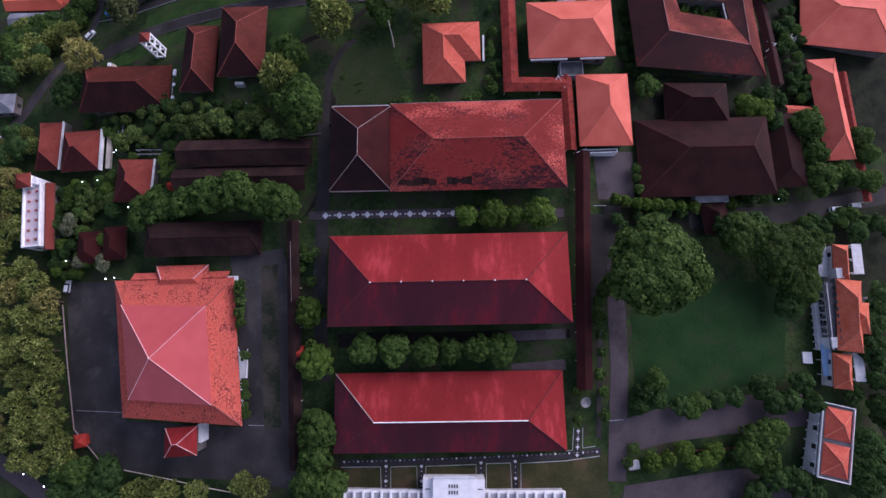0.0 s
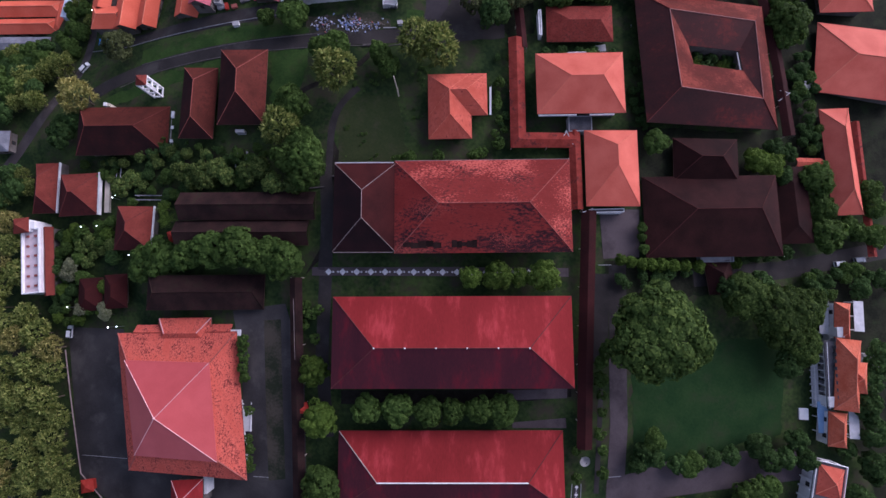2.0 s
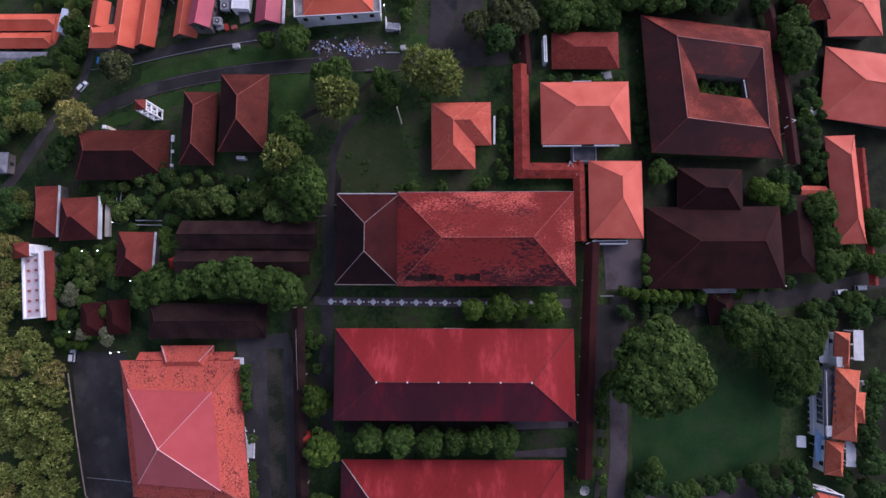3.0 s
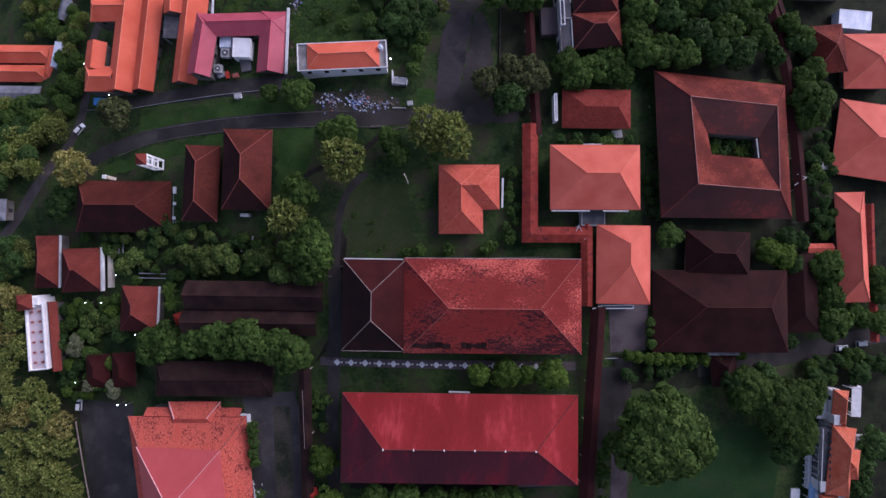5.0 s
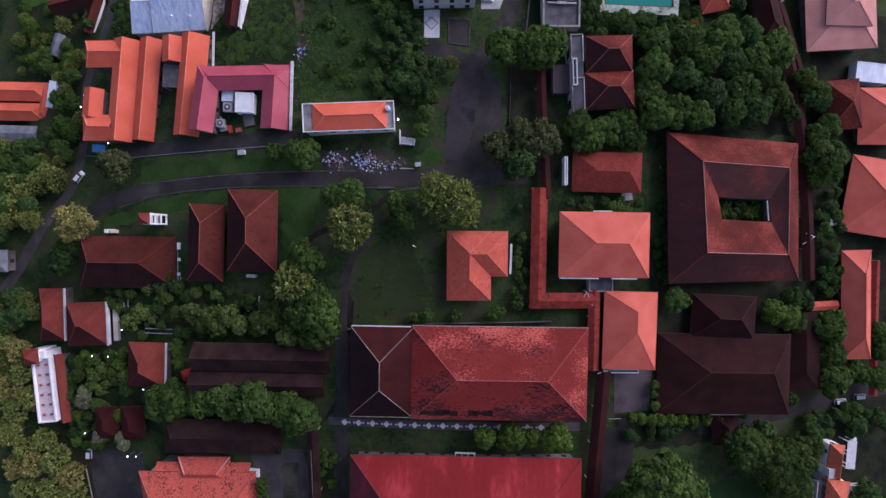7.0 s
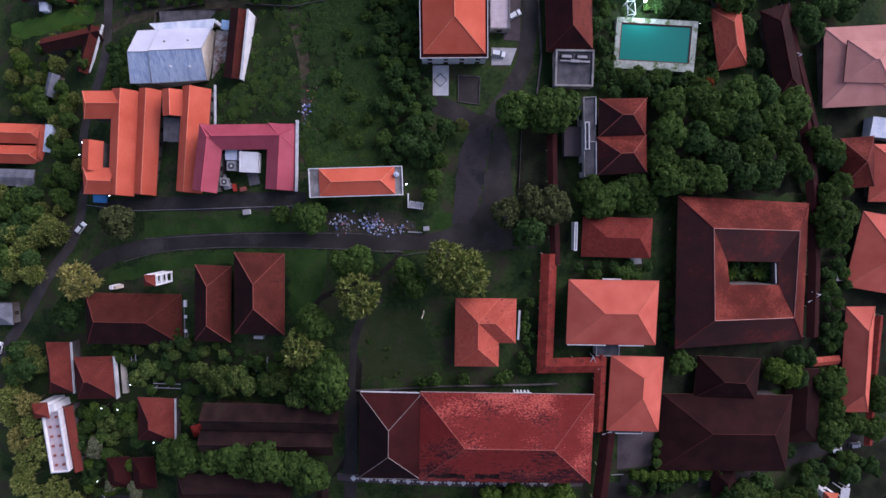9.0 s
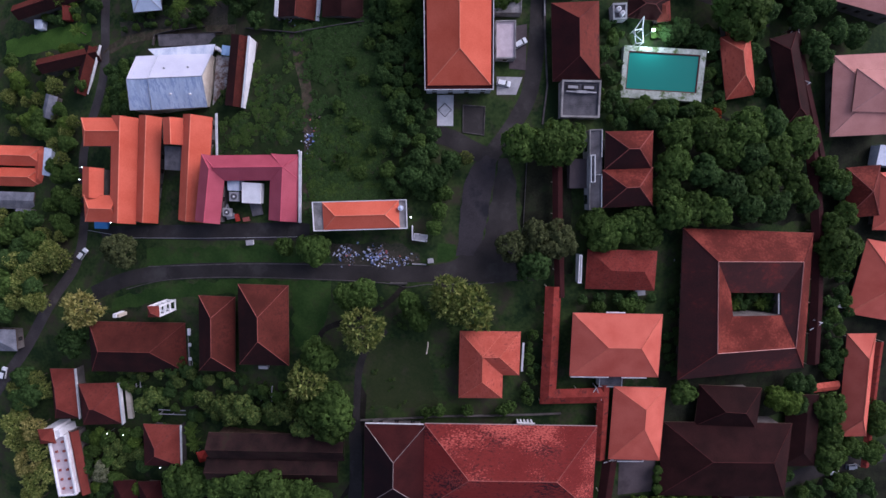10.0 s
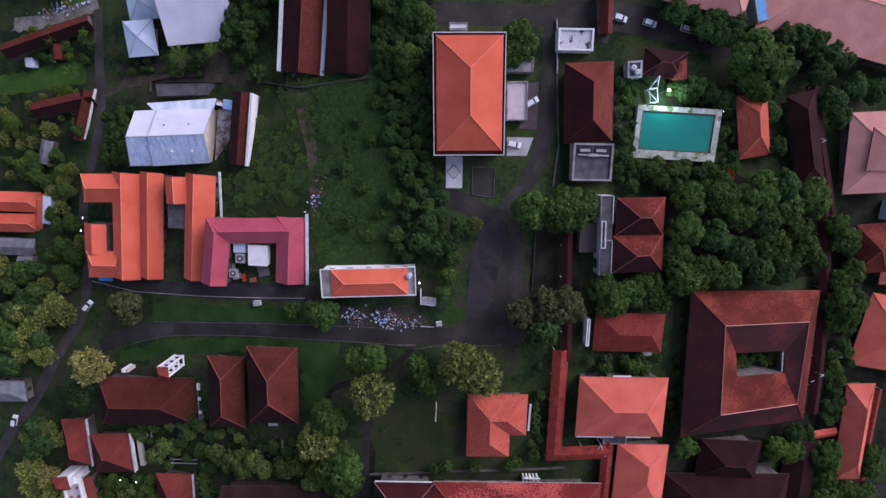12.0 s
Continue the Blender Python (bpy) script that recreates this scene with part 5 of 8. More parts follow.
def courtyard_block():
    """Four ranges round a court, the ridge running as a ring."""
    outer = [(58.6, 81.1), (106.0, 82.8), (104.8, 127.6), (57.6, 127.8)]
    crest = [(68.0, 91.0), (98.2, 91.1), (98.2, 118.6), (67.0, 118.4)]
    inner = [(75.0, 101.3), (93.1, 101.2), (92.8, 108.4), (74.4, 108.4)]
    x, y = sum(p[0] for p in outer) / 4, sum(p[1] for p in outer) / 4
    r = tagged(root("courtyard_block", x, y, 0), "square school block of four dark tiled ranges round a court", "school building")
    z0, z1 = 5.0, 11.0
    drop = [hill(*p) - hill(x, y) + d for p, d in zip(outer, (0.8, 0.8, -0.8, -0.8))]   # the ranges step down with the ground
    o = [(u - x, v - y, z0 + d) for (u, v), d in zip(outer, drop)]
    g = [(u - x, v - y, z1 + d * 0.8 - 1.6) for (u, v), d in zip(crest, drop)]
    i = [(u - x, v - y, z0 + 1.2 + d * 0.4) for (u, v), d in zip(inner, drop)]
    f = []
    for k in range(4):
        j = (k + 1) % 4
        f += [(o[k], o[j], g[j], g[k]), (g[k], g[j], i[j], i[k])]
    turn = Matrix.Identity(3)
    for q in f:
        # Slopes turned from the north-east sun get the shaded tile colour
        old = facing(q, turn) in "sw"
        part("roof", sag(slabs([q]), 31), M_QUADSHADE if old else M_QUAD, r, "blackened weathered slope" if old else "red lichened slope")
    for k in range(4):
        j = (k + 1) % 4
        part("ridge_cap", beam((g[k][0], g[k][1], g[k][2] + 0.08), (g[j][0], g[j][1], g[j][2] + 0.08), 0.16, 0.2), M_CAPT, r)
        part("ridge_cap", beam((o[k][0], o[k][1], o[k][2] + 0.08), (g[k][0], g[k][1], g[k][2] + 0.08), 0.2, 0.2), M_CAPB, r)
    for k in range(4):
        p, q = Vector(o[k]), Vector(o[(k + 1) % 4])
        part("fascia", beam(p - Vector((0, 0, 0.15)), q - Vector((0, 0, 0.15)), 0.06, 0.25), M_WOOD, r)
        p, q = p * 0.9, q * 0.9
        t = (q - p).normalized()
        m = Matrix.Translation(((p.x + q.x) / 2, (p.y + q.y) / 2, 0)) @ Matrix.Rotation(math.atan2(t.y, t.x), 4, "Z")
        half = (q - p).length / 2
        part("wall", boxed(-half, -0.15, -9, half, 0.15, min(p.z, q.z) + 0.3), M_DULL, r, "", m)
        for c in range(9):
            xx = -half + 2 + c * (2 * half - 4) / 8
            part("window", boxed(xx - 0.7, -0.19, min(p.z, q.z) - 3.2, xx + 0.7, -0.15, min(p.z, q.z) - 1.8), M_GLASS, r, "dark window", m)
        p, q = Vector(i[k]), Vector(i[(k + 1) % 4])
        part("court_wall", beam(Vector((p.x, p.y, p.z - 3.4)), Vector((q.x, q.y, q.z - 3.4)), 0.25, 6.4), M_DULL, r)
    p, q = Vector(i[1]), Vector(i[2])
    part("court_gutter", beam(p - Vector((0.7, -0.4, 0.1)), q - Vector((0.7, 0.4, 0.1)), 0.5, 0.12), M_CONC, r, "pale gutter slab of the court")
    xw = o[0][0] - 1.6
    for yy in (6.4, 9.6, 12.8):
        part("stair_post", boxed(xw - 0.9, yy - 0.12, -3, xw - 0.66, yy + 0.12, 3.2), M_CONC, r)
        part("stair_beam", boxed(xw - 0.66, yy - 0.1, 2.9, xw + 0.9, yy + 0.1, 3.1), M_CONC, r)
    for xx in (xw - 0.9, xw + 0.6):
        part("stair_rail", boxed(xx, 6.2, 3.2, xx + 0.22, 13.0, 3.4), M_CONC, r, "pale stair rail")
    part("stair_landing", boxed(xw - 0.6, 6.6, 2.5, xw + 0.6, 12.6, 2.7), M_DARKC, r, "dark stair landing")
    return r


courtyard_block()
house("dark_block", "low school block under a sooty dark tile roof", (78.7, 70.7, 20.3, 13.9, -0.9), 4.6, 8.6, M_DARK, category="school building", cap=M_CAPD, cap_size=0.1)
k2 = house("dark_block", "long school block under a sooty dark tile hip roof", (79.6, 52.6, 42.0, 25.6, 1.3), 5.2, 9.4, M_DARK, category="school building", cap=M_CAPD, cap_size=0.1, run=14.6, run1=8.0, shift=1.6)
flat_block("entrance_porch", "weathered flat concrete porch", (82.2, 39.7, 10.5, 2.5, 1.8), 3.0, M_CONC, windows=False, category="porch")
house("gate_porch", "small dark tiled gate porch beside the street", (83.0, 33.7, 8.2, 10.3, 7.0), 3.4, 6.0, M_DARK, along="y", category="porch", windows=False)
house("side_shed", "dark tiled lean-to shed", (112.0, 58.5, 11.8, 26.1, 2.7), 3.4, 5.4, M_DARK, along="y", category="shed", windows=False)
house("tile_house", "small house under a weathered red tile roof", (38.9, 114.5, 21.2, 12.2, 0.6), 3.2, 5.6, M_TILE3, cap=None, run=7.0, run1=4.5)
flat_block("white_canopy", "narrow white flat canopy", (26.1, 114.4, 1.0, 8.6, 2.0), 3.2, M_WHITE, windows=False, rim=0.1, category="canopy")


def clinic():
    r = house("twin_roof_house", "two-storey white house with two brown pyramid roofs", (37.9, 150.1, 14.0, 11.0, 3.2), 7.0, 11.0, M_QUAD, cap=M_CAPR, shade_side=M_QUADSHADE)
    add_wing(r, (38.5, 139.2, 14.8, 11.2, 5.4), 7.0, 11.0, M_QUAD, cap=M_CAPR, shade_side=M_QUADSHADE)
    x, y, w, d, ang = 28.6, 144.0, 3.8, 23.4, 4.2
    m = local(r, x, y, ang)
    part("side_block", boxed(-w / 2, -d / 2, -3, w / 2, d / 2, 6.6), M_CONC, r, "pale flat-roofed side block", m)
    for y0, y1, mat in ((-d / 2, -d / 2 + 0.25, M_CONC2), (-1.5, -1.25, M_CONC), (d / 2 - 0.25, d / 2, M_CONC2)):
        part("parapet", boxed(-w / 2, y0, 6.6, w / 2, y1, 7.2), mat, r, "", m)
    part("parapet", boxed(-w / 2, -d / 2 + 0.25, 6.6, -w / 2 + 0.25, d / 2 - 0.25, 7.2), M_CONC2, r, "", m)
    for y0, y1 in ((-d / 2 + 0.25, -1.7), (3.6, d / 2 - 0.25)):
        part("parapet_rail", boxed(w / 2 - 0.16, y0, 6.68, w / 2, y1, 7.1), M_WHITE, r, "thin white parapet rail", m)
    part("roof_deck", boxed(-w / 2 + 0.25, -1.25, 6.6, w / 2, d / 2 - 0.25, 6.68), M_DARKC, r, "dark stained roof deck", m)
    part("roof_deck", boxed(-w / 2 + 0.25, -d / 2 + 0.25, 6.6, w / 2 - 0.16, -1.5, 6.68), M_DARKC, r, "dark stained roof deck", m)
    for x0, x1, y0, y1 in ((-1.6, -1.42, -3.6, 4.4), (-0.42, -0.24, -3.6, 4.4), (-1.42, -0.42, -3.6, -3.42), (-1.42, -0.42, 4.22, 4.4)):
        part("roof_frame", boxed(x0, y0, 6.68, x1, y1, 7.6), M_WHITE, r, "white roof frame", m)
    for yy in (-8.6, 7.0):
        part("window", boxed(-w / 2 - 0.04, yy - 1.4, 2.6, -w / 2, yy + 1.4, 5.4), M_GLASS, r, "dark window opening", m)
    return r


clinic()
flat_block("carport", "grey flat carport beside the house", (24.4, 142.9, 5.6, 8.7, 2.9), 3.0, M_PAVE, floor=M_PAVE, windows=False, rim=0.05, category="carport")

cover_walk("covered_walk", "red tiled covered walk between the classrooms", [(18.2, 108.9), (18.6, 74.7), (36.6, 75.2)], 4.8, 2.9, 0.9, M_WALK, cap=None)
cover_walk("covered_walk", "red tiled covered walk beside the classroom", [(36.1, 78.5), (36.8, 53.5)], 3.6, 2.7, 0.7, M_WALK)
cover_walk("covered_walk", "long dark red covered walk", [(40.3, 53.3), (39.6, 30.0), (39.2, 6.4), (39.2, -18.9)], 4.6, 2.9, 0.8, M_WALKD)
cover_walk("covered_walk", "long dark covered walk beside the car park", [(-49.1, 31.8), (-48.4, 11.3), (-47.8, -12.4), (-47.2, -42.8)], 3.8, 2.9, 0.8, M_SOOT)
cover_walk("covered_walk", "dark covered walk beside the court block", [(95.7, 174.1), (102.4, 155.0), (107.7, 128.5), (110.9, 104.1), (113.2, 82.5)], 4.2, 2.9, 0.8, M_WALKD)
cover_walk("covered_walk", "orange tiled covered walk", [(115.5, 73.6), (126.2, 74.1)], 3.2, 2.7, 0.7, M_TILE2)
cover_walk("covered_walk", "red tiled covered walk", [(140.2, 89.8), (141.3, 68.3), (143.0, 42.0)], 3.0, 2.7, 0.6, M_WALK)
cover_walk("covered_walk", "dark red covered walk", [(17.6, 149.6), (18.5, 130.8), (20.4, 105.5)], 3.0, 2.7, 0.6, M_WALKD)

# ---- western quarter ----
t1 = house("long_house", "long house under a dark brown tile hip roof", (-113.7, 81.4, 31.2, 16.9, 1.1), 3.8, 8.6, M_BROWN, cap=M_CAPB, cap_size=0.16, run=6.0, run1=9.0, shade_side=M_BROWNSHADE)
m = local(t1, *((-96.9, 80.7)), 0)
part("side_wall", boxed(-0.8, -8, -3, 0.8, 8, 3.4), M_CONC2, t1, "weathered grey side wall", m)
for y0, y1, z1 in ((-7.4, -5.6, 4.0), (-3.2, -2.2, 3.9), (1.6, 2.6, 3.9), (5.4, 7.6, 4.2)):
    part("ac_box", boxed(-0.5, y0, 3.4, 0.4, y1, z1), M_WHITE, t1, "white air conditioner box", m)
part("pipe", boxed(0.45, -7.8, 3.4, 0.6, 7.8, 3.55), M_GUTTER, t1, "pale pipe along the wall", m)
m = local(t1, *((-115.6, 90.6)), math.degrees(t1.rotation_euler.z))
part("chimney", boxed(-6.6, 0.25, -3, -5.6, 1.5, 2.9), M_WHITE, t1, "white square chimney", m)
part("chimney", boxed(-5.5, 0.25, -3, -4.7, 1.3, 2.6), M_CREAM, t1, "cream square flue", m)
house("side_house", "house under a brown tile hip roof", (-85.0, 88.8, 11.3, 24.2, -0.6), 3.8, 7.8, M_BROWN, along="y", cap=M_CAPR, cap_size=0.15, run=6.0, shade_side=M_BROWNSHADE)
t3 = house("side_house", "tall house under a brown tile hip roof", (-69.4, 93.0, 15.3, 25.3, 0.6), 3.8, 8.6, M_BROWN, along="y", cap=M_CAPR, cap_size=0.15, run=9.0, shade_side=M_BROWNSHADE)
m = local(t3, *((-70.3, 78.8)), 0)
part("bay", boxed(-1.4, -0.4, -3, 1.4, 0.6, 2.2), M_CONC, t3, "small pale porch slab", m)


def belfry():
    """An open white frame tower with a small tiled roof."""
    x, y = (-103.5, 95.7)
    r = tagged(root("frame_tower", x, y, 2), "open white frame tower with a small red roof", "tower")
    for sx in (-1.5, 1.5):
        for sy in (-1.5, 1.5):
            part("column", boxed(sx - 0.25, sy - 0.25, -1.5, sx + 0.25, sy + 0.25, 9.4), M_WHITE, r)
    for z in (0.2, 3.1, 6.0, 8.8):
        for sy in (-1.5, 1.5):
            part("beam", boxed(-1.25, sy - 0.2, z, 1.25, sy + 0.2, z + 0.5), M_WHITE, r)
        for sx in (-1.5, 1.5):
            part("beam", boxed(sx - 0.2, -1.25, z, sx + 0.2, 1.25, z + 0.5), M_WHITE, r)
    f, caps = hip_faces(1.75, 1.75, 9.4, 11.0, 1.75, 1.75)
    part("roof", slabs(f), M_BROWN2, r, "small red tile roof")
    for a, b in caps:
        part("ridge_cap", beam(a, b, 0.2, 0.2), M_CAPB, r)
    return r


belfry()
h1 = house("garden_villa", "villa under a brown tile hip roof with a white side wall", (-142.1, 62.4, 8.5, 17.7, 2.4), 4.0, 8.0, M_BROWN2, along="y", cap=M_CAPB, cap_size=0.16, group="garden villas", shade_side=M_BROWN2SHADE, run=5.5)
h2 = house("garden_villa", "villa under a brown tile hip roof with a white side wall", (-129.1, 59.9, 13.4, 14.6, 3.6), 4.0, 8.2, M_BROWN2, cap=M_CAPB, cap_size=0.16, group="garden villas", shade_side=M_BROWN2SHADE, run=6.0)
h3 = house("garden_villa", "villa under a brown tile hip roof with a white side wall", (-106.5, 47.9, 12.4, 14.7, -0.2), 4.0, 8.4, M_BROWN2, along="y", cap=M_CAPB, cap_size=0.16, group="garden villas", shade_side=M_BROWN2SHADE, run=6.0)
coping(h1, (-142.1, 62.4, 8.5, 17.7, 2.4), "y", 1, 4.4, 0.2, band=0.6)
coping(h3, (-106.5, 47.9, 12.4, 14.7, -0.2), "y", 1, 4.4, 0.22, band=0.6)
x, y, w, d, ang = -129.1, 59.9, 13.4, 14.6, 3.6
part("coping_wall", boxed(w / 2 + 0.05, -d / 2, 3.0, w / 2 + 0.35, d / 2, 4.4), M_WHITE, h2, "white side wall with a coping")
part("coping", boxed(w / 2, -d / 2 - 0.1, 4.4, w / 2 + 0.45, d / 2 + 0.1, 4.55), M_SLAB, h2)
part("side_wall", boxed(w / 2 + 0.8, -d / 2 + 1, -3, w / 2 + 2.4, d / 2 - 1, 2.4), M_CREAM, h2, "cream side annexe")


def terrace_house():
    x, y, w, d, ang = -143.3, 37.0, 6.1, 22.0, 7.2
    r = tagged(root("terrace_house", x, y, ang), "long white house with a pale pink roof terrace", "house")
    hw, hd = w / 2, d / 2
    walls(r, w - 0.1, d - 0.1, -3, 5.8, M_WHITE, IDENT, sill=3.6)
    part("terrace_floor", boxed(-hw, -hd, 5.8, hw, hd, 6.0), M_TERRACE, r, "pale pink terrace floor")
    for a in ((-hw, -hd, hw, -hd + 0.4), (-hw, hd - 0.4, hw, hd), (-hw, -hd + 0.4, -hw + 0.4, hd - 0.4), (hw - 0.4, -hd + 0.4, hw, hd - 0.4)):
        part("parapet", boxed(a[0], a[1], 6.0, a[2], a[3], 6.9), M_WHITE, r)
    for k in range(6):
        for s in (-0.42, 0.42):
            part("planter", boxed(s * hw - 0.35, -hd + 2.5 + k * (d - 5) / 5 - 0.35, 6.0, s * hw + 0.35, -hd + 2.5 + k * (d - 5) / 5 + 0.35, 6.5), M_CAPR, r, "small terracotta planter")
    f, caps = hip_faces(2.6, 2.6, 8.4, 10.6, 2.6, 2.6)
    at = pose(-1.6, hd + 1.0, 0)
    part("stair_tower", boxed(-2.0, -2.0, -3, 2.0, 2.0, 8.3), M_WHITE, r, "white stair tower", at)
    part("stair_tower_roof", slabs(f), M_BROWN2, r, "small brown tile roof", at)
    part("stair_head", boxed(1.8, -1.2, -3, 3.6, 1.2, 7.4), M_WHITE, r, "white stair head", at)
    return r


terrace = terrace_house()
add_wing(terrace, (-139.1, 37.1, 3.5, 23.6, 7.5), 4.4, 5.8, M_BROWN2, along="y", cap=None, over=0.4, run=0)
house("long_shed", "long dark tiled shed", (-65.3, 53.9, 42.6, 8.7, 0.8), 4.0, 6.6, M_SOOT, cap=M_SOOT, cap_size=0.2, run=0, group="dark sheds", category="shed", wall=M_WOOD)
house("long_shed", "long dark tiled shed", (-66.9, 45.5, 41.8, 7.9, 0.8), 3.8, 6.0, M_SOOT, cap=M_SOOT, cap_size=0.2, run=0, group="dark sheds", category="shed", wall=M_WOOD)
house("long_shed", "long dark tiled shed beside the car park", (-78.7, 27.0, 37.1, 10.9, 1.1), 3.8, 6.0, M_SOOT, cap=M_SOOT, cap_size=0.2, run=3.0, group="dark sheds", category="shed")
house("small_hut", "small dark tiled hut", (-122.8, 26.0, 8.0, 11.0, 4.1), 3.4, 5.8, M_UMBER, along="y", category="hut", group="small huts")
house("small_hut", "small dark tiled hut", (-112.9, 27.1, 7.7, 11.3, 4.9), 3.4, 5.8, M_UMBER, along="y", category="hut", group="small huts")


# ---- northern quarter ----
def orange_complex():
    r = house("orange_complex", "cluster of long orange-roofed ranges round narrow courts", (-111.5, 139.1, 7.3, 34.1, -3.8), 4.2, 6.4, M_ORANGE2, along="y", run=0, over=0.5, cap=M_CAPO)
    add_wing(r, (-119.5, 138.6, 8.5, 34.1, -3.6), 4.2, 6.6, M_ORANGE2, along="y", run=0, over=0.4, cap=M_CAPO, windows=False)
    add_wing(r, (-125.6, 150.6, 13.2, 8.9, 2.5), 4.2, 6.5, M_ORANGE2, run=2.5, run1=0, over=0.5, cap=M_CAPO)
    add_wing(r, (-94.4, 139.8, 9.1, 33.1, -4.1), 8.2, 10.7, M_ORANGE2, along="y", run=0, over=0.5, cap=M_CAPO, shift=-0.9)
    add_wing(r, (-100.7, 151.2, 6.4, 8.2, 0.6), 8.6, 10.3, M_ORANGE2, along="y", run=0, over=0.4, cap=M_CAPO, windows=False)
    add_wing(r, (-130.0, 134.3, 6.9, 9.8, -3.3), 3.6, 5.4, M_ORANGE2, along="y", run=0, over=0.4, cap=None, windows=False)
    add_wing(r, (-127.8, 126.0, 10.3, 8.8, 0.8), 4.0, 6.2, M_ORANGE2, run=3.0, run1=0, over=0.4, cap=M_CAPO, windows=False)
    x, y, w, d, ang = -101.6, 143.0, 5.8, 7.5, -1.6
    m = local(r, x, y, ang)
    part("flat_roof", boxed(-w / 2, -d / 2, 7.0, w / 2, d / 2, 7.2), M_DARKC, r, "grey flat court roof", m)
    for sx in (-1, 1):
        for sy in (-1, 1):
            part("post", boxed(sx * (w / 2 - 0.3) - 0.15, sy * (d / 2 - 0.3) - 0.15, -2, sx * (w / 2 - 0.3) + 0.15, sy * (d / 2 - 0.3) + 0.15, 7.0), M_CONC, r, "", m)
    x, y = (-87.5, 149.3)
    m = local(r, x, y, 0)
    part("gutter", boxed(-0.3, -9.0, 8.0, 0.3, 8.0, 8.4), M_GUTTER, r, "pale wide gutter", m)
    return r


orange_complex()


def magenta_house():
    r = house("magenta_house", "house of three magenta-roofed ranges round a service court", (-74.2, 140.7, 28.4, 7.6, 3.0), 4.3, 6.5, M_MAGENTA, over=0.5, cap=M_CAPM, run=4.0)
    add_wing(r, (-86.5, 133.7, 7.6, 20.2, -6.7), 4.3, 6.5, M_MAGENTA, along="y", over=0.5, cap=M_CAPM, run=4.0, run1=0)
    add_wing(r, (-64.3, 135.0, 8.7, 20.0, -2.3), 4.3, 6.5, M_MAGENTA, along="y", over=0.5, cap=M_CAPM, run=4.0, run1=0)
    x, y = (-59.4, 135.7)
    m = local(r, x, y, 0)
    part("gutter", boxed(-0.4, -11, 4.3, 0.4, 10.5, 4.8), M_GUTTER, r, "pale wide gutter", m)
    return r


magenta_house()
x, y, w, d, ang = -74.3, 133.1, 5.6, 6.2, -0.6
flat_block("court_roof", "white flat roof over the service court", (x, y, w, d, ang), 3.4, M_WHITE, floor=M_WHITE, windows=False, rim=0.1, category="roof")
flat_block("court_roof", "pale blue flat roof in the service court", (-80.1, 135.4, 3.6, 3.6, 0.4), 3.6, M_ZINC, floor=M_ZINC, windows=False, rim=0.1, category="roof")


def ac_unit(x, y, z, s=1.0, ang=0.0):
    r = tagged(root("condenser_unit", x, y, ang, hill(x, y) + z), "grey condenser unit with a round fan grille", "air conditioner", "condenser units")
    part("casing", boxed(-1.4 * s, -1.4 * s, 0, 1.4 * s, 1.4 * s, 1.3 * s), M_CONC, r)
    bm = bmesh.new()
    bmesh.ops.create_cone(bm, cap_ends=True, segments=20, radius1=1.0 * s, radius2=1.0 * s, depth=0.12, matrix=pose(0, 0, 1.35 * s))
    part("fan_grille", bm, M_DARKC, r, "dark round fan grille")
    bm = bmesh.new()
    bmesh.ops.create_cone(bm, cap_ends=True, segments=12, radius1=0.35 * s, radius2=0.3 * s, depth=0.14, matrix=pose(0, 0, 1.44 * s))
    part("hub", bm, M_WHITE, r)
    for k in range(4):
        a = k * math.pi / 2 + 0.78
        part("foot", boxed(1.1 * s * math.cos(a) - 0.1, 1.1 * s * math.sin(a) - 0.1, -z - 0.4, 1.1 * s * math.cos(a) + 0.1, 1.1 * s * math.sin(a) + 0.1, 0), M_CONC, r)
    return r


ac_unit(-80.0, 131.8, 2.0)
ac_unit(-82.6, 126.9, 1.4, 0.9)


def parapet_villa(name, label, place, high, roof, ridge, margin, along, wallm, cap, deck=None):
    """A flat-topped house with a parapet and a hip roof set inside it."""
    x, y, w, d, ang = place
    r = tagged(root(name, x, y, ang), label, "house")
    hw, hd = w / 2, d / 2
    walls(r, w - 0.8, d - 0.8, -3, high - 0.2, wallm, IDENT, sill=high - 1.9)
    part("flat_roof", boxed(-hw, -hd, high - 0.25, hw, hd, high), deck or M_CONC2, r, "weathered flat concrete eave")
    for a in ((-hw, -hd, hw, -hd + 0.22), (-hw, hd - 0.22, hw, hd), (-hw, -hd + 0.22, -hw + 0.22, hd - 0.22), (hw - 0.22, -hd + 0.22, hw, hd - 0.22)):
        part("parapet", boxed(a[0], a[1], high, a[2], a[3], high + 0.4), wallm, r)
    mw, me, mn, ms = margin
    rw, rd = w - mw - me, d - mn - ms
    cx, cy = (mw - me) / 2, (ms - mn) / 2
    at = pose(cx, cy, 0, 0, 0, 90 if along == "y" else 0)
    a, b = (rd / 2, rw / 2) if along == "y" else (rw / 2, rd / 2)
    f, caps = hip_faces(a, b, high + 0.35, ridge, b, b)
    part("roof", sag(slabs(f), high), roof, r, "bright orange tile roof", at)
    for p, q in caps:
        part("ridge_cap", beam((p[0], p[1], p[2] + 0.05), (q[0], q[1], q[2] + 0.05), 0.3, 0.25), cap, r, "", at)
    return r


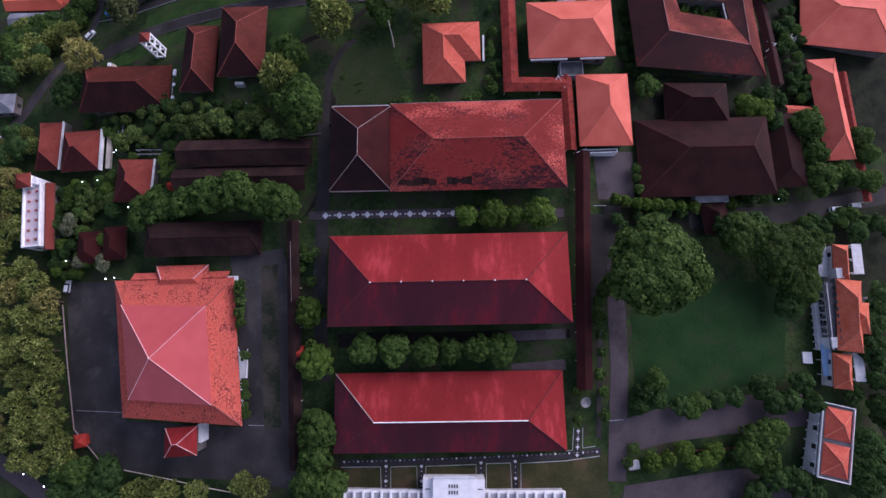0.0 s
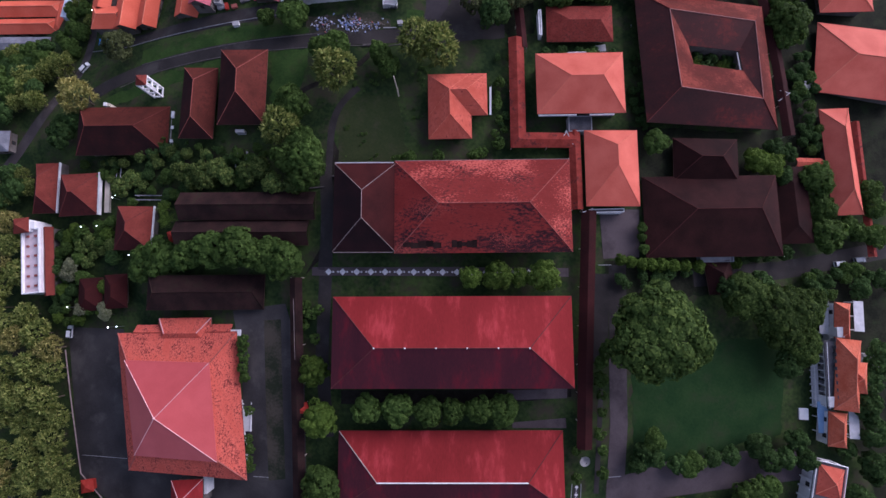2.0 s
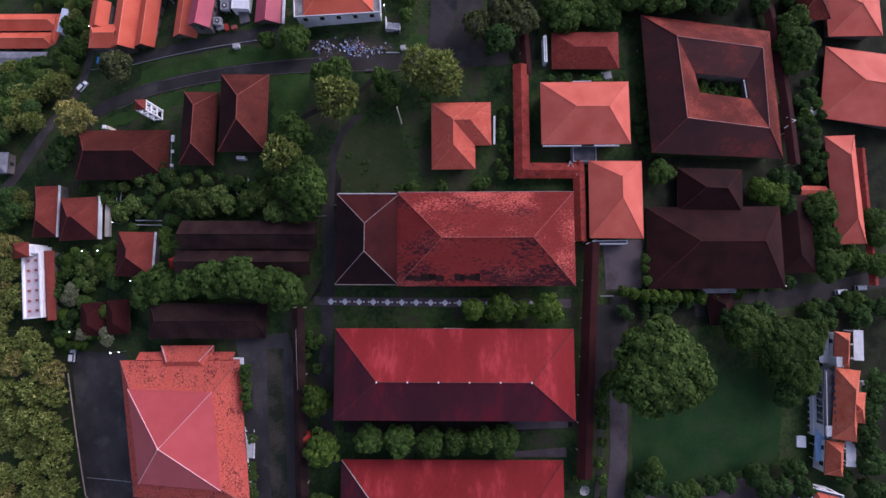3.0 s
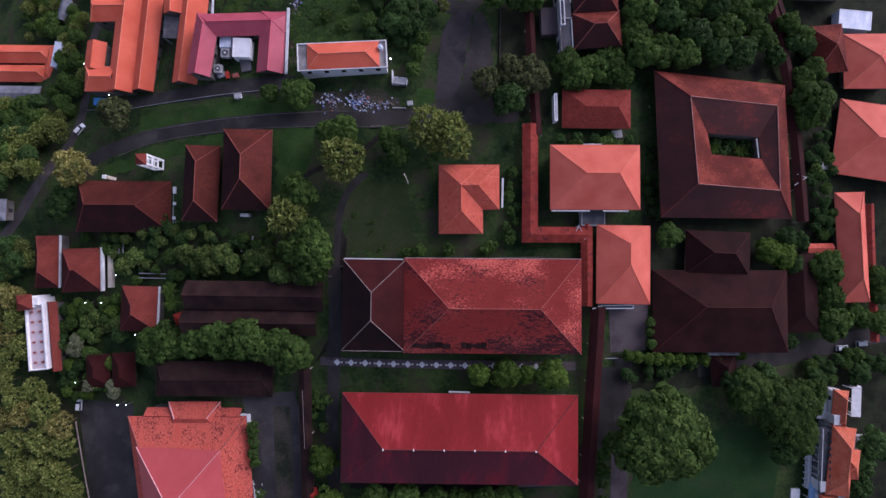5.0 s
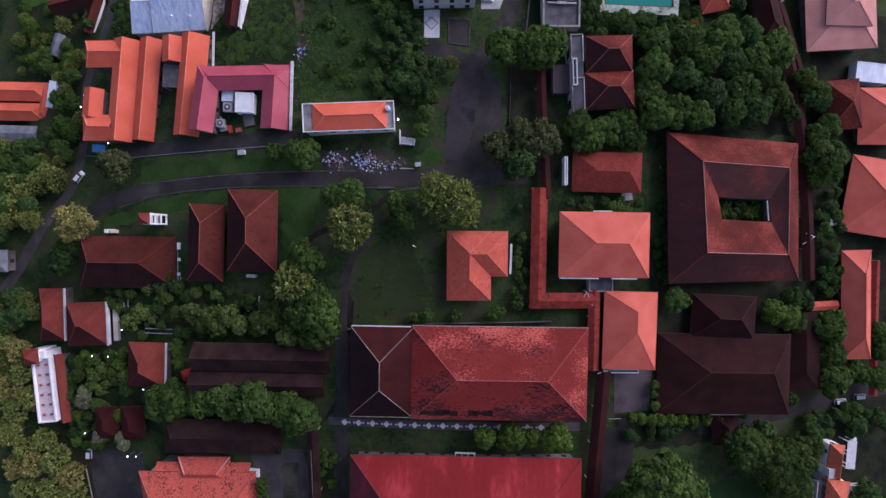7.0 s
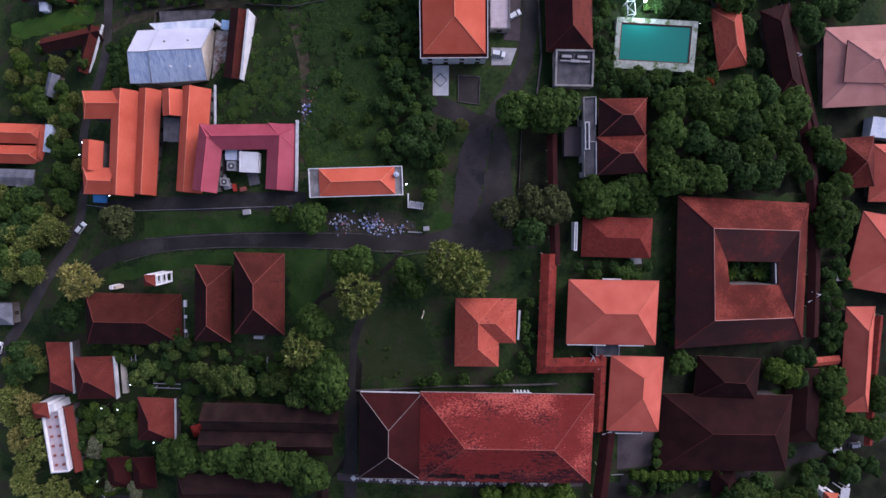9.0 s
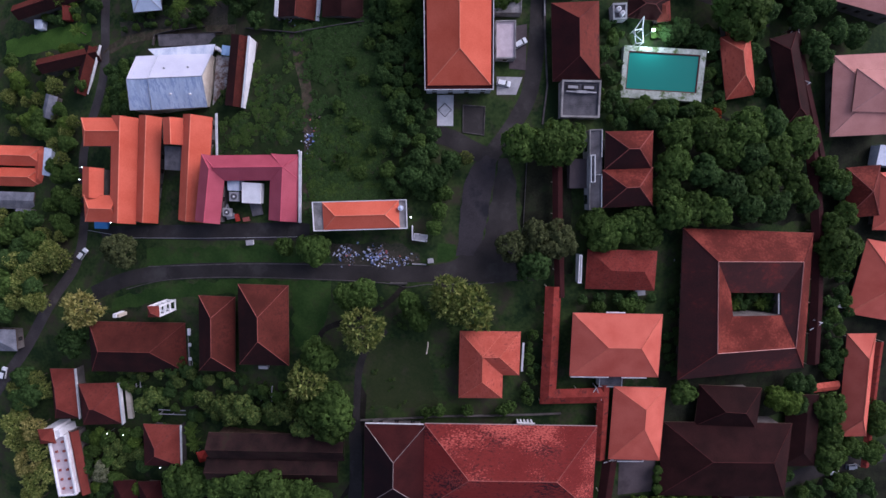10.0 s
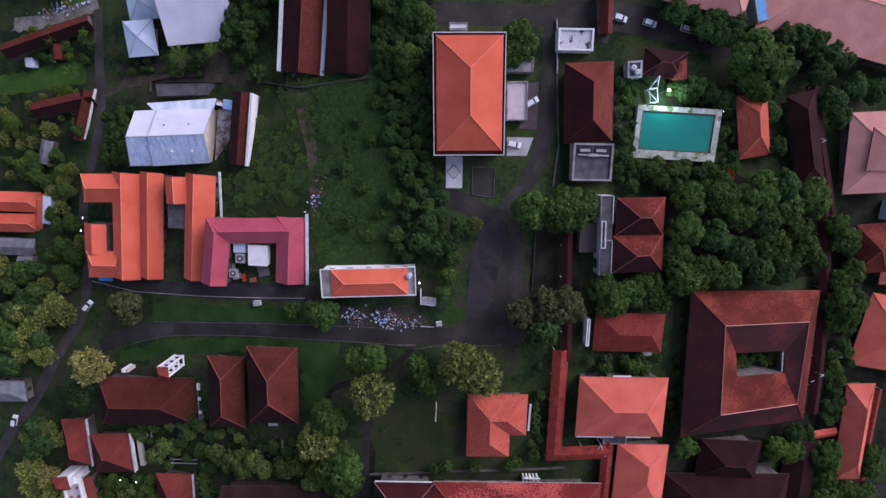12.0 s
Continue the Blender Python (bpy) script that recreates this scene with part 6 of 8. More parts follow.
villa = parapet_villa("villa", "large villa with a parapet round its bright orange roof", (-13.4, 181.6, 20.0, 32.7, 2.8), 8.5, M_ORANGE2, 12.6, (0.9, 0.8, 0.8, 1.3), "y", M_SLAB, M_CAPO, M_UMBER)
flat_block("villa_porch", "flat-roofed white porch beside the villa", (0.7, 181.3, 6.0, 10.7, 3.2), 4.2, M_CONC2, floor=M_TERRACE, category="porch", rim=0.4)
flat_block("villa_porch", "small weathered flat-roofed porch", (1.2, 191.8, 8.0, 4.1, 1.8), 3.6, M_CONC2, floor=M_CONC2, category="porch", rim=0.3, windows=False)
flat_block("villa_porch", "pale flat-roofed porch behind the villa", (-17.0, 201.3, 5.3, 1.8, 2.8), 5.0, M_CONC2, floor=M_WHITE, category="porch", rim=0.3, windows=False)
wv = parapet_villa("narrow_villa", "narrow white villa with an orange roof inside its parapet", (-40.0, 128.0, 27.4, 8.5, 3.9), 6.0, M_ORANGE2, 8.0, (3.0, 2.3, 0.25, 0.35), "x", M_WHITE, M_CAPO)
x, y = (-28.2, 130.6)
bm = bmesh.new()
bmesh.ops.create_cone(bm, cap_ends=True, segments=20, radius1=0.75, radius2=0.75, depth=1.4, matrix=pose(0, 0, 6.7))
bmesh.ops.create_cone(bm, cap_ends=True, segments=20, radius1=0.5, radius2=0.15, depth=0.3, matrix=pose(0, 0, 7.5))
part("water_tank", bm, M_ZINC, wv, "round steel water tank", local(wv, x, y))
flat_block("annexe", "small stained flat-roofed annexe", (-22.3, 121.9, 4.2, 2.1, -6.0), 2.0, M_STAIN, windows=False, category="building", rim=0.1)
kerb([(-24.9, 125.4), (-24.7, 121.0)], 0.3, 2.0, M_WHITE, "boundary_wall", "short white yard wall", "wall")


M_ZINCP = surface("patched_blue_zinc", (0.5, 0.575, 0.732), (0.7, 0.775, 0.915), 0.4, 0.55, 0.1, 3, contrast=1.4, spots=(0.375, 0.463, 0.671), spot_scale=0.7, spot_from=0.5, spot_to=0.6, stretch=(1.6, 0.5, 0.5))


def zinc_workshop():
    """Two steep zinc roofs side by side, a lean sheet behind, a littered deck at the gable."""
    x, y = -100.1, 167.3
    r = tagged(root("zinc_workshop", x, y, 0), "workshop under pale weathered zinc gable roofs", "workshop")

    def here(u, v, z):
        return (u - x, v - y, z)

    def body(south, north, crest, eave, ridge):
        """Gable roof from its south eave, north eave and ridge ends, west to east."""
        s0, s1 = (here(*p, eave) for p in south)
        n0, n1 = (here(*p, eave) for p in north)
        c0, c1 = (here(*p, ridge) for p in crest)
        part("roof", sag(slabs([(s0, s1, c1, c0)]), 401), M_ZINCP, r, "patched blue-grey zinc sheets")
        part("roof", sag(slabs([(c0, c1, n1, n0)]), 402), M_ZINC2, r, "pale pinkish zinc sheets")
        part("ridge_cap", beam(Vector(c0) + Vector((0, 0, 0.08)), Vector(c1) + Vector((0, 0, 0.08)), 0.25, 0.15), M_CAPZ, r)
        for e in ((s0, n0, c0), (s1, n1, c1)):
            mid = sum((Vector(p) for p in e), Vector()) / 3
            side = 1 if e[0] == s1 else -1
            bm = bmesh.new()
            low = [Vector((e[0][0], e[0][1], -3)), Vector((e[1][0], e[1][1], -3)), Vector(e[1]), Vector(e[2]), Vector(e[0])]
            out = []
            for k in (0, 1):
                out.append([bm.verts.new((p.x - side * (0.25 + 0.25 * k), p.y + (mid.y - p.y) * 0.03, p.z - (0.25 if p.z > 0 else 0))) for p in low])
            bm.faces.new(out[0])
            bm.faces.new(out[1][::-1])
            for k in range(5):
                bm.faces.new((out[0][k], out[0][(k + 1) % 5], out[1][(k + 1) % 5], out[1][k]))
            bmesh.ops.recalc_face_normals(bm, faces=bm.faces[:])
            part("gable_wall", bm, M_CREAM, r, "cream rendered gable wall")
            part("verge_board", beam(Vector(e[0]), Vector(e[2]), 0.12, 0.25), M_CAPZ, r)
            part("verge_board", beam(Vector(e[1]), Vector(e[2]), 0.12, 0.25), M_CAPZ, r)
        for a, b in ((s0, s1), (n0, n1)):
            a, b = Vector(a), Vector(b)
            turn = 0.4 if a.y < 0 else -0.4
            part("wall", beam(Vector((a.x + 0.3, a.y + turn, eave / 2 - 1.7)), Vector((b.x - 0.3, b.y + turn, eave / 2 - 1.7)), 0.25, eave + 3.0), M_CREAM, r)
    body([(-109.8, 158.1), (-92.2, 159.8)], [(-107.3, 175.1), (-90.6, 176.2)], [(-108.3, 166.9), (-91.7, 168.3)], 6.0, 10.2)
    body([(-117.1, 157.8), (-110.3, 158.2)], [(-114.5, 174.5), (-107.7, 175.1)], [(-115.3, 166.5), (-108.7, 166.9)], 5.6, 9.5)
    q = [here(-111.1, 177.0, 5.1), here(-89.9, 179.4, 5.1), here(-90.4, 175.8, 5.9), here(-108.4, 174.7, 5.9)]
    part("lean_roof", slabs([q], 0.12), M_ZINC, r, "zinc lean roof behind")
    part("wall", beam(Vector(q[0]) - Vector((-0.3, 0.3, 4.0)), Vector(q[1]) - Vector((0.3, 0.3, 4.0)), 0.2, 7.6), M_CREAM, r)
    for u, v in ((-104.2, 170.5), (-96.8, 171.1), (-102.5, 162.9), (-96.4, 163.1)):
        bm = bmesh.new()
        bmesh.ops.create_cone(bm, cap_ends=True, segments=10, radius1=0.35, radius2=0.25, depth=0.7, matrix=pose(0, 0, 8.5))
        part("roof_vent", bm, M_ZINC4 if v > 165 else M_WHITE, r, "small round roof vent", local(r, u, v))
    m = local(r, -88.2, 168.7, -5.7)
    part("flat_deck", boxed(-2.5, -8.2, -3, 2.5, 7.4, 4.2), M_RUST, r, "rusty littered flat deck", m)
    for k in range(6):
        part("deck_post", boxed(1.5, -6.6 + k * 1.7, 4.2, 1.75, -6.35 + k * 1.7, 5.0), M_WOOD, r, "short dark post", m)
    part("deck_canopy", boxed(-0.7, 7.6, 4.7, 2.6, 10.6, 4.85), M_BLUEZ, r, "pale blue sheet canopy", m)
    for u in (-0.5, 2.4):
        for v in (7.8, 10.4):
            part("canopy_post", boxed(u - 0.08, v - 0.08, -2.5, u + 0.08, v + 0.08, 4.7), M_CONC, r, "", m)
    part("vent_stack", boxed(-1.6, 8.4, -2.5, -0.9, 9.4, 7.2), M_WHITE, r, "white rendered vent stack", m)
    return r


zinc_workshop()
flat_block("yard_shed", "low dark sheet-roofed shed behind the workshop", (-102.5, 182.5, 18.8, 3.6, 4.0), 2.4, M_DARKC, floor=M_DARKC, windows=False, rim=0.08, category="shed")
kerb([(-117.7, 182.1), (-117.2, 185.7), (-111.7, 186.6), (-97.3, 187.4)], 0.14, 1.2, M_KERB, "yard_fence", "dull sheet fence behind the workshop", "fence")
kerb([(-111.5, 185.4), (-90.1, 185.0)], 0.1, 1.0, M_KERB, "yard_fence", "dull low fence behind the workshop", "fence")
lean = house("lean_to", "red tiled lean-to with a white coping wall", (-81.3, 170.4, 5.4, 21.4, -6.1), 4.4, 5.0, M_BROWN, along="y", shade_side=M_BROWNSHADE, run=0, over=0.3, category="shed")
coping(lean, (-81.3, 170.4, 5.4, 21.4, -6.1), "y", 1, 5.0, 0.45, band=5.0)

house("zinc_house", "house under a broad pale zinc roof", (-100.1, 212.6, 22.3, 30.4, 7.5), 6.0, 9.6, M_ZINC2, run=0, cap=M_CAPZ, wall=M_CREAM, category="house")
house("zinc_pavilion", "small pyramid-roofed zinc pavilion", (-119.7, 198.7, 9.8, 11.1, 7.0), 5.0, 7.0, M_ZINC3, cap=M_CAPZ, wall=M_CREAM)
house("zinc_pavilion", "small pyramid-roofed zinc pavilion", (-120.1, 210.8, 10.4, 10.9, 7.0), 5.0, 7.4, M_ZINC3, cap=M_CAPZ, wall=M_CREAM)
rh = house("red_range", "long range under red-brown tiles with white copings", (-62.5, 204.0, 11.9, 33.0, -3.7), 5.5, 8.0, M_BROWN, along="y", shade_side=M_BROWNSHADE, run=0, cap=M_CAPB, over=0.4, category="building")
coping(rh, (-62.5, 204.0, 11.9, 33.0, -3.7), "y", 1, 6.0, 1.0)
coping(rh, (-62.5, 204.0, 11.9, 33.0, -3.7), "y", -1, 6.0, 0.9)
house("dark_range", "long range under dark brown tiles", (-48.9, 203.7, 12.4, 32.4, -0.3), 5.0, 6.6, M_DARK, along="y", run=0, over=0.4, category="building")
house("roadside_range", "long narrow range under red-brown tiles", (-160.1, 200.8, 33.2, 5.4, 20.0), 4.0, 5.8, M_BROWN, shade_side=M_BROWNSHADE, run=0, over=0.4, cap=M_CAPB, windows=False)
lr = house("corner_house", "L-shaped house under red-brown tiles", (-151.0, 177.5, 22.0, 5.3, 14.5), 3.8, 5.6, M_BROWN, shade_side=M_BROWNSHADE, run=0, over=0.4, cap=M_CAPB, windows=False)
add_wing(lr, (-145.1, 174.0, 5.2, 17.3, -17.0), 3.8, 5.6, M_BROWN, along="y", shade_side=M_BROWNSHADE, run=0, over=0.4, cap=None)
ends = [lr.matrix_world.inverted() @ Vector((u, v, lr.location.z + 4.2)) for u, v in [(-139.6, 182.9), (-144.7, 165.8)]]
part("coping_wall", beam(ends[0], ends[1], 0.5, 0.9), M_WHITE, lr, "white coping wall")
house("garden_hut", "small grey zinc garden hut", (-159.0, 160.9, 4.3, 8.5, -14.0), 2.8, 4.0, M_ZINC4, along="y", run=0, over=0.3, category="hut", windows=False)
flat_block("garden_hut", "small pale flat-roofed hut in the garden", (-169.4, 192.3, 3.0, 3.3, 1.1), 2.6, M_ZINC, floor=M_ZINC, windows=False, rim=0.05, category="hut")
flat_block("garden_hut", "small red hut in the garden", (-156.6, 195.8, 2.7, 5.1, -1.5), 2.6, M_BROWN2, floor=M_BROWN2, windows=False, rim=0.05, category="hut")
wo = house("roadside_house", "orange-roofed house with a slit court", (-175.6, 142.9, 27.0, 7.2, 0.8), 4.5, 6.4, M_ORANGE2, run=0, run1=3.5, over=0.5, cap=M_CAPO)
add_wing(wo, (-176.5, 135.2, 26.5, 6.7, 0.9), 4.5, 6.4, M_ORANGE2, run=0, run1=3.5, over=0.5, cap=M_CAPO)
add_wing(wo, (-162.9, 139.2, 4.8, 14.3, -7.7), 4.6, 6.2, M_ORANGE2, along="y", over=0.4, cap=None, run=3.0, windows=False)
flat_block("side_canopy", "pale sheet canopy beside the house", (-156.9, 141.0, 2.7, 9.8, -8.0), 3.5, M_ZINC, floor=M_ZINC, windows=False, rim=0.05, category="canopy")
house("grey_shed", "low grey sheet-roofed shed", (-175.6, 126.7, 21.0, 6.2, 0.3), 3.0, 4.0, M_ZINC4, run=0, over=0.3, category="shed", windows=False)
house("grey_shed", "small grey sheet-roofed shed", (-166.5, 122.0, 5.2, 3.9, -2.7), 2.8, 3.6, M_ZINC4, run=0, over=0.2, category="shed", windows=False)
house("lane_house", "grey zinc-roofed house beside the lane", (-164.3, 79.8, 10.2, 7.6, 1.1), 3.6, 5.4, M_ZINC4, over=0.4)
flat_block("concrete_block", "square concrete block with a sunk roof", (23.9, 165.0, 11.7, 10.8, 1.5), 3.4, M_CONC2, floor=M_DARKC, category="building", rim=0.6, rim_w=0.55)
for k, (px, py) in enumerate([(21.3, 168.3), (26.1, 168.4), (23.9, 167.0)]):
    r = tagged(root("roof_tank", px, py, 0, hill(px, py) + 3.4), "dark rectangular tank on the flat roof", "tank", "roof tanks")
    part("tank_body", boxed(-1.9 if k < 2 else -4.5, -0.7 if k < 2 else -0.2, 0, 1.9 if k < 2 else 4.5, 0.7 if k < 2 else 0.2, 0.9), M_ASPHALT if k < 2 else M_CONC, r)
    part("tank_lid", boxed(-1.5, -0.4, 0.9, 1.5, 0.4, 1.0), M_CONC, r)
flat_block("concrete_block", "white flat-roofed block with stained roof", (17.2, 199.7, 10.3, 6.1, 1.8), 3.4, M_WHITE, floor=M_STAIN, category="building", rim=0.5, rim_w=0.5)
house("brown_range", "long house under a brown and red tile hip roof", (21.6, 181.8, 14.1, 22.4, 5.0), 4.5, 8.4, M_BROWN3, along="y", cap=M_CAPD, cap_size=0.15, run=6.0, shade_side=M_BROWN3SHADE)
house("pool_house", "orange tiled pool house", (73.5, 178.2, 9.4, 19.0, 12.5), 4.0, 7.2, M_TILE2, along="y", cap=M_CAPO, run=6.0)
house("pool_house", "small orange tiled porch", (71.5, 190.1, 3.9, 4.3, 9.4), 3.4, 4.8, M_TILE2, along="y", run=0, over=0.3, windows=False)
house("brown_range", "long dark brown tiled range", (91.9, 175.1, 8.6, 28.1, 17.1), 4.2, 6.2, M_DARK, along="y", cap=M_CAPD, run=5.0)
house("pool_bar", "dark tiled pavilion with an orange end beside the pool", (44.1, 194.4, 12.8, 7.8, -3.1), 3.8, 5.6, M_DARK, cap=M_CAPD, run=5.0)
house("street_range", "narrow dark tiled range beside the street", (25.7, 208.8, 3.8, 13.5, 4.9), 4.0, 5.6, M_BROWN, along="y", run=0, over=0.4, category="building")
house("pool_porch", "orange tiled hip end beside the pool", (48.8, 193.1, 4.2, 6.0, 7.7), 4.0, 5.6, M_BROWN3, along="y", over=0.4, category="porch", windows=False)
cover_walk("covered_walk", "dark covered walk beside the grove", [(93.2, 191.7), (98.3, 173.1), (104.2, 155.7), (108.7, 143.1)], 4.0, 2.9, 0.8, M_WALKD)

# ---- eastern quarter ----
er1 = house("orange_house", "large house under a bright orange tile hip roof", (143.7, 110.8, 33.6, 26.3, -7.5), 4.5, 9.0, M_ORANGE, cap=M_CAPO, group="eastern houses", run=11.0)
part("side_box", boxed(-2, -2, -3, 2, 2, 3.0), M_WHITE, er1, "white service box", local(er1, *((125.5, 103.5)), 0))
house("orange_house", "long house under a bright orange tile hip roof", (131.7, 74.5, 10.2, 37.6, 2.9), 4.5, 8.2, M_ORANGE, along="y", cap=M_CAPO, group="eastern houses", run=8.0)
house("brown_house", "house under a brown tile hip roof", (121.6, 141.6, 11.2, 16.5, 7.2), 5.0, 8.6, M_QUAD, cap=M_CAPR, group="eastern houses")
house("orange_house", "house under an orange tile roof", (138.4, 139.0, 19.0, 19.2, 1.6), 4.8, 8.6, M_ORANGE, cap=M_CAPO, group="eastern houses")
tr = house("terracotta_house", "large house under a pale terracotta two-tier roof", (118.9, 172.3, 23.6, 25.3, 5.1), 6.0, 9.5, M_TERRA, cap=M_CAPT, run=11.0)
add_wing(tr, (119.8, 173.0, 15.3, 13.0, 0.8), 8.4, 11.0, M_TERRA, cap=M_CAPT, run=7.0, base=6.0, windows=False)
mall = house("great_hall", "huge hall under a pale terracotta roof", (103.0, 214.9, 57.9, 28.3, -11.5), 8.0, 10.5, M_TERRA, cap=M_CAPT, category="hall")
house("great_hall", "broad building under a pale orange roof", (54.9, 215.9, 24.3, 12.0, -8.8), 7.0, 10.0, M_TERRA, cap=M_CAPT, category="hall")
flat_block("blue_canopy", "bright blue sheet canopy between the halls", (71.5, 214.1, 3.2, 11.9, 18.4), 6.0, M_CONC, floor=M_BLUE, windows=False, rim=0.05, category="canopy")
flat_block("grey_link", "pale flat link roof", (133.5, 153.7, 11.2, 6.6, -4.2), 4.0, M_ZINC, floor=M_ZINC, windows=False, rim=0.1, category="building")


def colonial_house():
    """The white colonnaded house east of the lawn."""
    r = house("colonnade_house", "white colonnaded house under orange tile hip roofs", (125.9, 3.2, 7.9, 22.7, -6.5), 7.0, 10.4, M_TILE4, along="y", cap=M_CAPO, run=6.0, over=0.5, wall=M_WHITE)
    add_wing(r, (126.9, 20.0, 5.1, 12.5, -4.6), 5.5, 8.0, M_TILE4, along="y", cap=M_CAPO, over=0.4, wall=M_WHITE)
    add_wing(r, (122.5, -14.2, 5.9, 10.9, -5.7), 5.5, 8.0, M_TILE4, along="y", cap=M_CAPO, over=0.4, wall=M_WHITE)
    add_wing(r, (128.2, 2.5, 7.6, 9.8, -5.0), 7.0, 10.2, M_TILE4, cap=M_CAPO, run=5.0, over=0.5, wall=M_WHITE)
    for (px, py), n, z, ln in (((121.1, 3.0), 10, 5.6, 10.5), ((119.1, 2.6), 10, 2.6, 10.5)):
        m = local(r, px, py, -2)
        part("balcony_slab", boxed(-0.9, -ln, z - 0.25, 0.9, ln, z), M_SLAB, r, "pale balcony slab", m)
        part("balcony_slab", boxed(-1.0, -ln, z - 0.6, -0.75, ln, z - 0.25), M_WHITE, r, "white balcony edge beam", m)
        for k in range(n):
            yy = -ln + 0.4 + k * (2 * ln - 0.8) / (n - 1)
            part("column", boxed(-0.95, yy - 0.22, z - 3.0, -0.55, yy + 0.22, z - 0.25), M_WHITE, r, "white column", m)
            part("column", boxed(-0.95, yy - 0.12, z, -0.75, yy + 0.12, z + 0.8), M_WHITE, r, "white parapet post", m)
            part("shutter", boxed(0.9, yy + 0.6, z + 0.1, 1.0, yy + 1.7, z + 2.2), M_DARKC, r, "dark shutter", m)
        part("rail", boxed(-0.95, -ln, z + 0.8, -0.75, ln, z + 0.95), M_WHITE, r, "white rail", m)
    m = local(r, *((121.0, 3.1)), -2)
    part("roof_strip", boxed(-1.4, -10.8, 6.0, 1.6, 10.8, 6.3), M_DARKC, r, "dark flat roof strip", m)
    for px, py in ((124.9, 16.7), (120.4, -5.3)):
        m = local(r, px, py, 0)
        part("turret", boxed(-1.0, -1.5, -3, 1.0, 1.5, 6.8), M_WHITE, r, "white stair turret", m)
        part("turret_cap", boxed(-1.15, -1.65, 6.8, 1.15, 1.65, 7.0), M_SLAB, r, "", m)
    for (px, py), mat, ln in (((119.9, -11.0), M_BLUEZ, 5.0), ((122.9, 21.3), M_SLAB, 5.5), ((134.4, 21.8), M_SLAB, 5.0), ((129.8, -13.1), M_SLAB, 4.5)):
        m = local(r, px, py, -2)
        part("side_canopy", boxed(-1.6, -ln, 3.2, 1.6, ln, 3.35), mat, r, "pale flat side canopy", m)
        for sx in (-1.4, 1.4):
            for k in (-1, 0, 1):
                part("column", boxed(sx - 0.15, k * (ln - 0.4) - 0.15, -3, sx + 0.15, k * (ln - 0.4) + 0.15, 3.2), M_WHITE, r, "", m)
    m = local(r, *((114.7, -10.3)), -2)
    part("service_box", boxed(-1.5, -1.8, -3, 1.5, 1.8, 2.2), M_WHITE, r, "white service box", m)
    m = local(r, *((139.5, 3.8)), -2)
    part("round_terrace", boxed(-2.5, -5.5, -3, 2.5, 5.5, 0.6), M_CONC, r, "pale stone terrace", m)
    return r


colonial_house()


def gate_house():
    x, y, w, d, ang = 117.2, -35.3, 9.8, 22.4, -12.6
    r = tagged(root("twin_pyramid_house", x, y, ang), "white house with two orange pyramid roofs inside its parapet", "house")
    hw, hd = w / 2, d / 2
    walls(r, w - 0.3, d - 0.3, -3, 5.8, M_WHITE, IDENT, sill=4.0)
    part("flat_roof", boxed(-hw, -hd, 5.6, hw, hd, 6.0), M_DARKC, r, "dark flat roof")
    for a in ((-hw, -hd, hw, -hd + 0.2), (-hw, hd - 0.2, hw, hd), (-hw, -hd + 0.2, -hw + 0.2, hd - 0.2), (hw - 0.2, -hd + 0.2, hw, hd - 0.2)):
        part("parapet", boxed(a[0], a[1], 6.0, a[2], a[3], 6.6), M_WHITE, r)
    for s in (-1, 1):
        f, caps = hip_faces(hw * 0.8, hd * 0.42, 6.15, 8.6, hw * 0.8, hw * 0.8)
        at = pose(0.3, s * hd * 0.48, 0)
        part("pyramid_roof", slabs(f), M_TILE2, r, "orange tile pyramid roof", at)
        for p, q in caps:
            part("ridge_cap", beam((p[0], p[1], p[2] + 0.05), (q[0], q[1], q[2] + 0.05), 0.2, 0.2), M_CAPO, r, "", at)
    for k in range(8):
        yy = -hd + 1.0 + k * (d - 2) / 7
        part("pilaster", boxed(-hw - 0.5, yy - 0.25, -3, -hw + 0.14, yy + 0.25, 5.6), M_WHITE, r, "white pilaster")
    return r


gate_house()


# ---- southern front ----
def front_building():
    """The white front building, with its stepped middle block and ribbed canopies."""
    x, y = (0.1, -47.5)
    r = tagged(root("front_building", x, y, 0), "white front building with stepped middle and ribbed canopies", "building")
    w, d = 17.0, 12.0
    part("middle_block", boxed(-9.0, -6, -4, 9.0, 3.4, 5.2), M_WHITE, r)
    part("middle_block", boxed(-6.0, -6, 5.2, 6.0, 4.4, 6.6), M_WHITE, r, "raised white middle block")
    part("coping", boxed(-6.15, 4.0, 6.6, 6.15, 4.55, 6.75), M_SLAB, r)
    for k in range(4):
        for y0 in (1.5, -0.2):
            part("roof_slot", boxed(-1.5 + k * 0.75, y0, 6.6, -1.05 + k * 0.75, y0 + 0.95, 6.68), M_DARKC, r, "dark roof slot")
    for sx in (-7.6, 7.6):
        part("roof_slot", boxed(sx - 0.7, 0.6, 5.2, sx + 0.7, 0.85, 5.28), M_DARKC, r, "dark roof slot")
    for s in (-1, 1):
        part("canopy_slab", boxed(min(s * 9.0, s * 32.5), -6, -4, max(s * 9.0, s * 32.5), -0.8, 3.8), M_CONC, r, "pale canopy roof")
        for k in range(9):
            xx = s * (10.3 + k * 2.7)
            part("canopy_rib", boxed(xx - 0.3, -6, 3.8, xx + 0.3, -0.2, 4.5), M_WHITE, r, "white canopy rib")
        part("canopy_beam", boxed(min(s * 9.0, s * 32.5), -0.8, 2.8, max(s * 9.0, s * 32.5), -0.2, 3.8), M_WHITE, r, "white canopy beam")
    return r


front_building()


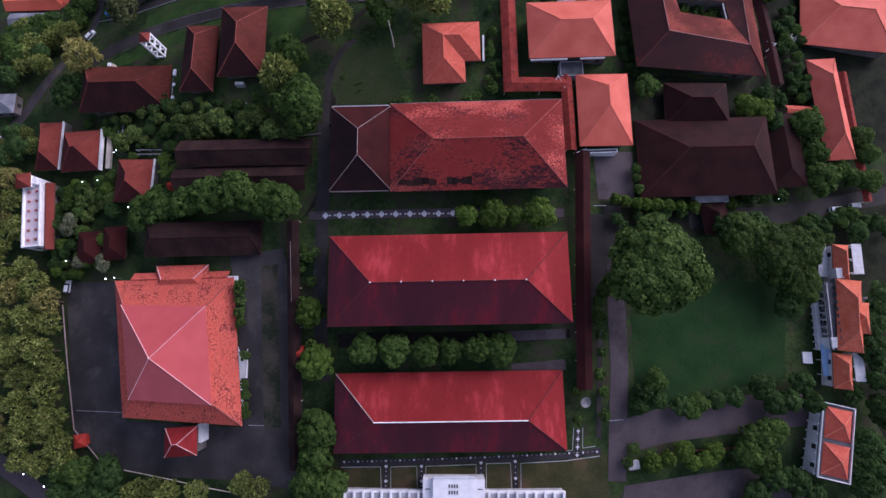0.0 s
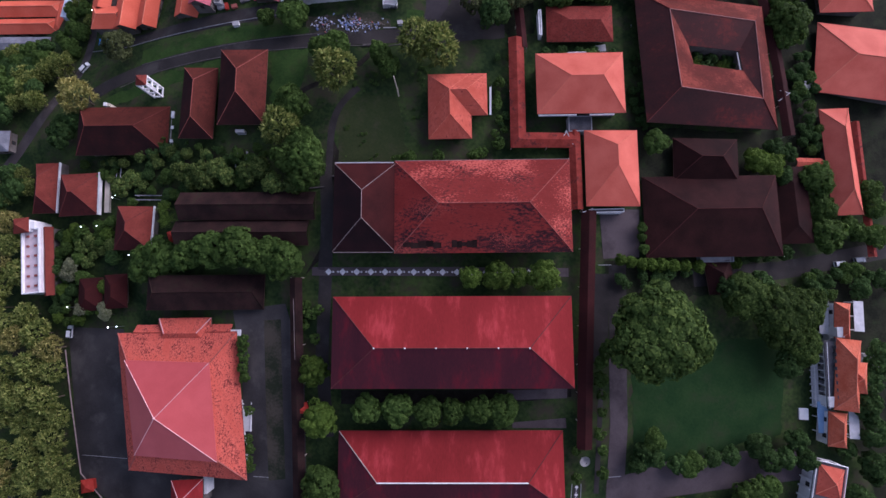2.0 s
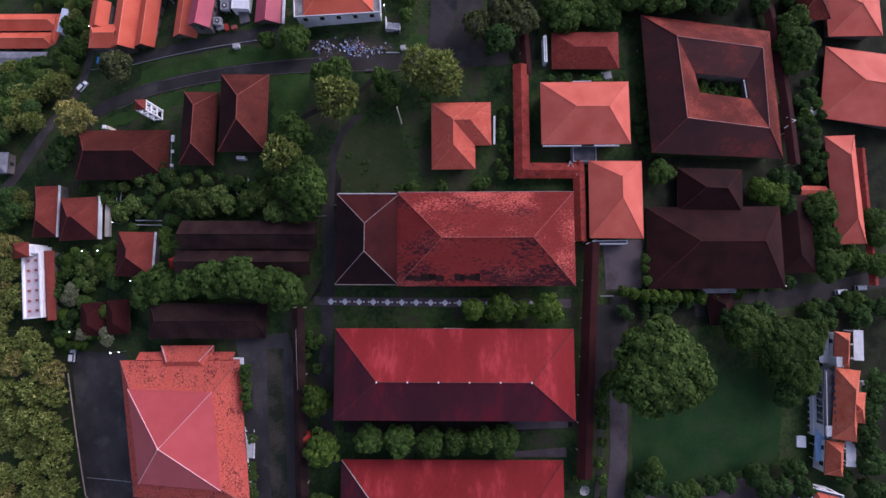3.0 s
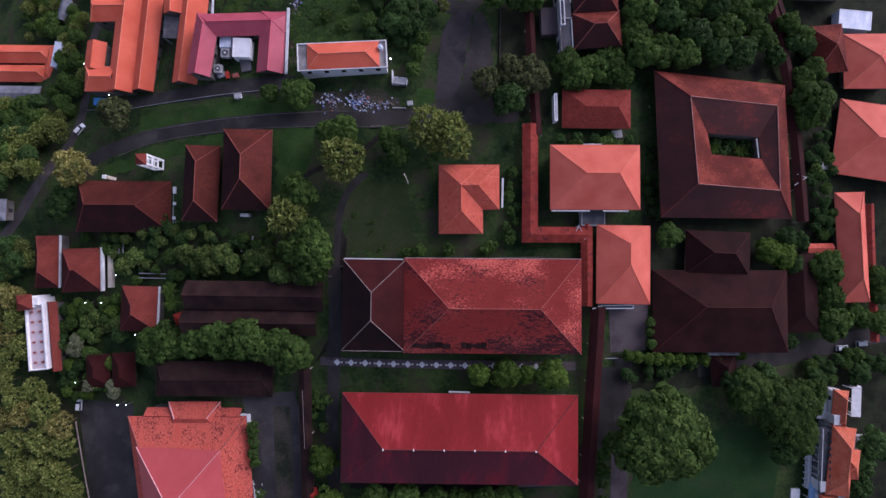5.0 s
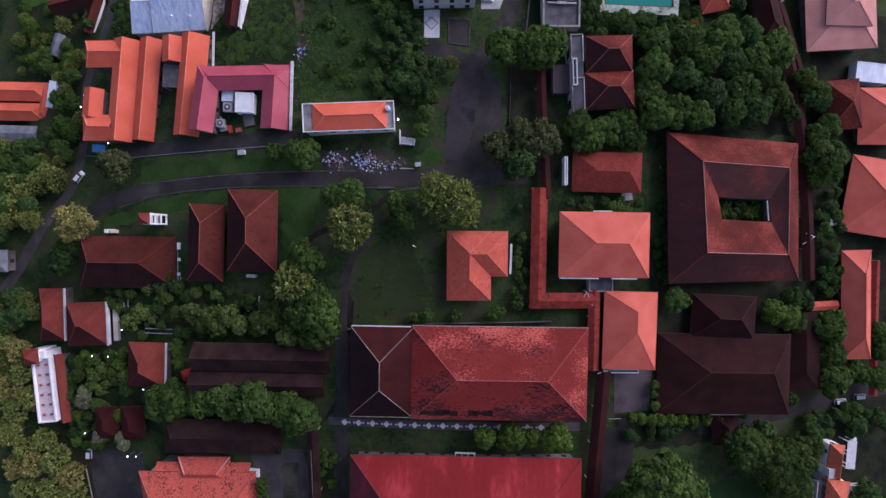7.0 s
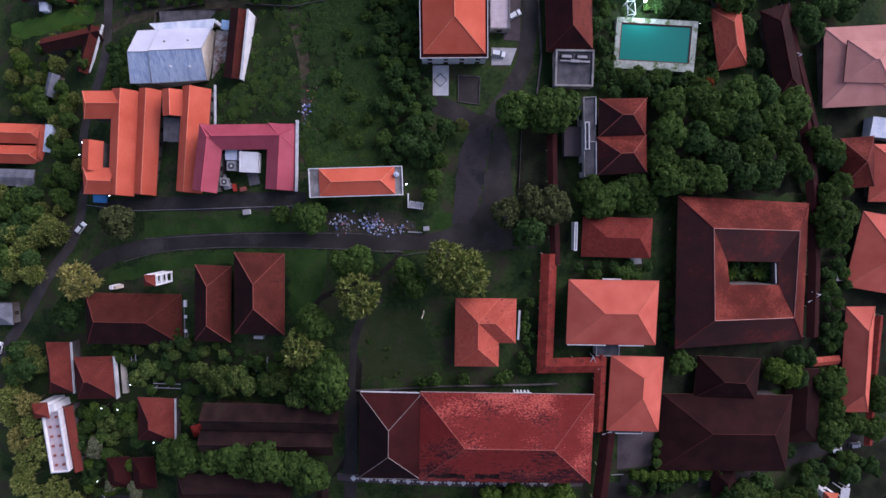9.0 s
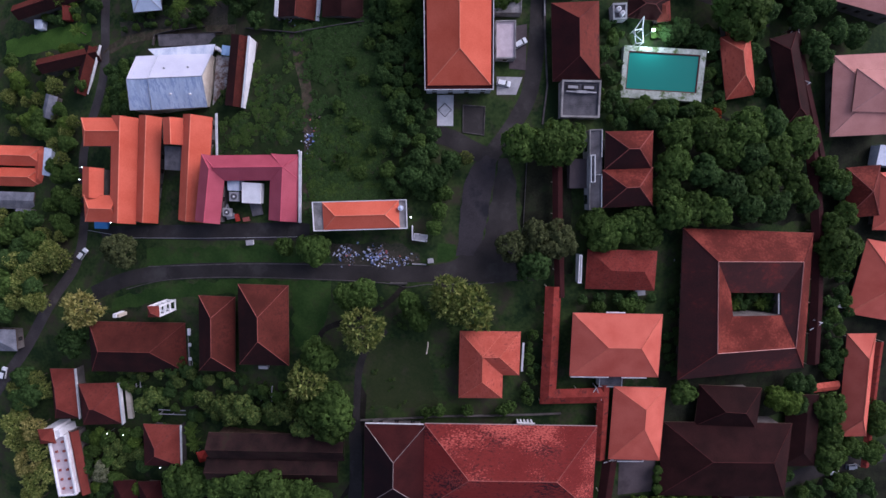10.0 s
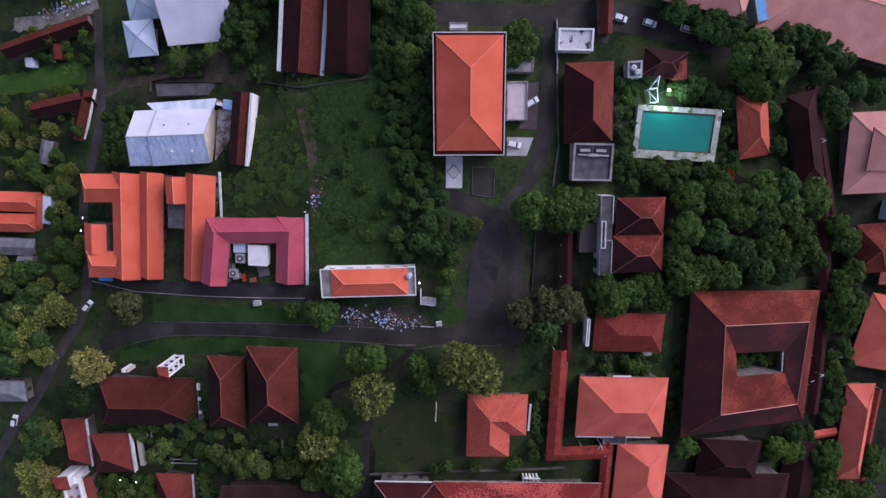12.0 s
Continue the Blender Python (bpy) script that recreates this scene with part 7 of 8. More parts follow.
# ---- pool ----
def swimming_pool():
    x, y, w, d, ang = 50.1, 174.6, 25.4, 15.4, -0.8
    r = tagged(root("swimming_pool", x, y, ang), "teal swimming pool with a pale stone deck", "swimming pool")
    r.location.z += 1.5
    hw, hd = w / 2, d / 2
    iw0, iw1, id0, id1 = -hw + 1.5, hw - 1.7, -hd + 2.5, hd - 1.5
    for a in ((-hw, -hd, hw, id0), (-hw, id1, hw, hd), (-hw, id0, iw0, id1), (iw1, id0, hw, id1)):
        part("deck", boxed(a[0], a[1], -4.5, a[2], a[3], 0.6), M_DECK, r, "pale weathered stone deck")
    part("basin", boxed(iw0, id0, -2.4, iw1, id1, -1.2), M_CONC, r)
    part("water", boxed(iw0, id0, -1.2, iw1, id1, 0.25), M_WATER, r, "still teal water")
    for a in ((iw0, id0, iw1, id0 + 0.3), (iw0, id1 - 0.3, iw1, id1), (iw0, id0 + 0.3, iw0 + 0.3, id1 - 0.3), (iw1 - 0.3, id0 + 0.3, iw1, id1 - 0.3)):
        part("coping", boxed(a[0], a[1], 0.25, a[2], a[3], 0.45), M_CAPD, r, "dark stone coping")
    return r


M_WATER = plain("pool_water", (0.018, 0.2, 0.155), 0.1)
M_DECK = surface("pool_deck", (0.3, 0.32, 0.26), (0.55, 0.55, 0.5), 0.5, 0.85, 0.2, 3, contrast=1.4, spots=(0.1, 0.14, 0.05), spot_scale=0.35, spot_from=0.5, spot_to=0.62)
swimming_pool()
r = tagged(root("pool_slide_frame", *((41.6, 185.2)), 10), "white frame and chute beside the pool", "play frame")
for k in range(4):
    part("leg", boxed((k % 2) * 2.4 - 1.3, (k // 2) * 4 - 2.1, -1, (k % 2) * 2.4 - 1.1, (k // 2) * 4 - 1.9, 3.2), M_WHITE, r)
for a, b in (((-1.2, -2, 3.2), (1.2, -2, 3.2)), ((-1.2, 2, 3.2), (1.2, 2, 3.2)), ((-1.2, -2, 3.2), (-1.2, 2, 3.2)), ((1.2, -2, 3.2), (1.2, 2, 3.2)), ((-1.2, 2, 3.2), (1.6, 5.2, 4.2)), ((1.2, 2, 3.2), (1.6, 5.2, 4.2)), ((-1.2, 2, 1.6), (1.2, -2, 3.2))):
    part("bar", beam(a, b, 0.28, 0.28), M_SLAB, r, "pale frame bar")
flat_block("pool_cabin", "small square cabin with a dark roof and white tanks", (35.4, 192.4, 4.3, 4.7, 5.0), 3.0, M_CONC, floor=M_DARKC, windows=False, rim=0.4, rim_w=0.5, category="cabin")
for px, py in [(34.8, 192.8), (36.0, 191.6)]:
    bm = bmesh.new()
    bmesh.ops.create_cone(bm, cap_ends=True, segments=14, radius1=0.8, radius2=0.7, depth=1.2, matrix=pose(0, 0, 0.6))
    q = tagged(root("roof_tank", px, py, 0, hill(px, py) + 3.0), "small white tank on the cabin roof", "tank", "roof tanks")
    part("tank_body", bm, M_WHITE, q)
    part("tank_lid", boxed(-0.3, -0.3, 1.2, 0.3, 0.3, 1.32), M_CONC, q)

# ---- lamps ----
M_LIT = plain("lit_globe", (1.0, 0.97, 0.85), 0.4, emit=6.0)
M_FLOOD = plain("lit_floodlight", (0.9, 1.0, 0.95), 0.4, emit=12.0)
M_POLE = surface("galvanised_pole", (0.3, 0.3, 0.32), (0.42, 0.42, 0.44), 2, 0.5, 0.1, 5, metal=0.6)


def lamp_post(x, y, high=3.5, size=0.15, mat=None, label="small garden lamp with a lit white globe"):
    r = tagged(root("garden_lamp", x, y), label, "lamp", "lit lamps")
    bm = bmesh.new()
    bmesh.ops.create_cone(bm, cap_ends=True, segments=8, radius1=0.08, radius2=0.05, depth=high + 0.8, matrix=pose(0, 0, high / 2 - 0.4))
    part("pole", bm, M_POLE, r)
    bm = bmesh.new()
    bmesh.ops.create_icosphere(bm, subdivisions=2, radius=size, matrix=pose(0, 0, high + size * 0.8))
    part("globe", bm, mat or M_LIT, r, "lit white globe")
    return r


for px, py in [(-127.9, 48.9), (-121.8, 49.1), (-108.4, 39.1), (-131.3, 21.6), (-111.8, 15.5), (-115.3, 59.3)]:
    lamp_post(px, py)
lamp_post(-115.1, 15.2, 3.5, 0.21)
lamp_post(107.4, 41.2, 3.5, 0.18)
lamp_post(-25.3, 128.0, 4.0, 0.23)
lamp_post(-126.2, 121.3, 3.5, 0.17)
lamp_post(-140.8, 139.5, 3.5, 0.15)
lamp_post(-141.4, 135.2, 3.5, 0.17)
lamp_post(-116.3, 58.6, 3.5, 0.15)
lamp_post(-139.9, -47.7, 3.5, 0.18)
lamp_post(-132.1, -51.3, 3.5, 0.17)
lamp_post(63.7, 181.9, 3.5, 0.15)
flood = lamp_post(45.1, 186.6, 5.0, 0.42, M_FLOOD, "tall floodlight lit beside the pool")
fl = new("floodlight", bpy.data.lights.new("floodlight", "POINT"))
fl.data.energy, fl.data.shadow_soft_size, fl.data.color = 3000.0, 0.4, (0.78, 1.0, 0.86)
fl.location = flood.location + Vector((0, -1.5, 6.2))


# ---- dish, flag pole and other small fittings ----
def dish():
    x, y = (39.3, -22.4)
    r = tagged(root("satellite_dish", x, y), "large pale satellite dish on a short mast", "satellite dish")
    bm = bmesh.new()
    rings = []
    for i in range(6):
        q = i / 5
        rings.append([bm.verts.new((1.6 * q * math.cos(a * math.tau / 24), 1.6 * q * math.sin(a * math.tau / 24), 0.55 * q * q)) for a in range(24)] if i else [bm.verts.new((0, 0, 0))])
    for a in range(24):
        bm.faces.new((rings[0][0], rings[1][a], rings[1][(a + 1) % 24]))
        for i in range(1, 5):
            bm.faces.new((rings[i][a], rings[i + 1][a], rings[i + 1][(a + 1) % 24], rings[i][(a + 1) % 24]))
    bmesh.ops.solidify(bm, geom=bm.faces[:], thickness=0.05)
    part("reflector", bm, M_CONC, r, "pale round reflector", pose(0, 0, 2.6, 12, 8, 0))
    part("mast", boxed(-0.12, -0.12, -0.8, 0.12, 0.12, 2.6), M_POLE, r)
    part("feed_arm", beam((0.0, 0.0, 2.7), (0.25, -0.3, 4.0), 0.12, 0.12), M_POLE, r)
    part("feed_horn", boxed(0.12, -0.45, 3.9, 0.4, -0.15, 4.2), M_DARKC, r)
    return r


dish()
x, y = (-18.9, 89.7)
r = tagged(root("dead_tree", x, y), "tall bare pale trunk of a dead palm", "dead tree")
for a, b, w in (((0, 0, -0.6), (0.1, 0.2, 5), 0.36), ((0.1, 0.2, 5), (-0.1, 0.6, 12.0), 0.28)):
    part("trunk", beam(a, b, w, w), M_CREAM, r, "bare pale trunk")
r = tagged(root("red_kiosk", *((-121.5, -37.1)), 10), "small red-roofed guard kiosk", "kiosk")
part("cabin", boxed(-1.6, -1.6, -1, 1.6, 1.6, 2.2), M_REDTENT, r)
f, caps = hip_faces(2.1, 2.1, 2.2, 3.2, 2.1, 2.1)
part("roof", slabs(f), M_REDTENT, r, "small bright red roof")
r = tagged(root("red_tent", *((-92.4, 45.3)), 20), "small bright red canopy tent", "tent")
f, caps = hip_faces(1.9, 1.9, 2.2, 3.6, 1.9, 1.9)
part("canopy", slabs(f, 0.06), M_REDTENT, r, "bright red canopy")
for sx in (-1.7, 1.7):
    for sy in (-1.7, 1.7):
        part("pole", boxed(sx - 0.06, sy - 0.06, -0.8, sx + 0.06, sy + 0.06, 2.25), M_POLE, r)
r = tagged(root("red_tent", *((-46.6, -8.3)), 20), "small red canopy tent", "tent")
part("canopy", slabs(f, 0.06), M_REDTENT, r, "red canopy")
for sx in (-1.7, 1.7):
    for sy in (-1.7, 1.7):
        part("pole", boxed(sx - 0.06, sy - 0.06, -0.8, sx + 0.06, sy + 0.06, 2.25), M_POLE, r)
r = tagged(root("blue_tank", *((-132.1, 120.1)), 0), "bright blue plastic-covered bin beside the lane", "bin")
part("bin_body", boxed(-2.2, -1.2, -0.8, 2.2, 1.2, 1.5), M_BLUE, r)
part("bin_lid", boxed(-2.3, -1.3, 1.5, 2.3, 1.3, 1.65), M_BLUE, r)
for px, py, ln, turn in ((*((-71.5, 69.8)), 5.0, 90), (*((-67.8, 69.9)), 5.0, 90), (*((-104.1, 59.4)), 9.0, 0), (*((-104.1, 57.9)), 9.0, 0), (*((-117.4, 67.9)), 4.0, 90), (*((-115.8, 68.0)), 4.0, 90)):
    r = tagged(root("garden_rail", px, py, turn), "pale garden rail on short posts", "rail", "garden rails")
    part("bar", boxed(-ln / 2, -0.12, 1.0, ln / 2, 0.12, 1.2), M_CONC, r)
    for k in range(3):
        xx = -ln / 2 + 0.2 + k * (ln - 0.4) / 2
        part("post", boxed(xx - 0.1, -0.1, -0.8, xx + 0.1, 0.1, 1.0), M_CONC, r)
r = tagged(root("stair_frame", *((-1.5, 25.7)), 0), "pale open stair frame beside the school", "stair")
for k in range(4):
    part("post", boxed(-3 + k * 2 - 0.15, -0.8, -1, -3 + k * 2 + 0.15, -0.5, 2.6), M_WHITE, r)
part("top_rail", boxed(-3.2, -0.85, 2.6, 3.2, -0.45, 2.9), M_WHITE, r)
part("top_rail", boxed(-3.2, 0.4, 2.0, 3.2, 0.8, 2.3), M_WHITE, r)
r = tagged(root("stair_frame", *((12.2, 64.8)), 0), "white open stair frame behind the school", "stair")
for k in range(5):
    part("step", boxed(-2.4 + k * 1.1, -1.0, -1, -1.9 + k * 1.1, 1.0, 2.0 + 0.2 * k), M_WHITE, r)
part("top_rail", boxed(-2.6, 1.0, 2.6, 2.9, 1.3, 3.0), M_WHITE, r)
for px, py, sz in ((*((46.3, 107.5)), 1.5), (*((-75.4, 117.8)), 1.0), (*((-19.0, 115.0)), 0.8), (*((54.5, -41.6)), 1.6)):
    r = tagged(root("white_box", px, py, 8), "small white service box", "box", "service boxes")
    part("casing", boxed(-sz, -sz * 0.7, -0.8, sz, sz * 0.7, 1.2), M_WHITE, r)
    part("lid", boxed(-sz - 0.1, -sz * 0.7 - 0.1, 1.2, sz + 0.1, sz * 0.7 + 0.1, 1.3), M_CONC, r)


def bracket(x, y, ang, z=3.4, s=2.4):
    r = tagged(root("roof_brace", x, y, ang), "pale bent brace between the walk roofs", "brace", "roof braces")
    part("arm", beam((-s, 0, z), (0, s * 0.9, z), 0.22, 0.2), M_GUTTER, r)
    part("arm", beam((0, s * 0.9, z), (s * 0.2, -s, z - 0.2), 0.22, 0.2), M_GUTTER, r)
    part("post", boxed(-0.1, s * 0.8, -1, 0.1, s, z), M_GUTTER, r)


bracket(40.6, 51.8, -20)
bracket(34.3, 75.8, 20)
bracket(111.7, 96.2, -60)
bracket(97.5, 174.0, -60)
bracket(94.5, 190.9, 10)


for px, py, sx, sy, mm, lab in ((*((-84.6, 127.8)), 1.6, 1.2, M_WHITE, "white"), (*((-79.9, 125.3)), 0.5, 1.1, M_REDTENT, "red"), (*((-76.9, 124.9)), 0.9, 0.6, M_CAPR, "rusty"), (*((-73.6, 128.5)), 1.6, 2.2, M_DARKC, "dark"), (*((-82.2, 125.6)), 1.2, 0.8, M_CONC, "grey")):
    r = tagged(root("storage_crate", px, py, 14), lab + " storage crate in the service court", "crate", "yard crates")
    part("crate_body", boxed(-sx, -sy, -0.6, sx, sy, 0.9), mm, r)
    part("crate_lid", boxed(-sx - 0.06, -sy - 0.06, 0.9, sx + 0.06, sy + 0.06, 0.98), mm, r)


# ---- vehicles ----
M_TYRE = plain("tyre_rubber", (0.02, 0.02, 0.022), 0.9)
M_RIM = plain("wheel_rim", (0.45, 0.45, 0.47), 0.4, 0.8)
M_CARW = plain("white_car_paint", (0.78, 0.78, 0.8), 0.3)
M_CARG = plain("grey_car_paint", (0.3, 0.31, 0.34), 0.3)


def car_meshes():
    out = {}
    prof = [(-2.1, 0.35), (-2.12, 0.75), (-1.95, 0.98), (-1.6, 1.02), (1.05, 1.02), (1.9, 0.9), (2.12, 0.65), (2.1, 0.35)]
    bm = bmesh.new()
    rows = [[bm.verts.new((x, s * 0.84, z)) for x, z in prof] for s in (-1, 1)]
    n = len(prof)
    for i in range(n):
        j = (i + 1) % n
        bm.faces.new((rows[0][i], rows[0][j], rows[1][j], rows[1][i]))
    bm.faces.new(rows[0][::-1])
    bm.faces.new(rows[1])
    bmesh.ops.recalc_face_normals(bm, faces=bm.faces[:])
    bmesh.ops.bevel(bm, geom=bm.edges[:], offset=0.07, segments=2, affect="EDGES")
    out["body"] = bm
    bm = bmesh.new()
    lo = [bm.verts.new(c) for c in ((-2.0, -0.78, 0.95), (1.1, -0.78, 0.95), (1.1, 0.78, 0.95), (-2.0, 0.78, 0.95))]
    hi = [bm.verts.new(c) for c in ((-1.75, -0.66, 1.52), (0.35, -0.66, 1.52), (0.35, 0.66, 1.52), (-1.75, 0.66, 1.52))]
    bm.faces.new(hi)
    for i in range(4):
        bm.faces.new((lo[i], lo[(i + 1) % 4], hi[(i + 1) % 4], hi[i]))
    out["cabin_glass"] = bm
    bm = boxed(-1.8, -0.68, 1.5, 0.4, 0.68, 1.56)
    bmesh.ops.bevel(bm, geom=bm.edges[:], offset=0.025, segments=1, affect="EDGES")
    out["roof_panel"] = bm
    return out


CAR = {}
for nm, bmx in car_meshes().items():
    CAR[nm] = bpy.data.meshes.new(nm)
    bmx.to_mesh(CAR[nm])
    bmx.free()
for nm, rr, mm in (("tyre", 0.32, M_TYRE), ("rim", 0.2, M_RIM)):
    bmx = bmesh.new()
    bmesh.ops.create_cone(bmx, cap_ends=True, segments=16, radius1=rr, radius2=rr, depth=0.22 if nm == "tyre" else 0.24, matrix=pose(0, 0, 0, 90))
    CAR[nm] = bpy.data.meshes.new(nm)
    bmx.to_mesh(CAR[nm])
    bmx.free()
    CAR[nm].materials.append(mm)
CAR["cabin_glass"].materials.append(M_GLASS)
PAINTED = {}


def car(x, y, ang, paint=None, label="white hatchback car parked on the paving"):
    paint = paint or M_CARW
    r = tagged(root("car", x, y, ang, hill(x, y) + 0.1), label, "car", "parked cars")
    for nm in ("body", "roof_panel"):
        key = nm + paint.name
        if key not in PAINTED:
            me = CAR[nm].copy()
            me.name = nm
            me.materials.append(paint)
            PAINTED[key] = me
        shared(nm, PAINTED[key], r, IDENT)
    shared("cabin_glass", CAR["cabin_glass"], r, IDENT, "dark tinted glass")
    for xx in (-1.35, 1.3):
        for yy in (-0.78, 0.78):
            w = shared("wheel", CAR["tyre"], r, pose(xx, yy, 0.32))
            shared("rim", CAR["rim"], w, IDENT)


car(5.7, 181.7, 32)
car(1.0, 169.2, -8, label="white van parked beside the villa")
car(31.2, 207.6, -14, label="white car parked beside the street")
car(40.4, 206.7, -12, M_CARW, "white car parked beside the street")
car(52.3, 205.7, -14, M_CARW, "white car parked beside the street")
car(-138.6, 109.9, 52, label="white car on the narrow lane")
car(-167.4, 66.8, 75, label="white car on the narrow lane")
car(-132.3, 13.2, 90, label="white car parked at the car park's edge")
car(132.1, 39.5, 5, label="white car on the street")
car(139.8, 41.1, 5, M_CARG, "grey car on the street")
car(138.1, 24.5, 70, label="white car beside the colonnaded house")

# ---- rubbish tip ----
rng = np.random.default_rng(3)
vs, fs, mi = [], [], []
for area, n in (([(-48.0, 118.0), (-41.8, 118.3), (-41.5, 113.4), (-47.8, 113.2)], 120), ([(-39.8, 118.4), (-32.6, 118.6), (-31.0, 112.8), (-38.6, 112.8)], 160), ([(-31.0, 116.0), (-24.0, 116.0), (-24.0, 113.2), (-31.0, 113.2)], 50), ([(-67.9, 196.0), (-63.2, 196.4), (-63.0, 186.8), (-67.7, 186.0)], 110), ([(-60.0, 154.3), (-55.7, 154.5), (-55.1, 144.4), (-59.3, 143.8)], 60), ([(-169.0, 212.7), (-147.2, 215.0), (-146.9, 211.9), (-168.7, 207.8)], 140)):
    (ax, ay), (bx, by), (cx, cy), (dx, dy) = area
    for _ in range(n):
        u, v = np.clip(rng.normal(0.5, 0.28, 2), -0.3, 1.3)
        x = (ax * (1 - u) + bx * u) * (1 - v) + (dx * (1 - u) + cx * u) * v
        y = (ay * (1 - u) + by * u) * (1 - v) + (dy * (1 - u) + cy * u) * v
        s = rng.uniform(0.1, 0.38) * (1.6 if rng.random() < 0.08 else 1)
        m = pose(x, y, hill(x, y) + 0.1 + rng.uniform(0, 0.5), *(rng.uniform(-50, 50, 2)), rng.uniform(0, 360))
        k = len(vs)
        for c in ((-1, -0.7, -0.12), (1, -0.7, -0.12), (1, 0.7, -0.12), (-1, 0.7, -0.12), (-0.8, -0.6, 0.2), (0.9, -0.5, 0.2), (0.8, 0.6, 0.2), (-0.9, 0.5, 0.2)):
            vs.append(tuple(m @ (Vector(c) * s)))
        for f in ((3, 2, 1, 0), (4, 5, 6, 7), (0, 1, 5, 4), (1, 2, 6, 5), (2, 3, 7, 6), (3, 0, 4, 7)):
            fs.append(tuple(k + q for q in f))
me = bpy.data.meshes.new("rubbish")
me.from_pydata(vs, [], fs)
M_TRASH = bpy.data.materials.new("rubbish")
M_TRASH.use_nodes = True
nd, lk = M_TRASH.node_tree.nodes, M_TRASH.node_tree.links
ge = nd.new("ShaderNodeNewGeometry")
ra = nd.new("ShaderNodeValToRGB")
ra.color_ramp.interpolation = "CONSTANT"
for pos, c in ((0.0, (0.06, 0.045, 0.04)), (0.25, (0.14, 0.1, 0.085)), (0.45, (0.3, 0.34, 0.52)), (0.68, (0.62, 0.63, 0.74)), (0.88, (0.15, 0.22, 0.55)), (0.95, (0.45, 0.12, 0.1))):
    e = ra.color_ramp.elements[0] if pos == 0 else ra.color_ramp.elements.new(pos)
    e.color = (*c, 1)
lk.new(ge.outputs["Random Per Island"], ra.inputs["Fac"])
lk.new(ra.outputs["Color"], nd["Principled BSDF"].inputs["Base Color"])
me.materials.append(M_TRASH)
tagged(new("rubbish_heap", me), "scattered white, blue and brown rubbish on bare ground", "rubbish", kind="stuff")


# ---- palms ----
def frond_mesh():
    bm = bmesh.new()
    n = 12
    for k in range(n):
        q = k / (n - 1)
        x, z = 3.2 * q, 0.9 * math.sin(q * 2.2) - 1.1 * q * q
        ln = 0.75 * math.sin(0.35 + 2.5 * q)
        for s in (-1, 1):
            a = [bm.verts.new(c) for c in ((x, 0, z), (x + 0.16, 0, z), (x + 0.45, s * ln, z - 0.3), (x + 0.3, s * ln, z - 0.3))]
            bm.faces.new(a)
    me = bpy.data.meshes.new("frond")
    bm.to_mesh(me)
    bm.free()
    me.materials.append(M_LEAFB)
    return me


FROND = frond_mesh()


def palm(x, y, high, s=1.0):
    r = tagged(root("palm_tree", x, y), "palm tree with drooping green fronds", "palm", "palms")
    bm = beam((0, 0, -0.6), (0.2, 0.1, high), 0.36, 0.36)
    part("trunk", bm, M_BARK, r)
    for k in range(13):
        shared("frond", FROND, r, pose(0.2, 0.1, high, 0, -15 - 30 * (k % 3) * 0.6 + 12, k * 137.5) @ Matrix.Scale(s, 4))


for px, py, h, s in ((*((-102.7, 192.1)), 7, 1.0), (*((-92.0, 193.8)), 6, 0.8), (*((-148.7, 187.9)), 4, 0.8), (*((-159.3, 199.9)), 4, 0.7), (*((-94.6, 50.2)), 3, 0.9), (*((-96.0, 54.1)), 3, 0.8)):
    palm(px, py, h, s)

# ---- trees ----


def trees(pts, rad, high, kind, where):
    """Trees at those places, their crowns of about that radius."""
    for x, y in pts:
        k = tree_rng.uniform(0.88, 1.14)
        tree(x, y, rad * k, high * tree_rng.uniform(0.9, 1.1), kind, where)


trees([(57.6, 16.8)], 17.2, 18, "big", "beside the lawn")
trees([(101.0, 22.0)], 11.5, 13, "big", "at the lawn's corner")
trees([(90.0, 28.0), (113.0, 25.0), (109.5, 12.5)], 8.2, 11, "big", "at the lawn's corner")
trees([(84.5, 30.6), (97.4, 32.6), (105.6, 6.2), (116.0, 30.0)], 4.6, 7, "dark", "beside the lawn")
trees([(57.4, -19.6), (55.6, -23.8), (61.8, -22.2), (86.6, -21.8), (68.9, -24.0), (80.5, -22.5)], 3.4, 4.2, "dark", "at the lawn's edge")
trees([(72.0, -24.5), (74.4, -23.3), (61.0, -16.3)], 3.6, 5.0, "green", "at the lawn's edge")
trees([(94.9, -18.6), (108.7, -17.7), (112.2, -23.8), (104.4, -22.8), (99.5, -23.5)], 4.4, 6, "dark", "beside the forecourt")
trees([(59.8, -40.5), (64.3, -39.5), (69.6, -37.4), (72.3, -40.8), (76.8, -39.8), (79.6, -37.7)], 3.2, 4.0, "bright", "in a planting bed")
trees([(91.4, -33.3), (98.0, -31.8), (88.4, -37.4), (93.9, -40.0)], 5.0, 7, "green", "beside the forecourt")
trees([(97.4, -46.0), (104.9, -47.1), (91.7, -50.8), (110.4, -50.7)], 4.8, 6, "dark", "beside the forecourt")
trees([(54.4, -36.7), (52.6, -40.9), (57.9, -41.8), (85.1, -41.7)], 1.8, 2.0, "bush", "in a planting bed")
trees([(133.1, -6.8), (136.1, -15.6), (134.1, 0.4), (140.1, 7.6), (128.9, -36.2), (131.1, -43.1), (135.8, -26.1), (126.8, -48.0)], 6.0, 8, "dark", "beside the street")
trees([(127.9, -21.5), (137.3, 32.2), (144.9, 34.3)], 3.6, 5, "dark", "beside the street")
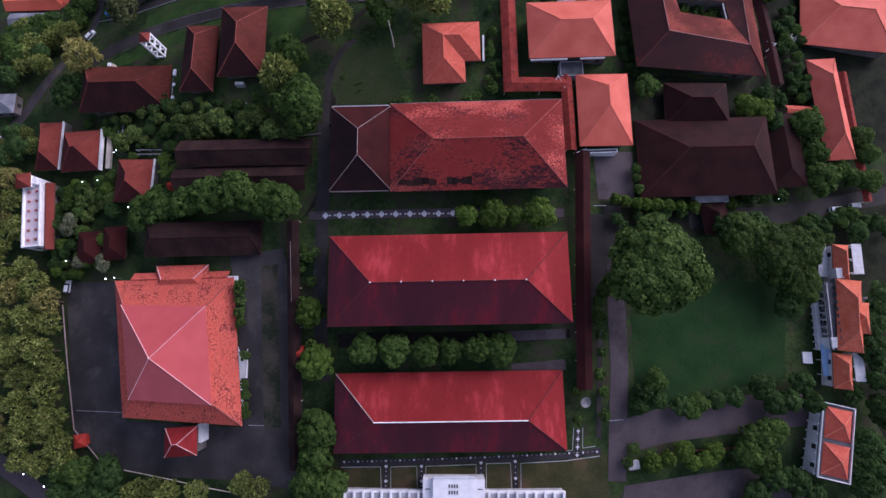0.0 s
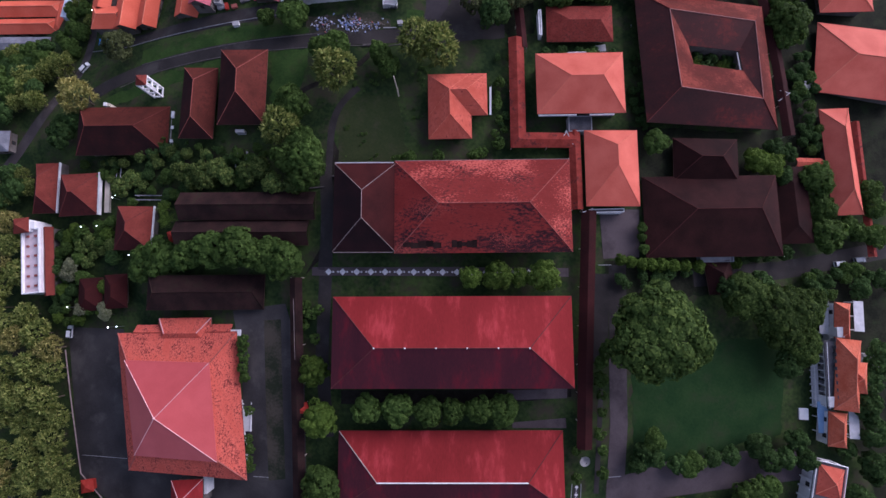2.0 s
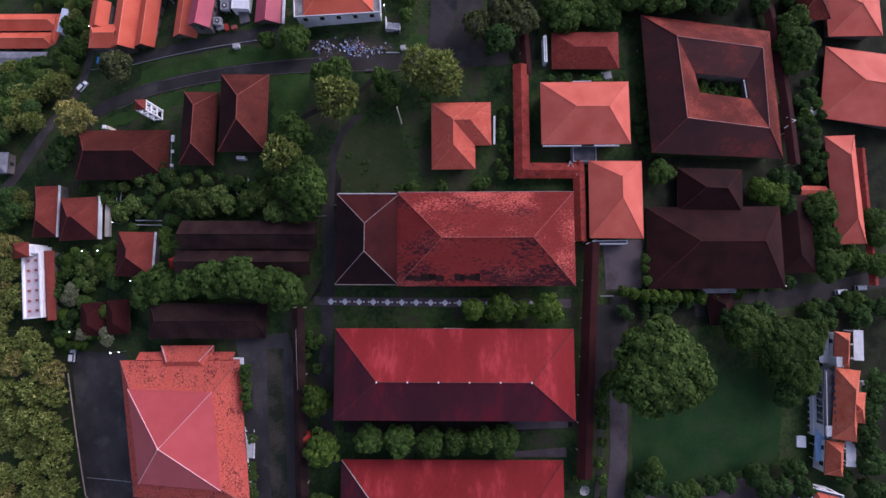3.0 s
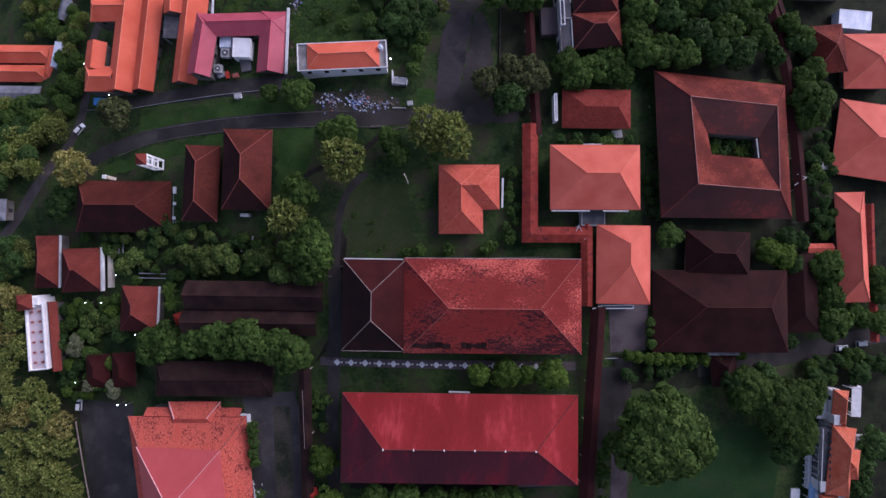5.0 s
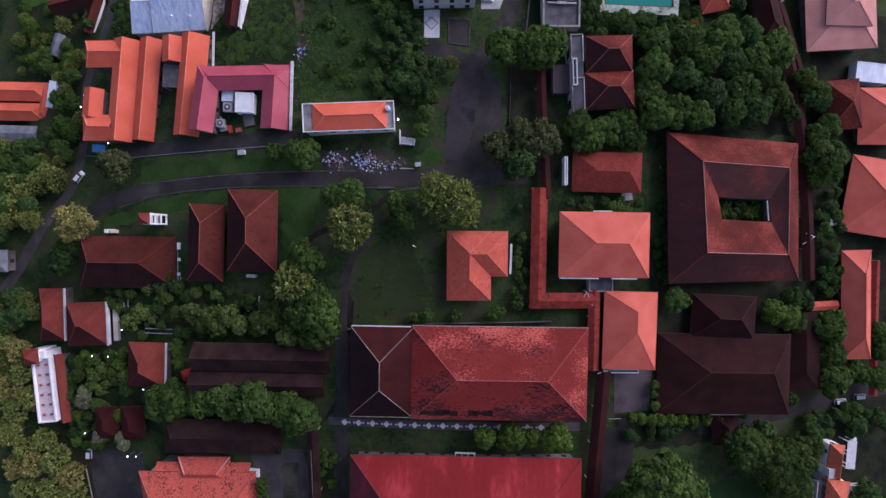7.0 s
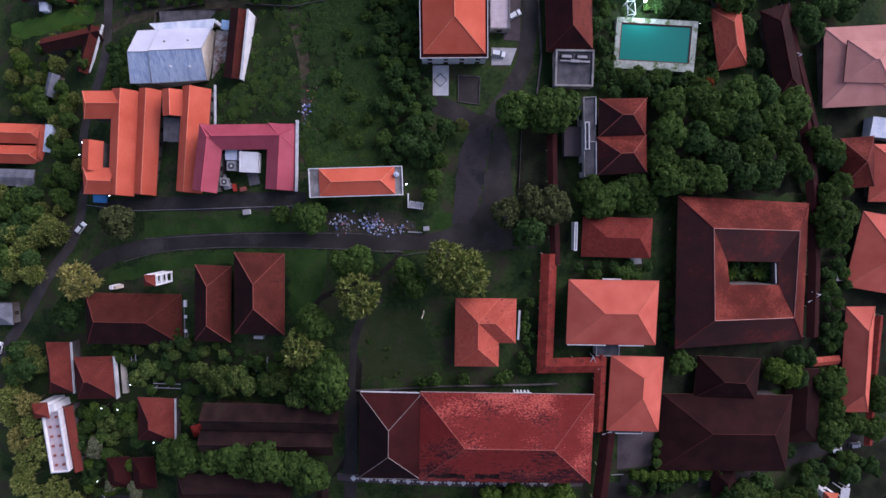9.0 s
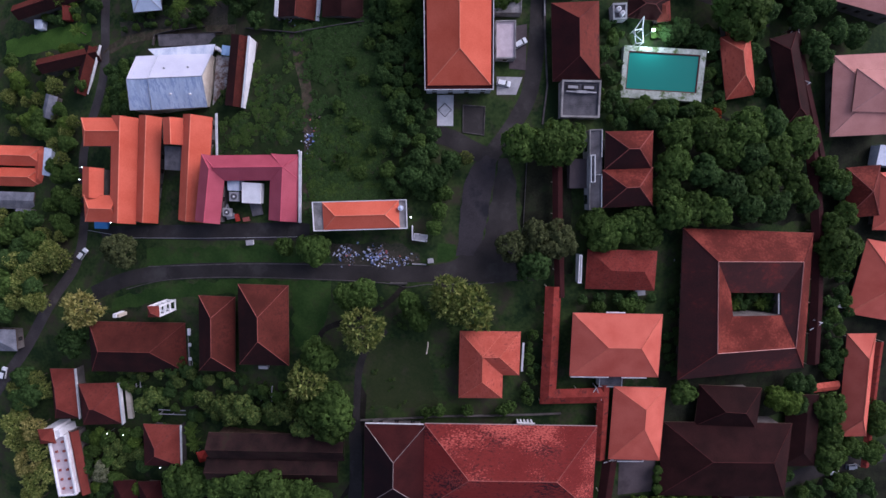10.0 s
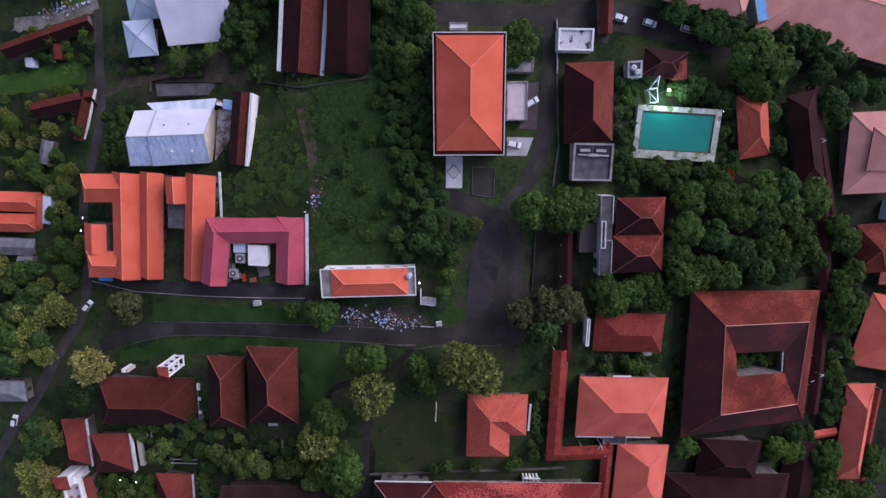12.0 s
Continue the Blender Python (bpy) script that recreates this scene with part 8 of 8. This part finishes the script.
trees([(50.3, 38.4), (53.6, 37.9), (57.2, 37.4), (60.4, 37.2), (63.7, 37.2), (67.6, 37.1), (71.6, 37.1), (76.4, 37.0), (80.9, 36.9), (89.2, 38.5)], 2.3, 3.6, "bright", "in the hedge row")
trees([(95.6, 41.6), (101.6, 41.8), (108.3, 42.3)], 3.0, 4.5, "dark", "in the hedge row")
trees([(57.6, 48.6), (57.4, 45.6)], 1.6, 3.0, "green", "beside the yard")
trees([(62.1, 75.7)], 5.0, 6, "green", "between the school blocks")
trees([(98.2, 72.2), (103.2, 70.8)], 4.8, 6.5, "bright", "between the school blocks")
trees([(105.0, 76.6), (110.9, 75.8), (108.9, 68.2)], 4.0, 6, "dark", "between the school blocks")
trees([(120.1, 67.5), (122.5, 57.9), (123.4, 48.4)], 6.6, 8, "green", "beside the orange house")
trees([(132.9, 51.9), (137.4, 50.0), (142.2, 64.7), (143.6, 58.9), (142.9, 49.0)], 4.4, 6, "green", "beside the orange house")
trees([(114.0, 122.6)], 7.6, 9, "green", "beside the covered walk")
trees([(109.2, 143.7), (113.6, 142.2), (101.4, 137.2)], 4.0, 6, "dark", "beside the covered walk")
trees([(4.1, 32.4), (19.0, 32.5)], 3.8, 6, "bright", "in the row between the school blocks")
trees([(12.2, 32.8), (26.0, 33.1)], 4.8, 7.5, "bright", "in the row between the school blocks")
trees([(-26.4, -7.0)], 5.6, 6.5, "green", "in the row between the school blocks")
trees([(-17.2, -6.9), (-8.0, -7.5), (-0.6, -7.1), (6.9, -6.7)], 4.9, 6.5, "green", "in the row between the school blocks")
trees([(14.0, -6.7)], 5.2, 6.5, "green", "in the row between the school blocks")
trees([(-42.7, 3.9)], 5.2, 6.5, "bright", "beside the covered walk")
trees([(-40.8, -10.5)], 5.8, 7, "bright", "beside the covered walk")
trees([(-40.1, -30.1), (-40.4, -37.5), (-42.1, -45.5), (-36.2, -46.5)], 6.4, 8, "green", "beside the covered walk")
trees([(-63.5, -47.1), (-59.0, -48.5), (-87.8, -51.0), (-99.5, -50.9), (-78.2, -50.4), (-93.6, -50.5)], 4.6, 6.5, "yellow", "at the car park's edge")
trees([(-66.0, 10.6), (-65.6, 7.4), (-65.7, 4.2), (-65.1, 1.2), (-66.0, 12.6), (-63.4, -9.2), (-63.6, -17.6), (-63.2, -20.8), (-63.4, -24.0), (-63.0, -26.6)], 1.9, 4.0, "bush", "along the hall wall")
trees([(-93.3, 37.9), (-83.7, 39.5), (-75.9, 40.9)], 6.8, 8.5, "green", "beside the dark sheds")
trees([(-66.4, 40.5)], 8.4, 10, "green", "beside the dark sheds")
trees([(-58.2, 38.5), (-51.9, 37.1), (-100.3, 36.3)], 6.4, 8, "green", "beside the dark sheds")
trees([(-37.9, 95.0)], 8.2, 12, "yellow", "on the lawn")
trees([(-43.3, 104.0), (-38.7, 104.9)], 5.2, 8, "green", "on the lawn")
trees([(-12.4, 105.6), (-7.0, 102.8)], 8.0, 11, "yellow", "beside the road")
trees([(-25.4, 103.4), (-21.6, 97.4), (-23.6, 100.8)], 3.8, 6, "green", "on the lawn")
trees([(-54.3, 78.3)], 8.6, 11, "yellow", "beside the path")
trees([(-48.2, 73.5), (-45.5, 68.5), (-51.6, 68.3), (-46.2, 63.4), (-51.2, 85.2)], 6.0, 9, "green", "beside the path")
trees([(-119.7, 113.3)], 7.4, 9, "olive", "beside the lane")
trees([(-53.7, 117.2)], 5.2, 6.5, "green", "on the verge")
trees([(-63.3, 117.5)], 3.4, 5, "green", "on the verge")
trees([(-130.3, 93.6)], 8.4, 12, "gold", "beside the lane")
trees([(-143.2, 108.4), (-148.2, 110.6), (-150.2, 106.8), (-154.4, 103.1), (-156.4, 99.5), (-150.7, 95.0), (-160.9, 106.7)], 4.8, 7.5, "yellow", "beside the lane")
trees([(-136.3, 83.9), (-132.5, 86.4), (-137.7, 80.7), (-156.5, 67.7), (-153.3, 62.0), (-157.4, 59.9)], 4.8, 7, "dark", "beside the lane")
trees([(-112.7, 61.7), (-90.3, 66.5), (-86.2, 63.1), (-80.2, 62.5), (-73.4, 63.7), (-65.8, 65.0), (-62.1, 66.0), (-109.4, 64.7), (-83.2, 65.9), (-76.3, 66.2), (-57.4, 61.0), (-50.3, 60.5)], 3.9, 5.5, "teal", "in the garden row")
trees([(-116.6, 75.6), (-109.0, 76.8), (-124.3, 76.3), (-100.4, 77.0), (-119.8, 66.9), (-106.3, 74.0)], 2.2, 2.6, "bush", "under the house wall")
grove([(-134.0, 73.5), (-100.0, 75.5), (-98.0, 58.5), (-118.0, 60.0)], 20, 1.2, 2.6, 3.0, ["teal", "dark", "green", "busht"], "in the garden", 71, True)
grove([(-100.0, 75.5), (-58.0, 77.0), (-57.0, 60.5), (-98.0, 58.5)], 30, 1.2, 2.8, 3.2, ["teal", "dark", "green", "dark"], "in the garden", 72, True)
grove([(29.5, 190.0), (37.0, 190.0), (37.0, 160.0), (31.0, 160.0)], 24, 1.0, 2.2, 2.6, ["dark", "green", "busht"], "beside the pool", 73, True)
grove([(47.0, 191.0), (67.0, 189.0), (67.0, 183.6), (47.0, 185.6)], 24, 1.1, 2.4, 3.2, ["dark", "green", "busht"], "round the pool", 74, True)
grove([(37.0, 166.0), (66.0, 166.5), (67.0, 160.0), (38.0, 160.0)], 26, 1.0, 2.2, 2.6, ["dark", "green", "busht"], "below the pool", 75, True)
grove([(64.5, 184.0), (69.0, 184.0), (70.0, 164.0), (65.5, 164.0)], 12, 1.2, 2.4, 3.0, ["dark", "green"], "beside the pool house", 76, True)
grove([(-185.0, 179.2), (-146.9, 184.1), (-145.2, 151.8), (-180.3, 151.5)], 34, 1.1, 2.4, 2.8, ["yellow", "bright", "green", "bush"], "in the gardens", 77, True)
grove([(-174.1, 203.7), (-146.5, 205.7), (-144.9, 192.5), (-173.1, 194.4)], 22, 1.0, 2.0, 2.4, ["green", "bright", "bush"], "in the gardens", 78, True)
grove([(-134.6, 194.4), (-92.6, 196.7), (-87.5, 186.7), (-131.6, 187.8)], 26, 0.9, 1.9, 2.0, ["green", "dark", "bush"], "behind the workshop", 79, True)
grove([(-137.6, 47.7), (-116.5, 50.9), (-114.9, 38.5), (-137.7, 35.0)], 26, 2.0, 3.4, 4.2, ["green", "teal", "dark", "bright"], "in the villa garden", 11)
grove([(-140.5, 34.8), (-127.5, 33.6), (-108.9, 23.6), (-135.3, 13.3)], 22, 1.8, 3.2, 4.0, ["green", "dark", "bright"], "in the villa garden", 12)
trees([(-131.1, 35.9), (-131.6, 32.9)], 3.0, 5, "pale", "in the villa garden")
trees([(-125.7, 20.9), (-117.0, 21.7), (-115.7, 19.4)], 2.6, 5, "pale", "at the car park's edge")
grove([(-158.0, 21.9), (-136.3, 17.9), (-130.8, -4.2), (-154.5, -8.2)], 26, 4.4, 6.2, 10, ["gold", "yellow", "yellow", "yellow"], "in the western wood", 13, True)
grove([(-154.5, -8.2), (-131.4, -7.8), (-128.1, -30.8), (-151.9, -33.5)], 28, 4.4, 6.2, 10, ["yellow"] * 5 + ["gold"], "in the western wood", 14, True)
grove([(-151.9, -33.5), (-131.4, -32.7), (-118.2, -46.0), (-151.0, -42.3)], 14, 4.2, 5.6, 9, ["yellow"], "in the western wood", 15, True)
grove([(-124.4, -44.8), (-102.2, -45.2), (-101.7, -57.0), (-125.4, -58.6)], 10, 4.0, 5.6, 8, ["green", "dark"], "in the western wood", 16, True)
grove([(-160.5, 52.2), (-150.6, 50.7), (-148.7, 25.7), (-160.7, 21.1)], 9, 4.0, 5.4, 9, ["gold", "yellow"], "beside the terrace house", 17, True)
trees([(-118.2, 71.5), (-113.9, 70.7), (-107.4, 72.5), (-102.1, 72.5), (-95.7, 73.7), (-89.2, 72.5), (-82.5, 72.1)], 2.3, 3, "teal", "below the long house")
trees([(-160.0, 63.4), (-156.1, 59.3), (-159.7, 53.3), (-151.8, 67.5), (-148.6, 63.2)], 3.8, 6, "yellow", "beside the lane")
trees([(-109.5, 57.0), (-106.7, 53.0), (-96.3, 55.8), (-93.0, 59.1), (-97.0, 64.4)], 2.2, 3.2, "green", "in the garden")
grove([(114.1, 114.1), (124.7, 113.9), (125.9, 78.0), (116.5, 77.7)], 22, 1.4, 2.8, 4, ["dark", "green", "dark"], "between the court block and the eastern houses", 51, True)
grove([(55.0, 106.4), (60.3, 106.7), (60.7, 80.9), (55.8, 81.6)], 14, 1.0, 1.9, 2.2, ["dark", "busht"], "beside the court block", 52, True)
trees([(27.8, 104.8), (33.1, 105.4), (38.9, 105.3), (43.9, 105.9), (49.8, 105.6)], 2.0, 2.8, "dark", "behind the orange classroom")
grove([(11.2, 104.5), (16.4, 104.7), (16.6, 75.3), (11.0, 75.1)], 12, 0.8, 1.5, 1.8, ["busht", "bush"], "beside the covered walk", 53, True)
grove([(47.3, 36.0), (74.5, 35.5), (74.5, 31.0), (48.3, 30.8)], 10, 1.2, 2.2, 2.6, ["dark", "busht"], "beside the street", 54, True)
grove([(116.2, 37.0), (148.6, 39.4), (149.3, 28.2), (120.3, 28.9)], 14, 1.6, 3.0, 4, ["dark", "green", "dark"], "beside the street", 55, True)
# north
trees([(5.4, 150.8), (13.1, 150.1), (17.5, 151.5)], 7.2, 10, "green", "beside the road")
trees([(4.6, 120.6)], 5.0, 8.0, "olive", "shading the road")
trees([(11.1, 115.4)], 6.6, 9.5, "dark", "shading the road")
trees([(12.3, 122.9), (17.8, 123.1)], 7.2, 9.5, "olive", "shading the road")
trees([(-9.6, 146.0)], 2.8, 6, "yellow", "beside the turning")
trees([(-14.2, 144.6), (-17.9, 140.2), (-23.8, 144.8), (-21.1, 138.5), (-25.3, 139.9)], 4.0, 6, "dark", "at the plot's edge")
trees([(-17.2, 130.4), (-18.3, 125.2), (-15.6, 135.4)], 2.8, 5, "green", "at the plot's edge")
grove([(-41.8, 203.6), (-25.4, 203.8), (-23.0, 164.1), (-35.1, 162.0)], 64, 1.3, 3.0, 3.2, ["dark", "green", "dark"], "in the overgrown strip", 21, True)
grove([(-35.2, 162.8), (-20.5, 162.6), (-17.6, 133.5), (-32.5, 134.5)], 24, 1.8, 3.6, 4.0, ["dark", "green", "dark"], "in the overgrown strip", 22, True)
weeds([(-58.9, 186.7), (-36.5, 186.6), (-33.6, 155.5), (-50.6, 154.7)], 420, 46, 3.4, 2.0, 0.4, ["weedd"], 23)
weeds([(-52.3, 154.6), (-33.6, 155.5), (-32.8, 133.7), (-59.6, 131.3)], 300, 36, 3.2, 2.0, 0.45, ["weedd", "weedd", "weed"], 24)
weeds([(-89.5, 157.9), (-64.5, 158.2), (-62.5, 147.1), (-88.8, 145.9)], 80, 16, 2.6, 1.7, 0.35, ["weed", "weedd"], 25)
weeds([(-77.4, 182.8), (-62.5, 184.1), (-60.1, 159.6), (-75.8, 159.4)], 70, 16, 2.4, 1.6, 0.3, ["weed", "weedd"], 26)
weeds([(-132.6, 73.2), (-48.3, 75.9), (-42.5, 59.4), (-99.3, 57.3)], 120, 24, 2.0, 0.8, 0.7, ["weed", "weedd", "weedd"], 61)
weeds([(-36.2, 87.6), (-13.4, 88.3), (-12.8, 69.2), (-39.1, 67.4)], 22, 9, 1.2, 0.5, 0.4, ["weed", "weedd"], 62)
weeds([(-35.1, 105.3), (-7.0, 106.0), (-8.3, 91.9), (-34.5, 91.2)], 60, 14, 1.8, 0.6, 0.5, ["weed", "weedd"], 63)
trees([(-43.4, 155.1), (-48.6, 159.8), (-38.1, 147.1), (-41.3, 140.3), (-41.4, 168.2), (-45.4, 173.8), (-40.1, 179.6), (-47.3, 144.2)], 2.2, 2.2, "bush", "among the weeds")
grove([(48.0, 159.1), (93.6, 161.7), (99.3, 136.5), (51.2, 131.1)], 44, 5.2, 7.2, 10, ["green", "dark", "green"], "in the grove", 27)
grove([(37.8, 164.4), (66.6, 164.8), (67.1, 158.9), (48.9, 156.6)], 14, 2.4, 3.6, 4.5, ["green", "dark"], "below the pool", 28)
trees([(29.1, 128.0), (34.4, 126.4), (42.9, 129.9), (39.6, 127.4), (46.0, 125.7), (32.0, 123.9)], 5.2, 7, "green", "beside the house")
trees([(45.2, 102.5), (41.4, 103.5), (32.4, 102.6)], 2.8, 4, "green", "beside the house")
trees([(54.8, 205.4), (60.3, 203.5), (64.7, 203.2), (45.9, 208.9), (51.0, 209.9), (58.1, 208.5), (64.5, 207.4), (81.1, 205.1), (86.8, 204.9), (91.6, 204.3)], 4.2, 7, "dark", "beside the street")
trees([(69.3, 197.6), (72.3, 193.0)], 8.6, 11, "green", "beside the street")
trees([(80.3, 203.7), (85.8, 205.0), (91.0, 201.2), (96.8, 200.8), (93.6, 194.8), (101.8, 200.4), (106.9, 191.5), (114.1, 191.1), (99.4, 186.7), (103.0, 182.7), (81.9, 195.6)], 4.6, 7, "dark", "beside the hall")
trees([(112.1, 130.4), (112.2, 124.7), (115.7, 119.8), (112.8, 116.9), (115.8, 134.1), (106.1, 148.8), (111.2, 145.2)], 4.6, 7, "green", "beside the orange house")
trees([(53.9, 188.2), (59.3, 186.8), (64.1, 184.7), (51.3, 186.4), (79.2, 182.2), (82.2, 172.3), (79.6, 189.0)], 3.6, 5.5, "dark", "round the pool")
trees([(30.4, 179.6), (32.5, 173.2), (33.7, 166.7), (32.2, 163.3), (36.9, 158.5), (47.5, 159.0)], 2.4, 3.5, "dark", "beside the pool")
trees([(67.4, 163.1)], 2.0, 4, "flame", "with red flowers beside the grove")
trees([(-31.3, 192.2), (2.3, 196.9), (-0.3, 200.0), (-1.7, 194.4)], 4.6, 7, "green", "beside the villa")
trees([(-83.9, 191.0), (-80.3, 194.4), (-88.3, 196.4), (-76.9, 187.3), (-82.7, 199.7), (-98.1, 191.3)], 3.0, 4.5, "dark", "in the plot")
grove([(-134.0, 175.3), (-124.1, 178.8), (-124.2, 159.1), (-134.5, 159.1)], 16, 1.8, 3.0, 3.5, ["dark", "green"], "beside the workshop", 31, True)
grove([(-181.6, 180.3), (-150.9, 175.5), (-147.9, 150.8), (-179.3, 151.2)], 15, 2.4, 3.8, 5, ["green", "yellow", "bright"], "in the gardens", 32, True)
grove([(-158.1, 151.6), (-147.0, 156.7), (-145.8, 135.1), (-155.8, 134.6)], 9, 2.4, 3.6, 5, ["yellow", "green"], "beside the lane", 33, True)
grove([(-155.8, 132.6), (-140.8, 133.4), (-142.5, 113.8), (-155.3, 108.8)], 9, 2.6, 3.8, 5, ["yellow", "green"], "beside the lane", 34, True)
grove([(-181.8, 122.3), (-158.0, 123.7), (-148.9, 92.5), (-169.5, 88.9)], 26, 3.6, 5.4, 8, ["dark", "green", "yellow"], "beside the lane", 35, True)
grove([(-168.8, 195.8), (-142.3, 199.0), (-141.9, 195.1), (-168.5, 192.2)], 7, 1.4, 2.2, 3, ["green", "dark"], "in the garden", 36, True)
grove([(-191.2, 233.6), (-146.8, 230.1), (-148.3, 220.2), (-189.9, 218.8)], 14, 3, 4.6, 6, ["green", "dark"], "in the far gardens", 37, True)
grove([(-89.3, 229.0), (-73.6, 227.8), (-73.1, 199.3), (-87.5, 198.1)], 14, 3, 4.6, 6, ["green", "dark"], "in the far gardens", 38, True)
grove([(-42.1, 225.5), (-26.2, 224.3), (-26.2, 203.7), (-40.9, 203.6)], 16, 3, 4.6, 6, ["green", "dark"], "in the far gardens", 39, True)
trees([(4.9, 69.8), (7.5, 70.8), (12.7, 73.8), (-14.8, 69.2), (-18.3, 68.1), (-5.9, 69.6), (11.7, 86.3), (12.9, 93.8)], 2.0, 3.0, "bush", "round the garden house")
trees([(81.5, 103.6), (84.5, 106.4), (79.0, 106.6), (90.5, 106.6), (90.8, 103.4)], 2.4, 3.4, "busht", "in the court")
for px, py in [(77.6, 104.1), (88.3, 104.2)]:
    palm(px, py, 2.2, 0.75)
trees([(36.9, -19.6), (37.2, -27.9), (44.2, -14.6), (45.2, -19.7), (44.9, -7.9), (45.2, -26.4), (44.7, -2.9)], 1.8, 3.0, "bush", "beside the drive")
trees([(43.8, 7.2), (44.0, 2.2), (45.6, 10.6), (47.4, 12.3)], 2.6, 4.0, "green", "beside the drive")
trees([(58.0, 42.0)], 1.8, 3.4, "green", "beside the yard")
grove([(-49.2, 27.6), (-42.0, 27.5), (-41.7, 10.4), (-46.1, 10.4)], 6, 1.4, 2.2, 2.2, ["bush"], "beside the path", 41, True)

loose_object("undergrowth", "mixed trees and shrubs of the woods and gardens", "woodland")
